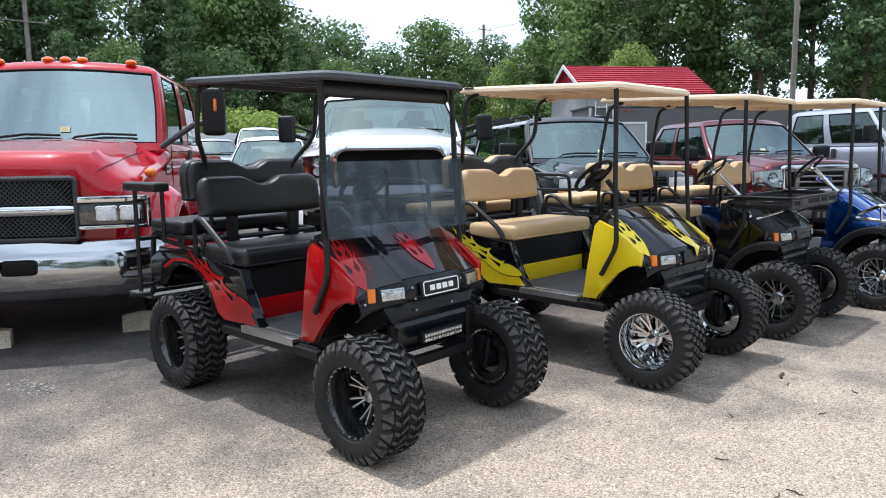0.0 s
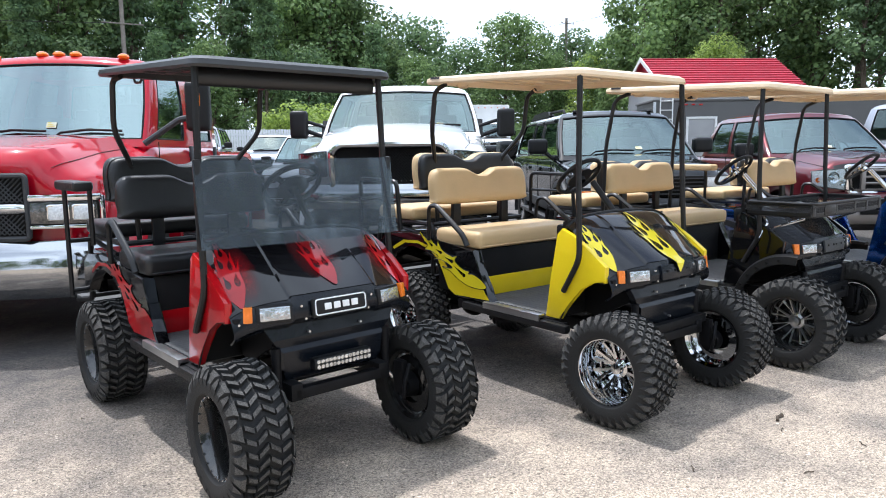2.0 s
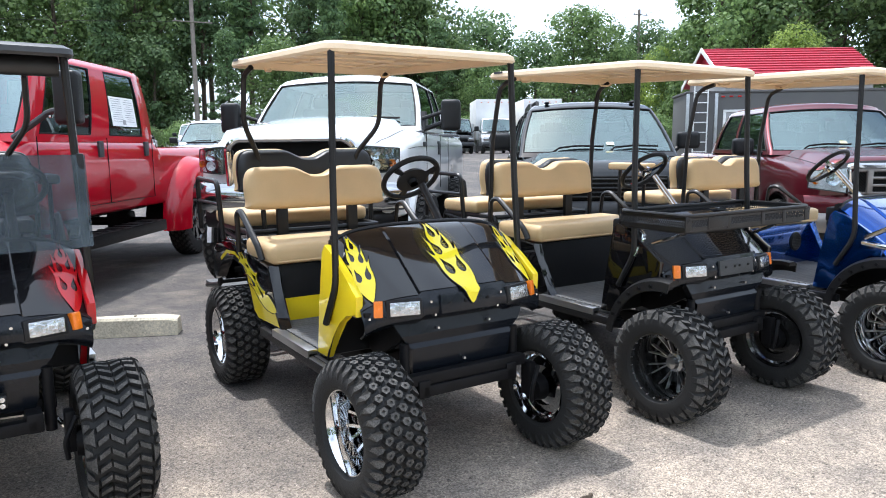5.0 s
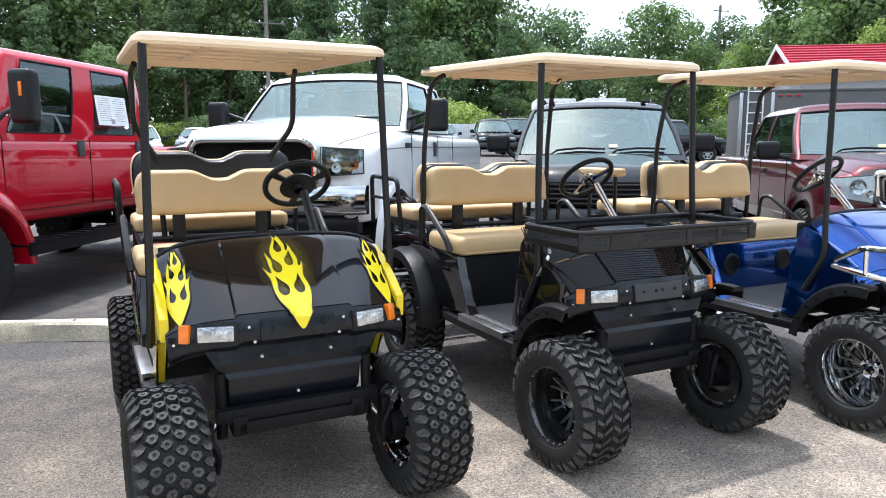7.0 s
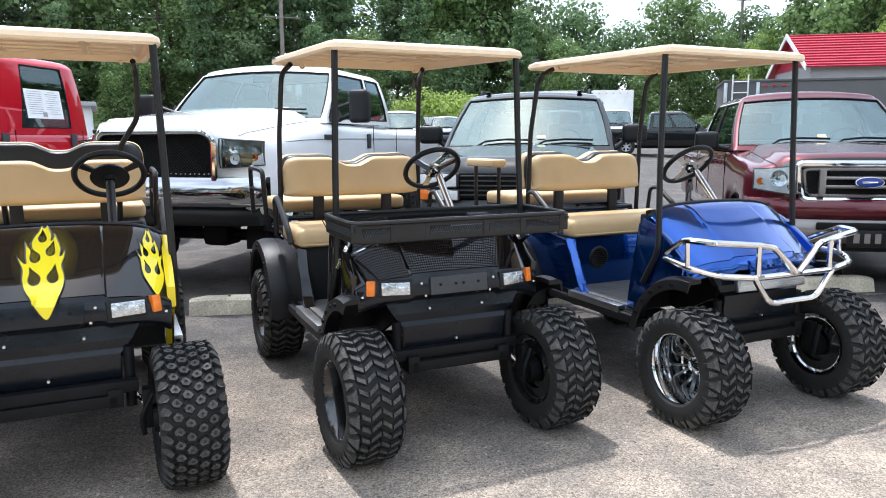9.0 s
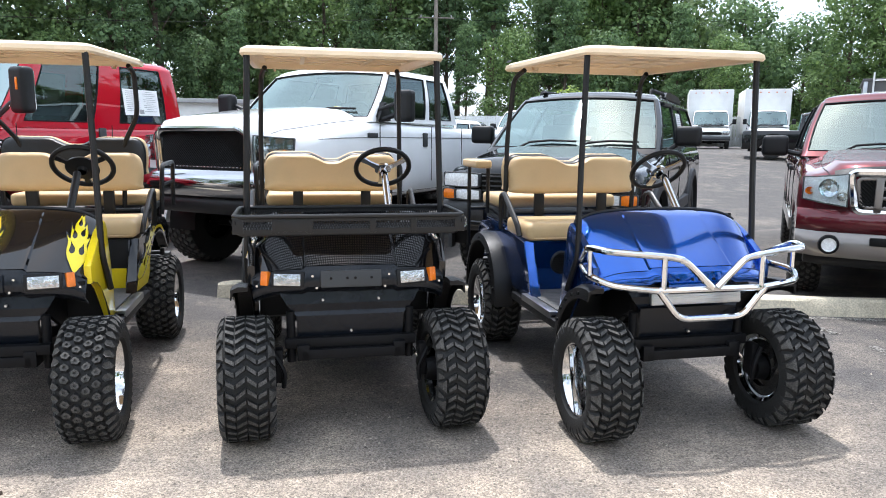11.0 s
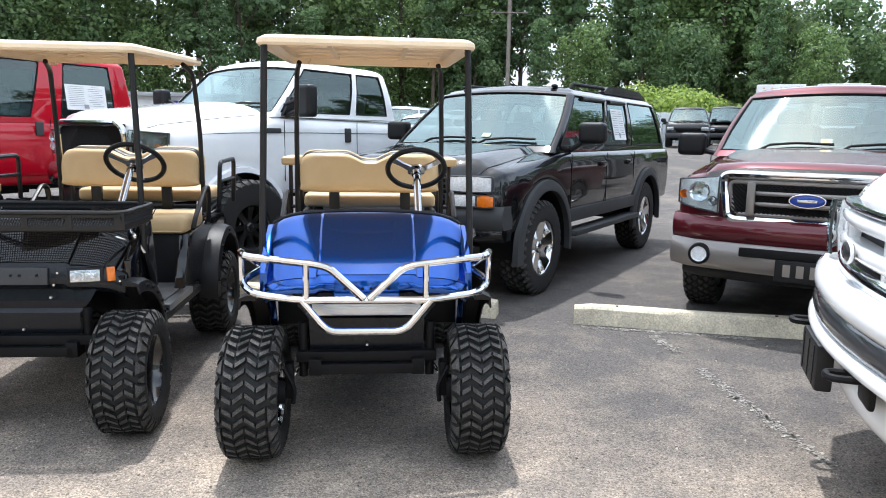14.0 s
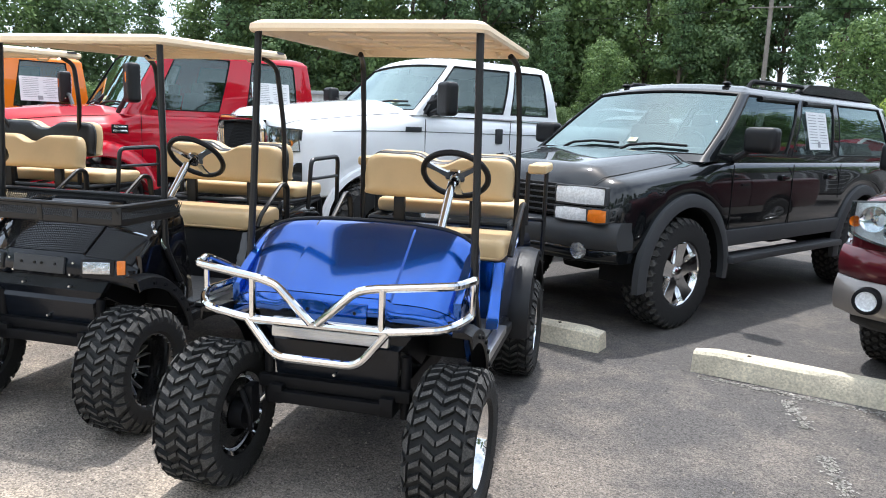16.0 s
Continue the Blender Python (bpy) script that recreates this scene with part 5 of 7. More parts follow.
    for sy in v["seats"]:
        for s in (-1, 1):
            bm = B()
            box(bm, (s * W * 0.42, sy, zB + 0.13), (W * 0.50, 0.14, 0.30), 0.05, pose(0, 0, 0, -12))
            box(bm, (s * W * 0.42, sy + 0.06, zB + 0.34), (W * 0.26, 0.10, 0.16), 0.04, pose(0, 0, 0, -8))
            part("seat", bm, M["seat_grey"], c)
    bm = B()
    tube(bm, [(W * 0.42 + 0.18 * math.cos(2 * math.pi * k / 20), yc + 0.52 + 0.06 * math.sin(2 * math.pi * k / 20), zB + 0.06 + 0.15 * math.sin(2 * math.pi * k / 20)) for k in range(20)], 0.014, 6, True)
    part("steering_wheel", bm, M["interior"], c)
    for s in (-0.55, 0.15):
        bm = B()
        low = 0.03 + 0.8 * v.get("hood", 0.035)
        tube(bm, [F(u, low + dt) + Vector((0, -0.022, 0.006)) for u, dt in ((s - 0.02, -0.06), (s + 0.06, 0.02), (s + 0.30, 0.055), (s + 0.62, 0.04))], 0.012, 6)
        part("wiper", bm, M["frame"], c)
    bm = B()
    box(bm, (0, yc - 0.09, zB + 0.005), (wb * 1.40, 0.14, 0.03), 0.01)
    part("cowl_vent", bm, M["frame"], c)
    # seams, handles
    bm = B()
    for s in (-1, 1):
        for y, z0, z1 in v["seams"]:
            box(bm, (s * (W * 0.999), y, (z0 + z1) / 2), (0.008, 0.005, z1 - z0), 0.0)
        a0, a1 = min(y for y, _, _ in v["seams"]), max(y for y, _, _ in v["seams"])
        z0 = min(z for _, z, _ in v["seams"])
        box(bm, (s * (W * 0.999), (a0 + a1) / 2, z0), (0.008, a1 - a0, 0.005), 0.0)
    part("door_seams", bm, M["mesh_dark"], c)
    for s in (-1, 1):
        for y in v["handles"]:
            bm = B()
            hz = v["handle_z"]
            if v.get("upright"):
                box(bm, (s * (W + 0.002), y, hz), (0.03, 0.10, 0.17), 0.012)
            else:
                box(bm, (s * (W + 0.004), y, hz), (0.04, 0.19, 0.055), 0.016)
            part("door_handle", bm, M["grey_trim"] if v["paint"] != "suv_black" else M["suv_black"], c)
    # mirrors
    mw, mh, mx, mz = v["mirror"]
    for s in (-1, 1):
        bm = B()
        box(bm, (s * (W + mx), v["mirror_y"] - 0.02, mz), (mw, 0.15, mh), 0.055, None, 4)
        mi = part("wing_mirror", bm, M["black_plastic"], c)
        bm = B()
        tube(bm, rounded([(s * W * 0.95, v["mirror_y"] - 0.03, zB - 0.02), (s * (W + mx * 0.6), v["mirror_y"], mz - mh * 0.25), (s * (W + mx), v["mirror_y"], mz - mh * 0.2)], 0.04), 0.028, 8)
        if mh > 0.3 and mh < 0.4:
            tube(bm, rounded([(s * W * 0.93, v["mirror_y"] - 0.02, zB + 0.10), (s * (W + mx * 0.6), v["mirror_y"], mz + mh * 0.10), (s * (W + mx), v["mirror_y"], mz + mh * 0.1)], 0.04), 0.022, 8)
        part("mirror_arm", bm, M["grey_trim" if v.get("mirror_amber") else "black_plastic"], mi)
        bm = B()
        box(bm, (s * (W + mx), v["mirror_y"] + 0.052, mz), (mw * 0.82, 0.008, mh * 0.82), 0.003)
        part("mirror_glass", bm, M["chrome"], mi)
        if v.get("mirror_amber"):
            bm = B()
            box(bm, (s * (W + mx + 0.02), v["mirror_y"] - 0.096, mz + 0.06), (0.03, 0.012, 0.12), 0.004)
            part("mirror_reflector", bm, M["amber"], mi)
    # wheels
    cache = {}
    for y in (v["yf"], v["yr"]):
        for s in (-1, 1):
            road_wheel(c, pose(s * (W - v["tw"] / 2 - 0.02 + v.get("poke", 0)), y, v["R"], 0, 0, 0 if s > 0 else 180), v["R"], v["tw"], v["rim"], cache, v["spokes"], v["metal"])
    bm = B()
    for y in (v["yf"], v["yr"]):
        tube(bm, [(-W * 0.8, y, v["R"]), (W * 0.8, y, v["R"])], 0.06, 10)
        box(bm, (0, y, v["R"] + 0.02), (0.3, 0.3, 0.26), 0.06)
    for s in (-1, 1):
        box(bm, (s * 0.45, L * 0.5, zb - 0.02), (0.09, L * 0.92, 0.15), 0.01)
    part("underbody", bm, M["frame"], c)
    if v.get("liner", True):
        for y in (v["yf"], v["yr"]):
            for s in (-1, 1):
                bm = B()
                r = v["ra"]
                pts = [(y + (r - 0.004) * math.sin(radians(a)), v["R"] + (r - 0.004) * math.cos(radians(a))) for a in range(-95, 96, 10)]
                rings = [[Vector((s * W * 0.60, p[0], p[1])), Vector((s * W * 0.975, p[0], p[1]))] for p in pts]
                loft(bm, rings, False, False)
                part("wheel_liner", bm, M["mesh_dark"], c)
    return c


def bar(parent, name, material, y, z, w, h, d, bev=0.02, bow=0.06, n=12, label=""):
    """A bowed bar across the front: bumper, grille rail."""
    bm = B()
    rings = []
    for k in range(n + 1):
        u = 2 * k / n - 1
        yy = y + bow * u * u + bow * 0.8 * max(0, abs(u) - 0.85) / 0.15
        bulge = max(bev, min(d * 0.8, h * 0.22))
        o = [(bulge * abs(a) ** 2.4, a * h / 2) for a in (-1, -0.93, -0.8, -0.55, -0.25, 0.0, 0.25, 0.55, 0.8, 0.93, 1)] + [(d, h / 2), (d, -h / 2)]
        rings.append([Vector((u * w, yy + a, z + b)) for a, b in o])
    loft(bm, rings)
    return part(name, bm, M[material], parent, label)


def lamp(parent, name, x, y, z, w, h, material, rot=0.0, d=0.06, body="grey_trim", bowls=None):
    """A lamp unit: housing, polished bowls where the lens is clear, and the lens."""
    bm = B()
    box(bm, (0, d / 2 + 0.028, 0), (w, d, h), 0.012)
    tube(bm, rounded([(-w / 2, 0.012, -h / 2), (w / 2, 0.012, -h / 2), (w / 2, 0.012, h / 2), (-w / 2, 0.012, h / 2)], min(w, h) * 0.14, 4, True), 0.006, 6, True, 1.5)
    o = part(name, bm, M[body], parent)
    o.matrix_basis = pose(x, y - 0.05, z, 0, 0, rot)
    if material == "clear_lens":
        for bx, bz, r, m in (bowls or ((-w * 0.22, 0, h * 0.40, "chrome"), (w * 0.24, 0, h * 0.36, "chrome"))):
            bm = B()
            lathe(bm, [(-0.002, r), (0.002, r * 0.93), (0.018, r * 0.6), (0.024, r * 0.25), (0.010, r * 0.22), (0.006, 0.001)], 24, "y", (bx, 0, bz))
            part("reflector", bm, M[m], o)
    bm = B()
    grid(bm, lambda a, b: Vector(((a - 0.5) * w * 0.97, -0.004 + 0.012 * (2 * a - 1) ** 2 + 0.008 * (2 * b - 1) ** 2, (b - 0.5) * h * 0.95)), 8, 5)
    thicken(bm, 0.004)
    part("lens", bm, M[material], o).visible_shadow = False
    return o


def wire_grille(bm, x0, x1, z0, z1, y, step, r=0.004, diagonal=True):
    nx = int((x1 - x0) / step)
    for k in range(nx + 1):
        x = lerp(x0, x1, k / nx)
        if diagonal:
            for sg in (-1, 1):
                xe = x + sg * (z1 - z0)
                zz = z1
                if xe < x0:
                    zz, xe = z0 + (x - x0), x0
                if xe > x1:
                    zz, xe = z0 + (x1 - x), x1
                if zz - z0 > 0.01:
                    cyl(bm, (x, y, z0), (xe, y, zz), r, 4, caps=False)
        else:
            cyl(bm, (x, y, z0), (x, y, z1), r, 4, caps=False)
    if not diagonal:
        nz = int((z1 - z0) / step)
        for k in range(nz + 1):
            z = lerp(z0, z1, k / nz)
            cyl(bm, (x0, y, z), (x1, y, z), r, 4, caps=False)


def paper(parent, s, x, y, z, w, h, lean):
    """A printed sheet behind a side window that leans in by lean degrees."""
    k = math.tan(radians(lean))
    bm = B()
    box(bm, (0, 0, 0), (0.004, w, h))
    p = part("price_sheet", bm, M["paper"], parent, "white price sheet with small print")
    p.matrix_basis = pose(s * x, y, z, 0, -s * lean)
    bm = B()
    for i in range(11):
        zz = h * (0.42 - 0.075 * i)
        for yy, ww in ((-w * 0.24, w * 0.38), (w * 0.24, w * (0.36 if i % 3 else 0.2))):
            box(bm, (s * 0.003, yy, zz), (0.003, ww, h * 0.016))
    box(bm, (s * 0.003, -w * 0.02, -h * 0.36), (0.003, w * 0.12, h * 0.16))
    tagged(part("print", bm, M["ink"], p), kind="stuff")


def wrap_lamp(parent, s, x0, x1, y0, back, low, high, housing="bright_lamp", bowls=((0.44, 0.56, 0.078, "chrome"), (0.12, 0.30, 0.040, "chrome"), (0.86, 0.40, 0.034, "amber"))):
    """A headlight that wraps from the grille round the wing: bright housing, bowls, side marker, clear lens."""
    def skin(a, b, depth):
        t = lerp(x0, x1, a)
        return Vector((s * (t - depth * 0.3 * a), y0 + back * a ** 2.6 + depth - 0.012 * math.sin(math.pi * b), lerp(lerp(low[0], low[1], a), lerp(high[0], high[1], a), b)))
    bm = B()
    grid(bm, lambda a, b: skin(a, b, 0.045), 12, 4)
    thicken(bm, 0.02)
    h = part("headlight", bm, M[housing], parent)
    bm = B()
    edge = [skin(k / 10, 0, 0.012) for k in range(11)] + [skin(1, k / 4, 0.012) for k in range(1, 4)] + [skin(1 - k / 10, 1, 0.012) for k in range(11)] + [skin(0, 1 - k / 4, 0.012) for k in range(1, 4)]
    tube(bm, edge, 0.007, 6, True)
    part("lamp_seal", bm, M["grey_trim"], h)
    for a, b, r, m in bowls:
        q = skin(a, b, 0.022)
        bm = B()
        lathe(bm, [(-0.004, r), (0.002, r * 0.92), (0.016, r * 0.6), (0.020, r * 0.28), (0.006, r * 0.24), (0.002, 0.001)], 24, "y", q)
        part("reflector", bm, M[m], h)
    bm = B()
    grid(bm, lambda a, b: skin(a, b, 0.0), 14, 6)
    thicken(bm, 0.004)
    part("lens", bm, M["clear_lens"], h).visible_shadow = False
    return h


# white lifted pickup
WT = dict(W=1.04, L=5.9, zb=0.80, paint="white_paint", top=[(0, 1.46), (0.12, 1.53), (0.9, 1.62), (1.55, 1.68), (1.7, 1.66), (3.6, 1.63), (3.75, 1.62), (5.9, 1.62)], cowl=1.50, belt=1.69, roof=2.30, wtop=2.08, cab_end=3.62, rear_top=3.55, tumble=0.80,
          posts=[(1.50, 1.58), (2.72, 2.84), (3.45, 3.62)], sticker=0.45, hood=0.15, shoulder=0.03, seats=(2.5, 3.3), seams=[(1.60, 0.95, 1.62), (2.80, 0.95, 1.62), (3.66, 0.85, 1.62)], handles=(2.63,), handle_z=1.46, upright=True, mirror=(0.22, 0.35, 0.27, 1.83), mirror_y=1.70,
          R=0.50, yf=1.0, yr=4.35, ra=0.585, tw=0.38, rim=0.22, spokes=8, metal="black_rim", poke=0.19)
truck = vehicle("pickup_truck", pose(3.79, 6.15, 0, 0, 0, -32.4), WT, "white lifted pickup truck with black mesh grille and chrome trim", "pickup truck")
bm = B()
tube(bm, rounded([(-0.60, -0.02, 1.13), (-0.61, -0.035, 1.48), (-0.52, -0.05, 1.555), (0.52, -0.05, 1.555), (0.61, -0.035, 1.48), (0.60, -0.02, 1.13)], 0.10, 6), 0.042, 10, flat=0.8)
part("grille_surround", bm, M["chrome"], truck)
bm = B()
wire_grille(bm, -0.56, 0.56, 1.15, 1.53, -0.022, 0.03, 0.004)
box(bm, (0, -0.002, 1.34), (1.14, 0.02, 0.41))
g = part("grille_mesh", bm, M["mesh_dark"], truck)
bm = B()
for k in range(24):
    for z in (1.18, 1.525):
        x = lerp(-0.55, 0.55, k / 23)
        bmesh.ops.create_icosphere(bm, subdivisions=1, radius=0.010, matrix=pose(x, -0.028, z))
part("rivets", bm, M["steel"], g)
for s in (-1, 1):
    wrap_lamp(truck, s, 0.665, 0.995, -0.035, 0.20, (1.235, 1.255), (1.490, 1.465), "smoked_lamp", ((0.42, 0.68, 0.052, "chrome"), (0.42, 0.28, 0.046, "bright_lamp"), (0.84, 0.35, 0.034, "amber")))
bar(truck, "bumper", "bumper_chrome", -0.12, 1.02, 1.035, 0.26, 0.12, 0.05, 0.10, label="chrome front bumper")
bar(truck, "air_dam", "black_plastic", -0.03, 0.80, 0.94, 0.18, 0.14, 0.03, 0.08)
for s in (-1, 1):
    bm = B()
    box(bm, (s * 1.042, 1.45, 1.505), (0.012, 0.20, 0.055), 0.006)
    part("fender_badge", bm, M["grey_trim"], truck)
    bm = B()
    prism(bm, [(1.60, 1.67), (1.86, 1.67), (1.86, 1.74), (1.78, 1.88), (1.73, 1.88)], "x", s * 0.935, s * 1.02, 0.012)
    part("mirror_base", bm, M["black_plastic"], truck)
    bm = B()
    tube(bm, [(s * 0.96, 0.16, 1.42), (s * 1.015, 0.45, 1.455), (s * 1.033, 0.9, 1.475), (s * 1.036, 1.6, 1.485), (s * 1.038, 3.6, 1.485), (s * 1.038, 5.7, 1.485)], 0.004, 5)
    part("pinstripe", bm, M["grey_trim"], truck)
    bm = B()
    n = 18
    rings = []
    for k in range(n + 1):
        a = radians(lerp(-88, 88, k / n))
        p = Vector((s * 1.02, 1.0 + 0.60 * math.sin(a), 0.50 + 0.60 * math.cos(a)))
        nn = Vector((0, math.sin(a), math.cos(a)))
        rings.append([p - nn * 0.03, p + nn * 0.03, p + nn * 0.02 + Vector((0.05 * s, 0, 0)), p - nn * 0.03 + Vector((0.055 * s, 0, 0))])
    loft(bm, rings)
    part("wheel_lip", bm, M["white_paint"], truck)

# black estate
SV = dict(W=1.0, L=5.55, zb=0.64, paint="suv_black", top=[(0, 1.14), (0.2, 1.22), (1.3, 1.35), (1.5, 1.37), (5.55, 1.37)], cowl=1.28, belt=1.375, roof=2.01, wtop=2.08, cab_end=5.45, rear_top=5.25, tumble=0.78,
          posts=[(1.28, 1.40), (2.62, 2.74), (3.62, 3.78), (5.20, 5.45)], sticker=0.12, hood=0.085, shoulder=0.02, seats=(2.5, 3.4), seams=[(1.62, 0.72, 1.32), (2.70, 0.72, 1.32), (3.74, 0.98, 1.32)], handles=(2.55, 3.52), handle_z=1.20, mirror=(0.27, 0.21, 0.17, 1.53), mirror_y=1.72,
          R=0.45, yf=1.0, yr=4.40, ra=0.565, tw=0.30, rim=0.25, spokes=5, metal="chrome", clad="grey_trim", poke=0.02)
suv = vehicle("estate_car", pose(6.95, 5.36, 0, 0, 0, -29), SV, "black full-size sport utility with grey fender flares and chrome wheels", "suv")
bar(suv, "bumper", "grey_trim", -0.06, 0.80, 0.98, 0.20, 0.2, 0.04, 0.10)
bar(suv, "lower_bumper", "suv_black", -0.02, 0.665, 0.96, 0.14, 0.2, 0.04, 0.10)
bm = B()
box(bm, (0, 0.02, 1.04), (1.05, 0.05, 0.24), 0.01)
gr = part("grille", bm, M["mesh_dark"], suv)
bm = B()
for k in range(5):
    box(bm, (0, -0.015, 0.95 + 0.045 * k), (1.02, 0.02, 0.014), 0.004)
part("slats", bm, M["grey_trim"], gr)
for s in (-1, 1):
    lamp(suv, "headlight", s * 0.73, 0.03, 1.09, 0.40, 0.13, "bright_lamp", 12 * s)
    lamp(suv, "side_lamp", s * 0.66, 0.03, 0.95, 0.28, 0.10, "bright_lamp", 12 * s)
    lamp(suv, "turn_signal", s * 0.87, 0.06, 0.95, 0.15, 0.10, "amber", 18 * s)
    bm = B()
    lathe(bm, [(-0.04, 0.001), (-0.04, 0.05), (-0.045, 0.062), (-0.02, 0.066)], 20, "y", (s * 0.72, 0.05, 0.685))
    part("fog_lamp", bm, M["lamp_glass"], suv)
    for yc in (1.0, 4.40):
        bm = B()
        rings = []
        for k in range(21):
            a = radians(lerp(-98, 98, k / 20))
            p = Vector((s * 0.975, yc + 0.565 * math.sin(a), 0.45 + 0.565 * math.cos(a)))
            nn = Vector((0, math.sin(a), math.cos(a)))
            rings.append([p - nn * 0.015, p + nn * 0.085, p + nn * 0.075 + Vector((0.045 * s, 0, 0)), p + nn * 0.01 + Vector((0.062 * s, 0, 0)), p - nn * 0.02 + Vector((0.058 * s, 0, 0))])
        loft(bm, rings)
        part("fender_flare", bm, M["grey_trim"], suv)
    bm = B()
    box(bm, (s * 0.98, 2.72, 0.52), (0.20, 2.2, 0.06), 0.02)
    part("running_board", bm, M["grey_trim"], suv)
    bm = B()
    tube(bm, rounded([(s * 0.66, 2.35, 2.00), (s * 0.66, 2.40, 2.06), (s * 0.66, 3.4, 2.075), (s * 0.66, 3.5, 2.03)], 0.05), 0.022, 8)
    part("roof_rail", bm, M["frame"], suv)
    bm = B()
    rings = [[Vector((s * 0.66 - 0.05, y, 2.01)), Vector((s * 0.66 + 0.05, y, 2.01)), Vector((s * 0.66 + 0.04, y, z)), Vector((s * 0.66 - 0.04, y, z))] for y, z in ((3.35, 2.03), (3.5, 2.10), (3.8, 2.115), (4.8, 2.105), (5.1, 2.03))]
    loft(bm, rings)
    part("roof_rack", bm, M["black_plastic"], suv)
    bm = B()
    bmesh.ops.create_uvsphere(bm, u_segments=10, v_segments=6, radius=0.035, matrix=pose(s * 0.55, 2.16, 2.03) @ Matrix.Diagonal((1, 1.6, 0.6, 1)))
    part("roof_marker", bm, M["frame"], suv)
    for a, b in ((1.62, 2.6), (2.76, 3.6)):
        bm = B()
        k0, k1 = (a - 1.28) / 4.17, (b - 1.28) / 4.17
        tube(bm, rounded([(s * 0.808, lerp(a, lerp(2.08, 5.25, k0), 0.9) + 0.05, 1.90), (s * 0.805, lerp(b, lerp(2.08, 5.25, k1), 0.9), 1.905)], 0.05), 0.022, 6)
        part("wind_deflector", bm, M["black_plastic"], suv)
paper(suv, 1, 0.898, 3.34, 1.64, 0.44, 0.37, 13.4)

# maroon pickup
FD = dict(W=0.99, L=5.7, zb=0.56, paint="maroon", top=[(0, 1.16), (0.15, 1.22), (0.8, 1.29), (1.35, 1.335), (1.5, 1.34), (3.75, 1.34), (3.85, 1.33), (5.7, 1.33)], cowl=1.36, belt=1.37, roof=1.98, wtop=2.05, cab_end=3.78, rear_top=3.55, tumble=0.76,
          posts=[(1.36, 1.46), (2.60, 2.74), (3.55, 3.78)], sticker=-0.05, hood=0.10, shoulder=0.02, seats=(2.45, 3.3), seams=[(1.52, 0.66, 1.34), (2.68, 0.66, 1.34), (3.72, 0.66, 1.34)], handles=(2.52, 3.55), handle_z=1.18, mirror=(0.26, 0.22, 0.20, 1.44), mirror_y=1.62,
          R=0.40, yf=0.98, yr=4.55, ra=0.47, tw=0.28, rim=0.23, spokes=6, metal="alu", clad="pewter", poke=0.02)
ford = vehicle("pickup_truck", pose(10.06, 4.35, 0, 0, 0, -29), FD, "maroon pickup truck with pewter lower trim and chrome grille frame", "pickup truck")
bm = B()
o = rounded([(-0.545, -0.035, 0.885), (0.545, -0.035, 0.885), (0.605, -0.05, 1.23), (-0.605, -0.05, 1.23)], 0.07, 5, True)
tube(bm, [q + Vector((0, 0.06 * (q.x / 0.6) ** 2, 0)) for q in o], 0.036, 8, True)
gf = part("grille_frame", bm, M["chrome"], ford, "chrome grille frame")
bm = B()
o = rounded([(-0.505, -0.04, 0.935), (0.505, -0.04, 0.935), (0.545, -0.05, 1.178), (-0.545, -0.05, 1.178)], 0.05, 5, True)
tube(bm, [q + Vector((0, 0.06 * (q.x / 0.6) ** 2, 0)) for q in o], 0.018, 8, True)
part("inner_frame", bm, M["pewter"], gf)
for s in (-1, 1):
    bm = B()
    box(bm, (s * 0.385, -0.03, 1.057), (0.06, 0.05, 0.25), 0.012)
    part("grille_bar", bm, M["pewter"], ford)
for z in (1.018, 1.098):
    bar(ford, "grille_bar", "pewter", -0.055, z, 0.37, 0.032, 0.05, 0.010, 0.02)
bm = B()
box(bm, (0, 0.0, 1.06), (1.08, 0.02, 0.27))
wire_grille(bm, -0.52, 0.52, 0.93, 1.19, -0.016, 0.030, 0.006)
part("grille_mesh", bm, M["mesh_dark"], ford)
bm = B()
bmesh.ops.create_uvsphere(bm, u_segments=24, v_segments=10, radius=1, matrix=pose(0, -0.075, 1.062) @ Matrix.Diagonal((0.125, 0.02, 0.052, 1)))
em = part("emblem", bm, M["badge_blue"], ford, "blue oval emblem with a bright rim")
bm = B()
tube(bm, [(0.118 * math.cos(t), -0.088, 1.062 + 0.047 * math.sin(t)) for t in (2 * math.pi * k / 30 for k in range(30))], 0.005, 6, True)
box(bm, (0, -0.095, 1.062), (0.13, 0.006, 0.022), 0.004)
part("emblem_rim", bm, M["chrome"], em)
for s in (-1, 1):
    wrap_lamp(ford, s, 0.615, 0.955, -0.052, 0.20, (0.935, 0.985), (1.215, 1.175))
    bm = B()
    lathe(bm, [(-0.02, 0.001), (-0.02, 0.050), (-0.03, 0.058), (-0.025, 0.075), (0.02, 0.078)], 24, "y", (s * 0.725, -0.045, 0.605))
    fog = part("fog_lamp", bm, M["bright_lamp"], ford)
    bm = B()
    lathe(bm, [(-0.028, 0.058), (-0.036, 0.066), (-0.030, 0.080), (0.01, 0.086)], 24, "y", (s * 0.725, -0.045, 0.605))
    part("fog_lamp_ring", bm, M["frame"], fog)
bar(ford, "upper_bumper", "maroon", -0.08, 0.80, 0.985, 0.20, 0.25, 0.05, 0.12)
bar(ford, "bumper", "pewter", -0.11, 0.600, 0.985, 0.22, 0.25, 0.05, 0.12)
bar(ford, "air_dam", "black_plastic", 0.02, 0.46, 0.90, 0.12, 0.2, 0.03, 0.10)
bm = B()
box(bm, (0, -0.10, 0.655), (0.86, 0.03, 0.07), 0.012)
part("bumper_slot", bm, M["mesh_dark"], ford)
bm = B()
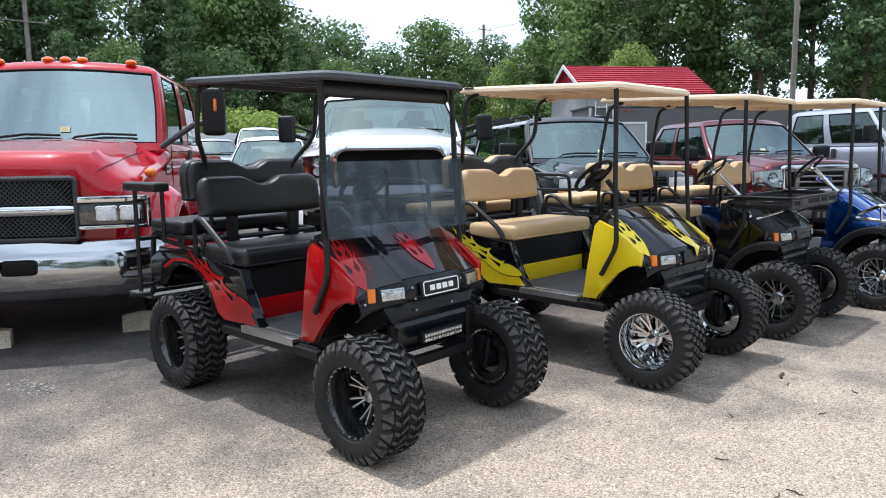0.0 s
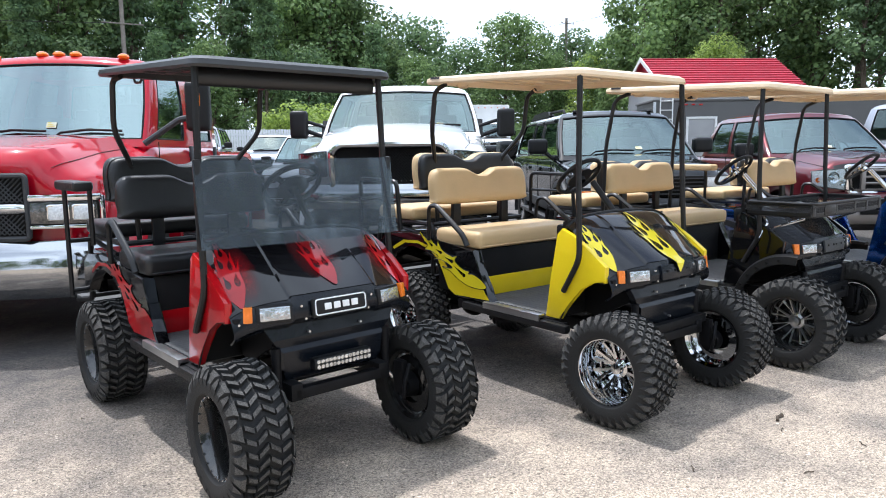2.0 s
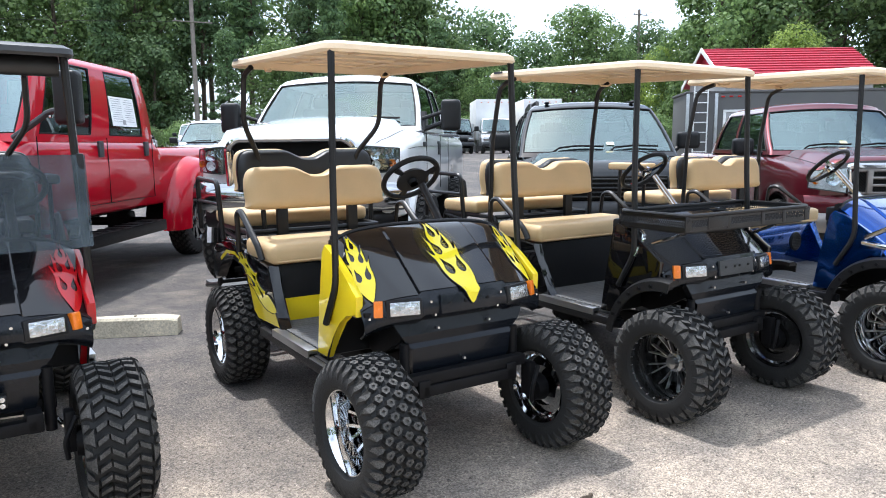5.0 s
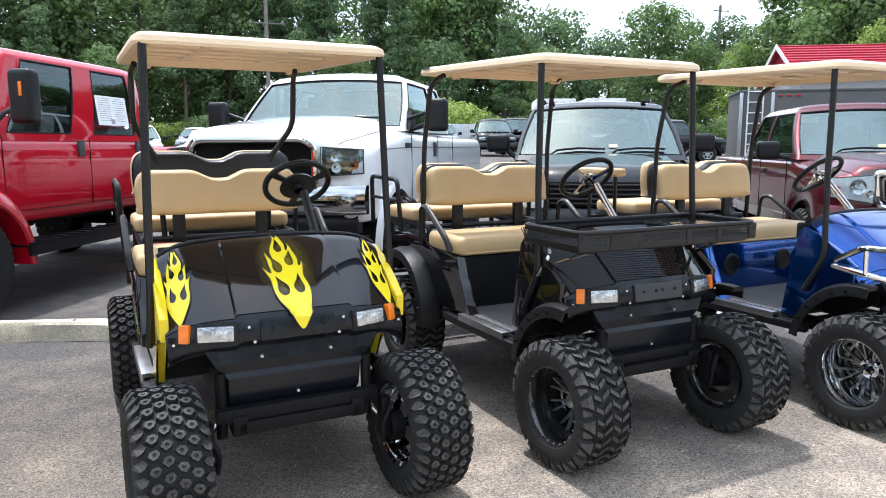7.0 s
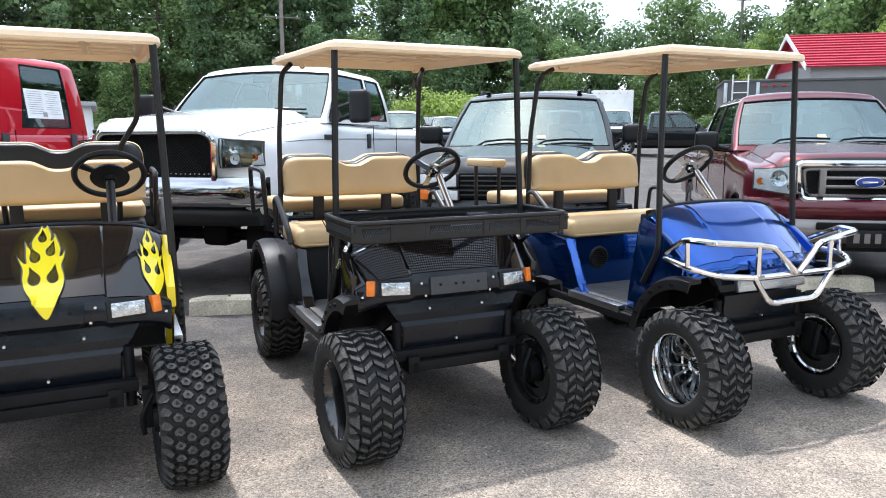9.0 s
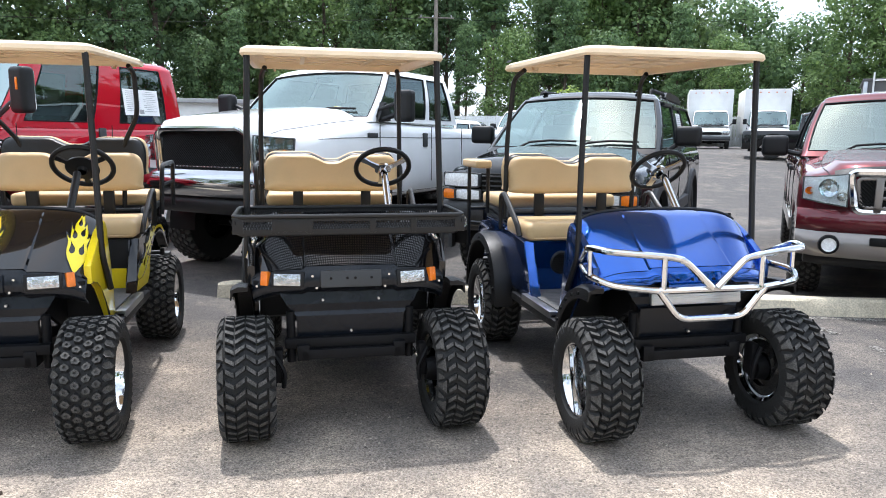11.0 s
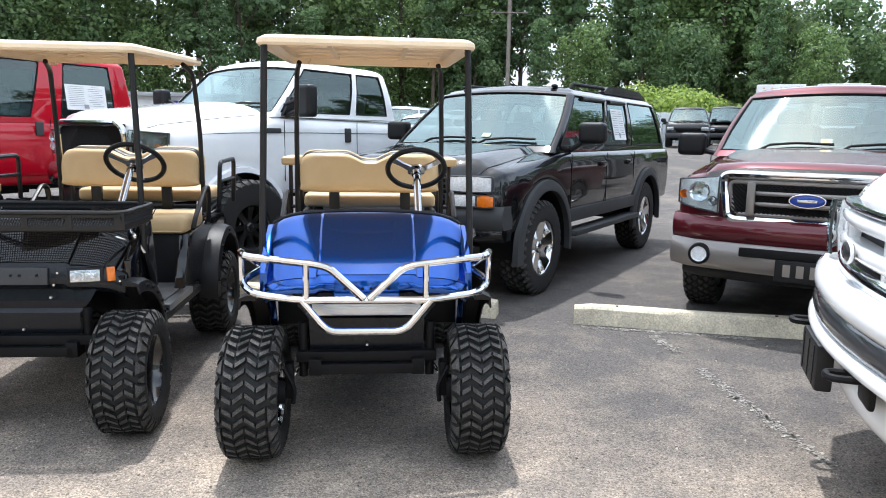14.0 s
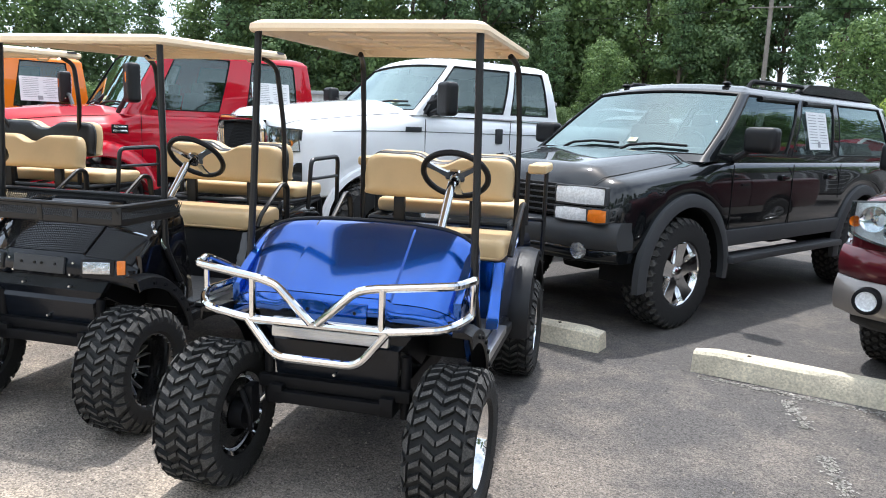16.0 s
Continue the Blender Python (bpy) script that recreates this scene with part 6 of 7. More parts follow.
box(bm, (0.0, -0.125, 0.545), (0.34, 0.025, 0.16), 0.01)
pf = part("plate_frame", bm, M["black_plastic"], ford)
for k in range(3):
    bm = B()
    box(bm, (-0.09 + 0.09 * k, -0.139, 0.55), (0.05, 0.006, 0.09))
    part("slot", bm, M["pewter"], pf)
bm = B()
grid(bm, lambda a, b: Vector(((2 * a - 1) * 0.72, -0.04 + 0.06 * (2 * a - 1) ** 4 + 0.06 * b, 1.228 + 0.06 * b - 0.05 * (2 * a - 1) ** 4)), 20, 4)
thicken(bm, 0.006)
part("bug_shield", bm, M["black_plastic"], ford)

# red medium-duty truck
RD = dict(W=1.02, L=6.6, zb=0.78, paint="red_paint", top=[(0, 1.42), (0.12, 1.47), (0.9, 1.56), (1.55, 1.60), (1.75, 1.58), (4.3, 1.58), (4.4, 1.50), (6.6, 1.50)], cowl=1.62, belt=1.60, roof=2.43, wtop=2.10, cab_end=4.32, rear_top=4.25, tumble=0.84,
          posts=[(1.62, 1.90), (2.82, 3.22), (4.02, 4.32)], sticker=0.05, hood=0.07, shoulder=0.14, seats=(2.7, 3.7), seams=[(1.78, 0.9, 1.60), (3.05, 0.9, 1.60), (4.15, 0.9, 1.60)], handles=(2.9, 3.98), handle_z=1.48, upright=True, mirror=(0.22, 0.46, 0.46, 1.92), mirror_y=1.55,
          R=0.47, yf=1.25, yr=5.3, ra=0.58, tw=0.28, rim=0.26, spokes=8, metal="black_rim", ws="bright_windshield", mirror_amber=True, poke=0.12, nose_in=0.10)
red = vehicle("crew_cab_truck", pose(-0.06, 5.78, 0, 0, 0, -27), RD, "glossy red crew cab truck with chrome bumper and wide front fenders", "truck")
bm = B()
box(bm, (0, -0.004, 1.115), (1.26, 0.03, 0.46), 0.01)
part("grille_back", bm, M["mesh_dark"], red)
for z0, z1 in ((0.91, 1.055), (1.145, 1.32)):
    bm = B()
    wire_grille(bm, -0.60, 0.60, z0, z1, -0.035, 0.036, 0.0055)
    part("grille_mesh", bm, M["grey_trim"], red)
bm = B()
tube(bm, rounded([(-0.63, -0.035, 0.88), (0.63, -0.035, 0.88), (0.63, -0.035, 1.34), (-0.63, -0.035, 1.34)], 0.03, 3, True), 0.020, 8, True)
part("grille_frame", bm, M["grey_trim"], red)
bar(red, "grille_chrome", "chrome", -0.075, 1.10, 0.62, 0.075, 0.06, 0.02, 0.02)
for s in (-1, 1):
    lamp(red, "headlight", s * 0.865, 0.045, 1.065, 0.47, 0.17, "smoked_lamp", 12 * s, body="mesh_dark")
    for dx in (-0.03, 0.135):
        lamp(red, "lamp_cell", s * (0.865 + dx), 0.032 + 0.2 * dx, 1.065, 0.14, 0.105, "bright_lamp", 12 * s, body="chrome")
    for z, h, nm in ((1.175, 0.05, "lamp_brow"), (0.962, 0.03, "lamp_sill")):
        bm = B()
        box(bm, (0, 0, 0), (0.50, 0.05, h), 0.012)
        o = part(nm, bm, M["chrome"], red)
        o.matrix_basis = pose(s * 0.87, 0.025, z, 0, 0, 12 * s)
    bm = B()
    box(bm, (0, 0, 0), (0.035, 0.06, 0.24), 0.012)
    o = part("lamp_side", bm, M["chrome"], red)
    o.matrix_basis = pose(s * 1.115, 0.085, 1.068, 0, 0, 20 * s)
    bm = B()
    box(bm, (s * 1.33, 1.50, 1.76), (0.02, 0.02, 0.02), 0.004)
    part("mirror_bolt", bm, M["steel"], red)
    bm = B()
    box(bm, (s * 1.018, 1.52, 1.37), (0.012, 0.20, 0.11), 0.004)
    bd = part("wing_badge", bm, M["mesh_dark"], red, "small dark badge with bright bars")
    for z, w in ((1.395, 0.15), (1.345, 0.17)):
        bm = B()
        box(bm, (s * 1.026, 1.52, z), (0.006, w, 0.026), 0.002)
        part("badge_bar", bm, M["chrome"], bd)
    # flared front fender
    bm = B()
    rings = []
    for k in range(25):
        a = radians(lerp(-100, 95, k / 24))
        p = Vector((s * 0.96, 1.25 + 0.58 * math.sin(a), 0.47 + 0.58 * math.cos(a)))
        nn = Vector((0, math.sin(a), math.cos(a)))
        rings.append([p - nn * 0.01, p + nn * 0.20, p + nn * 0.17 + Vector((0.13 * s, 0, 0)), p + nn * 0.08 + Vector((0.22 * s, 0, 0)), p + Vector((0.235 * s, 0, 0)), p - nn * 0.015 + Vector((0.22 * s, 0, 0))])
    loft(bm, rings)
    part("front_fender", bm, M["red_paint"], red)
    bm = B()
    bmesh.ops.create_uvsphere(bm, u_segments=14, v_segments=8, radius=0.05, matrix=pose(s * 1.04, 0.62, 1.36) @ Matrix.Diagonal((1, 1.2, 0.8, 1)))
    part("fender_lamp", bm, M["amber"], red)
    bm = B()
    box(bm, (s * 1.08, 2.9, 0.60), (0.26, 2.2, 0.05), 0.015)
    box(bm, (s * 1.19, 2.9, 0.56), (0.04, 2.2, 0.13), 0.015)
    for k in range(12):
        box(bm, (s * 1.08, 1.95 + 0.17 * k, 0.632), (0.20, 0.05, 0.012), 0.003)
    part("running_board", bm, M["black_plastic"], red)
    bm = B()
    rings = []
    for k in range(17):
        a = radians(lerp(-95, 95, k / 16))
        p = Vector((s * 0.98, 5.3 + 0.64 * math.sin(a), 0.50 + 0.64 * math.cos(a)))
        nn = Vector((0, math.sin(a), math.cos(a)))
        rings.append([p, p + nn * 0.24, p + nn * 0.23 + Vector((0.10 * s, 0, 0)), p + nn * 0.17 + Vector((0.22 * s, 0, 0)), p + nn * 0.06 + Vector((0.29 * s, 0, 0)), p + Vector((0.29 * s, 0, 0))])
    loft(bm, rings)
    part("rear_fender", bm, M["red_paint"], red)
bar(red, "bumper", "bumper_chrome", -0.16, 0.645, 1.20, 0.43, 0.2, 0.06, 0.16, label="deep chrome front bumper with a square opening")
for x in (-0.24, 0.24):
    bm = B()
    box(bm, (x, -0.158, 0.69), (0.24, 0.03, 0.115), 0.03)
    part("bumper_opening", bm, M["mesh_dark"], red)
for x in (-0.62, -0.16, 0.0, 0.16, 0.62):
    bm = B()
    bmesh.ops.create_uvsphere(bm, u_segments=12, v_segments=6, radius=0.055, matrix=pose(x, 2.13, 2.472 - 0.06 * x * x) @ Matrix.Diagonal((1, 1.3, 0.6, 1)))
    part("cab_lamp", bm, M["amber"], red)
paper(red, 1, 0.941, 3.62, 1.90, 0.58, 0.33, 6.9)
bm = B()
bmesh.ops.create_uvsphere(bm, u_segments=16, v_segments=8, radius=1, matrix=pose(0, 0.10, 1.48) @ Matrix.Diagonal((0.10, 0.02, 0.03, 1)))
part("emblem", bm, M["chrome"], red)

# silver crew cab, seen past the maroon pickup
SL = dict(WT, W=1.01, paint="silver_paint", posts=[(1.50, 1.60), (2.72, 2.90), (3.75, 3.98)], cab_end=3.98, rear_top=3.90, top=[(0, 1.36), (0.12, 1.44), (0.9, 1.50), (1.55, 1.55), (5.9, 1.55)], belt=1.57, roof=2.22, zb=0.72, seams=[(1.60, 0.85, 1.55), (2.80, 0.85, 1.55), (3.9, 0.85, 1.55)], handles=(2.63, 3.75), handle_z=1.40, mirror=(0.19, 0.30, 0.24, 1.75))
silver = vehicle("pickup_truck", pose(13.3, 2.75, 0, 0, 0, -20), SL, "silver crew cab pickup truck with dark windows", "pickup truck")
bar(silver, "bumper", "chrome", -0.12, 0.95, 1.00, 0.26, 0.12, 0.05, 0.10)
bar(silver, "grille", "chrome", -0.04, 1.22, 0.6, 0.22, 0.08, 0.03, 0.05)
for s in (-1, 1):
    lamp(silver, "headlight", s * 0.80, 0.03, 1.25, 0.34, 0.24, "lamp_glass", 14 * s)
    bm = B()
    box(bm, (s * 1.012, 2.4, 1.02), (0.015, 3.9, 0.07), 0.005)
    part("side_moulding", bm, M["chrome"], silver)

# white pickup across the lane
NW = dict(WT, W=1.01, zb=0.62, R=0.40, ra=0.50, tw=0.28, L=5.4, yr=4.0, top=[(0, 1.14), (0.10, 1.22), (0.9, 1.29), (1.55, 1.34), (5.4, 1.34)], belt=1.36, roof=2.02, seams=[(1.60, 0.75, 1.34), (2.80, 0.75, 1.34), (3.66, 0.7, 1.34)], handle_z=1.18, mirror=(0.19, 0.30, 0.24, 1.52), poke=0.0, metal="alu")
near = vehicle("pickup_truck", pose(9.26, 2.02, 0, 0, 0, -106), NW, "white pickup truck with bright grille bars and white bumper", "pickup truck")
bar(near, "bumper_top", "white_paint", -0.17, 0.865, 0.98, 0.11, 0.2, 0.03, 0.16)
bar(near, "bumper_band", "charcoal", -0.165, 0.760, 0.975, 0.11, 0.2, 0.02, 0.16, label="dark grey band in the bumper")
bar(near, "bumper_low", "white_paint", -0.18, 0.680, 0.98, 0.06, 0.2, 0.02, 0.16)
bar(near, "valance", "white_paint", -0.07, 0.52, 0.92, 0.27, 0.16, 0.04, 0.16)
bar(near, "lower_grille", "chrome", -0.075, 0.945, 0.70, 0.085, 0.08, 0.02, 0.08, label="bright lower grille strip")
for z, h in ((1.045, 0.070), (1.165, 0.060)):
    bar(near, "grille_bar", "white_paint", -0.075, z, 0.64, h, 0.09, 0.02, 0.07)
for x in (-0.60, -0.30, 0.30, 0.60):
    bm = B()
    box(bm, (x, -0.030 + 0.07 * (x / 0.64) ** 2, 1.085), (0.045, 0.05, 0.25), 0.012)
    part("grille_post", bm, M["white_paint"], near)
bar(near, "grille_surround", "chrome", -0.065, 1.222, 0.68, 0.035, 0.08, 0.01, 0.07)
bm = B()
box(bm, (0, 0.03, 1.08), (1.30, 0.03, 0.28))
part("grille_back", bm, M["mesh_dark"], near)
bm = B()
bmesh.ops.create_uvsphere(bm, u_segments=24, v_segments=10, radius=1, matrix=pose(0, -0.095, 1.05) @ Matrix.Diagonal((0.095, 0.02, 0.045, 1)))
em = part("emblem", bm, M["charcoal"], near, "dark oval emblem with a pale rim")
bm = B()
tube(bm, [(0.095 * math.cos(t), -0.100, 1.05 + 0.045 * math.sin(t)) for t in (2 * math.pi * k / 30 for k in range(30))], 0.008, 6, True)
part("emblem_rim", bm, M["white_paint"], em)
for s in (-1, 1):
    wrap_lamp(near, s, 0.66, 0.955, -0.045, 0.22, (0.945, 0.985), (1.215, 1.190))
    bm = B()
    tube(bm, rounded([(s * 0.47, -0.10, 0.645), (s * 0.47, -0.215, 0.645), (s * 0.39, -0.215, 0.645), (s * 0.39, -0.10, 0.645)], 0.04), 0.015, 8)
    part("tow_hook", bm, M["frame"], near)
    bm = B()
    box(bm, (s * 0.43, -0.075, 0.60), (0.17, 0.03, 0.11), 0.02)
    part("hook_pocket", bm, M["mesh_dark"], near)
bm = B()
box(bm, (-0.08, -0.155, 0.565), (0.36, 0.07, 0.20), 0.015)
pl = part("plate_bracket", bm, M["black_plastic"], near)
for x in (-0.12, 0.0, 0.12):
    bm = B()
    box(bm, (x - 0.08, -0.191, 0.565), (0.012, 0.006, 0.17), 0.002)
    part("bracket_rib", bm, M["black_plastic"], pl)

OR = dict(RD, paint="orange_paint", step=0.12)
orange = vehicle("crew_cab_truck", pose(-4.06, 5.35, 0, 0, 0, -27), OR, "orange crew cab truck with dark windows", "truck")
bar(orange, "bumper", "chrome", -0.16, 0.66, 1.15, 0.34, 0.2, 0.06, 0.16)
bar(orange, "grille", "chrome", -0.05, 1.02, 0.95, 0.22, 0.08, 0.02, 0.08)
paper(orange, 1, 0.941, 3.62, 1.90, 0.58, 0.38, 6.9)

# vehicles at the back of the lot
CAR = dict(W=0.90, L=4.6, zb=0.30, top=[(0, 0.72), (0.15, 0.80), (1.2, 0.92), (1.3, 0.95), (3.9, 0.97), (4.6, 0.95)], cowl=1.15, belt=0.95, roof=1.45, wtop=1.85, cab_end=4.1, rear_top=3.35, tumble=0.74, posts=[(1.15, 1.25), (2.3, 2.4), (3.3, 3.5), (3.9, 4.1)], seats=(2.2,),
           seams=[(1.35, 0.4, 0.93), (2.35, 0.4, 0.93), (3.35, 0.5, 0.93)], handles=(2.2, 3.2), handle_z=0.84, mirror=(0.20, 0.14, 0.12, 1.02), mirror_y=1.4, R=0.32, yf=0.85, yr=3.6, ra=0.38, tw=0.21, rim=0.2, spokes=6, metal="alu", step=0.12)
UTE = dict(CAR, W=0.95, L=4.9, zb=0.38, top=[(0, 0.90), (0.15, 1.0), (1.2, 1.10), (1.3, 1.12), (4.9, 1.12)], belt=1.12, roof=1.78, wtop=1.85, cab_end=4.8, rear_top=4.5, posts=[(1.15, 1.25), (2.3, 2.4), (3.3, 3.45), (4.6, 4.8)], handle_z=1.0, mirror=(0.22, 0.18, 0.14, 1.2), R=0.37, yr=3.85, ra=0.44)
PICK = dict(UTE, L=5.3, cab_end=3.3, rear_top=3.2, posts=[(1.15, 1.25), (2.2, 2.3), (3.15, 3.3)], seams=[(1.35, 0.5, 1.1), (2.25, 0.5, 1.1), (3.25, 0.5, 1.1)], handles=(2.1,), yr=4.2)
VAN = dict(CAR, W=0.98, L=5.6, zb=0.42, top=[(0, 0.95), (0.15, 1.02), (0.8, 1.12), (0.9, 1.2), (5.6, 1.25)], cowl=0.75, belt=1.24, roof=2.05, wtop=1.30, cab_end=5.5, rear_top=5.45, tumble=0.86, posts=[(0.75, 0.85), (1.9, 2.0), (3.4, 3.5), (5.3, 5.5)], seats=(1.7,), seams=[(0.95, 0.5, 1.2), (1.95, 0.5, 1.2)], handles=(1.8,), handle_z=1.1, mirror=(0.2, 0.28, 0.2, 1.45), mirror_y=0.95, R=0.37, yf=0.8, yr=4.3, ra=0.44)


def far_vehicle(spec, colour, x, y, rot, name, label):
    v = vehicle(name, pose(x, y, rise(y + 2.0), 0, 0, rot), dict(spec, paint=colour, liner=False), label, name.replace("_", " "))
    W = spec["W"]
    z = curve(spec["top"], 0.1)
    bar(v, "bumper", "grey_trim", -0.08, spec["zb"] + 0.14, W * 0.98, 0.22, 0.15, 0.04, 0.08)
    bar(v, "grille", "mesh_dark", -0.02, z - 0.17, W * 0.55, 0.16, 0.05, 0.02, 0.04)
    for s in (-1, 1):
        lamp(v, "headlight", s * W * 0.76, 0.03, z - 0.15, W * 0.34, 0.15, "lamp_glass", 12 * s)
    return v


far_vehicle(PICK, "white_paint", 5.6, 13.8, -32, "pickup_truck", "white compact pickup truck parked behind the front row")
far_vehicle(UTE, "silver_paint", 4.6, 20.5, -20, "estate_car", "grey sport utility parked further back")
far_vehicle(CAR, "silver_paint", 7.4, 21.5, -20, "sedan_car", "silver sedan parked further back")
far_vehicle(UTE, "white_paint", 10.2, 24.0, -20, "estate_car", "white sport utility parked further back")
far_vehicle(CAR, "white_paint", 1.5, 24.5, 5, "sedan_car", "white sedan in the back row")
far_vehicle(PICK, "suv_black", 24.8, 24.5, 60, "pickup_truck", "black pickup truck standing side-on across the lot")
far_vehicle(VAN, "suv_black", 20.6, 36.5, -20, "van", "dark van facing out at the back of the lot")
far_vehicle(CAR, "silver_paint", 3.2, 38.5, -10, "sedan_car", "pale sedan at the back of the lot")
far_vehicle(UTE, "white_paint", 6.6, 39.5, -5, "estate_car", "white estate car at the back of the lot")
far_vehicle(PICK, "suv_black", 17.0, 31.0, -17, "pickup_truck", "black pickup truck at the back of the lot")
far_vehicle(UTE, "silver_paint", 16.8, 38.0, -12, "estate_car", "silver estate car at the back of the lot")
for x, y in ((22.7, 35.4), (25.3, 34.2)):
    t = far_vehicle(VAN, "white_paint", x, y, -22, "box_truck", "white box truck parked at the back of the lot")
    bm = B()
    box(bm, (0, 3.9, 2.0), (2.3, 3.9, 2.4), 0.04)
    part("cargo_box", bm, M["white_plain"], t)
    for k in range(5):
        bm = B()
        box(bm, (-0.8 + 0.4 * k, 1.94, 3.02), (0.08, 0.03, 0.04), 0.01)
        part("marker_lamp", bm, M["amber"], t)


# ---- ground ----
def ground_material():
    m = bpy.data.materials.new("worn_asphalt")
    m.use_nodes = True
    n, l = m.node_tree.nodes, m.node_tree.links
    p = n["Principled BSDF"]
    tc = n.new("ShaderNodeTexCoord")

    def noise_tex(scale, detail=6, rough=0.6):
        t = n.new("ShaderNodeTexNoise")
        t.inputs["Scale"].default_value, t.inputs["Detail"].default_value, t.inputs["Roughness"].default_value = scale, detail, rough
        l.new(tc.outputs["Object"], t.inputs["Vector"])
        return t
    big, mid, grain = noise_tex(0.45, 5), noise_tex(2.2, 8, 0.65), noise_tex(140, 3)
    sep = n.new("ShaderNodeSeparateXYZ")
    l.new(tc.outputs["Object"], sep.inputs["Vector"])
    # sandy wash towards the lane, bare asphalt among the parked cars with their shade painted in
    lane = n.new("ShaderNodeMath")
    lane.operation = "MULTIPLY_ADD"
    lane.inputs[1].default_value, lane.inputs[2].default_value = -0.22, 0.90
    l.new(sep.outputs["Y"], lane.inputs[0])
    lanex = n.new("ShaderNodeMath")
    lanex.operation = "MULTIPLY_ADD"
    lanex.inputs[1].default_value = -0.050
    l.new(sep.outputs["X"], lanex.inputs[0])
    l.new(lane.outputs["Value"], lanex.inputs[2])
    ad = n.new("ShaderNodeMath")
    ad.operation = "ADD"
    cap = n.new("ShaderNodeMath")
    cap.operation = "MINIMUM"
    cap.inputs[1].default_value = 0.74
    l.new(lanex.outputs["Value"], cap.inputs[0])
    low = n.new("ShaderNodeMath")
    low.operation = "MAXIMUM"
    low.inputs[1].default_value = -0.36
    l.new(cap.outputs["Value"], low.inputs[0])
    l.new(low.outputs["Value"], ad.inputs[0])
    ma = n.new("ShaderNodeMath")
    ma.operation = "MULTIPLY_ADD"
    ma.inputs[1].default_value, ma.inputs[2].default_value = 1.35, -0.675
    l.new(mid.outputs["Fac"], ma.inputs[0])
    mb = n.new("ShaderNodeMath")
    mb.operation = "MULTIPLY_ADD"
    mb.inputs[1].default_value = 1.0
    l.new(big.outputs["Fac"], mb.inputs[0])
    l.new(ma.outputs["Value"], mb.inputs[2])
    l.new(mb.outputs["Value"], ad.inputs[1])
    ramp = n.new("ShaderNodeValToRGB")
    # darkest stop: asphalt colour, lowered further for the shade beside the cars
    ramp.color_ramp.elements[0].position, ramp.color_ramp.elements[0].color = 0.12, (0.088, 0.080, 0.075, 1)
    ramp.color_ramp.elements[1].position, ramp.color_ramp.elements[1].color = 1.10, (0.415, 0.338, 0.262, 1)
    e = ramp.color_ramp.elements.new(0.62)
    e.color = (0.216, 0.182, 0.151, 1)
    l.new(ad.outputs["Value"], ramp.inputs["Fac"])
    gr = n.new("ShaderNodeMapRange")
    gr.inputs["From Min"].default_value, gr.inputs["From Max"].default_value = 0.25, 0.75
    gr.inputs["To Min"].default_value, gr.inputs["To Max"].default_value = 0.6, 1.4
    l.new(grain.outputs["Fac"], gr.inputs["Value"])
    stone = n.new("ShaderNodeTexVoronoi")
    stone.inputs["Scale"].default_value = 130
    l.new(tc.outputs["Object"], stone.inputs["Vector"])
    sx = n.new("ShaderNodeSeparateXYZ")
    l.new(stone.outputs["Color"], sx.inputs["Vector"])
    sr = n.new("ShaderNodeMapRange")
    sr.inputs["To Min"].default_value, sr.inputs["To Max"].default_value = 0.52, 1.48
    l.new(sx.outputs["X"], sr.inputs["Value"])
    smul = n.new("ShaderNodeMath")
    smul.operation = "MULTIPLY"
    l.new(gr.outputs["Result"], smul.inputs[0])
    l.new(sr.outputs["Result"], smul.inputs[1])
    # single pebbles, dark and pale
    peb = n.new("ShaderNodeTexVoronoi")
    peb.inputs["Scale"].default_value = 42
    l.new(tc.outputs["Object"], peb.inputs["Vector"])
    px = n.new("ShaderNodeSeparateXYZ")
    l.new(peb.outputs["Color"], px.inputs["Vector"])
    pr = n.new("ShaderNodeValToRGB")
    pr.color_ramp.interpolation = "CONSTANT"
    pr.color_ramp.elements[0].color = (0.45, 0.45, 0.45, 1)
    pr.color_ramp.elements[1].position, pr.color_ramp.elements[1].color = 0.93, (1.55, 1.55, 1.55, 1)
    pe = pr.color_ramp.elements.new(0.07)
    pe.color = (1, 1, 1, 1)
    l.new(px.outputs["X"], pr.inputs["Fac"])
    near = n.new("ShaderNodeMath")
    near.operation = "LESS_THAN"
    near.inputs[1].default_value = 0.33
    l.new(peb.outputs["Distance"], near.inputs[0])
    pm = n.new("ShaderNodeMix")
    pm.inputs["A"].default_value = 1.0
    l.new(near.outputs["Value"], pm.inputs["Factor"])
    l.new(pr.outputs["Color"], pm.inputs["B"])
    pmul = n.new("ShaderNodeMath")
    pmul.operation = "MULTIPLY"
    l.new(smul.outputs["Value"], pmul.inputs[0])
    l.new(pm.outputs["Result"], pmul.inputs[1])
    vm = n.new("ShaderNodeVectorMath")
    vm.operation = "SCALE"
    l.new(ramp.outputs["Color"], vm.inputs[0])
    l.new(pmul.outputs["Value"], vm.inputs["Scale"])
    l.new(vm.outputs["Vector"], p.inputs["Base Color"])
    p.inputs["Roughness"].default_value = 0.9
    vor = n.new("ShaderNodeTexVoronoi")
    vor.inputs["Scale"].default_value = 90
    l.new(tc.outputs["Object"], vor.inputs["Vector"])
    b = n.new("ShaderNodeBump")
    b.inputs["Strength"].default_value, b.inputs["Distance"].default_value = 0.7, 0.006
    l.new(vor.outputs["Distance"], b.inputs["Height"])
    b2 = n.new("ShaderNodeBump")
    b2.inputs["Strength"].default_value, b2.inputs["Distance"].default_value = 0.4, 0.02
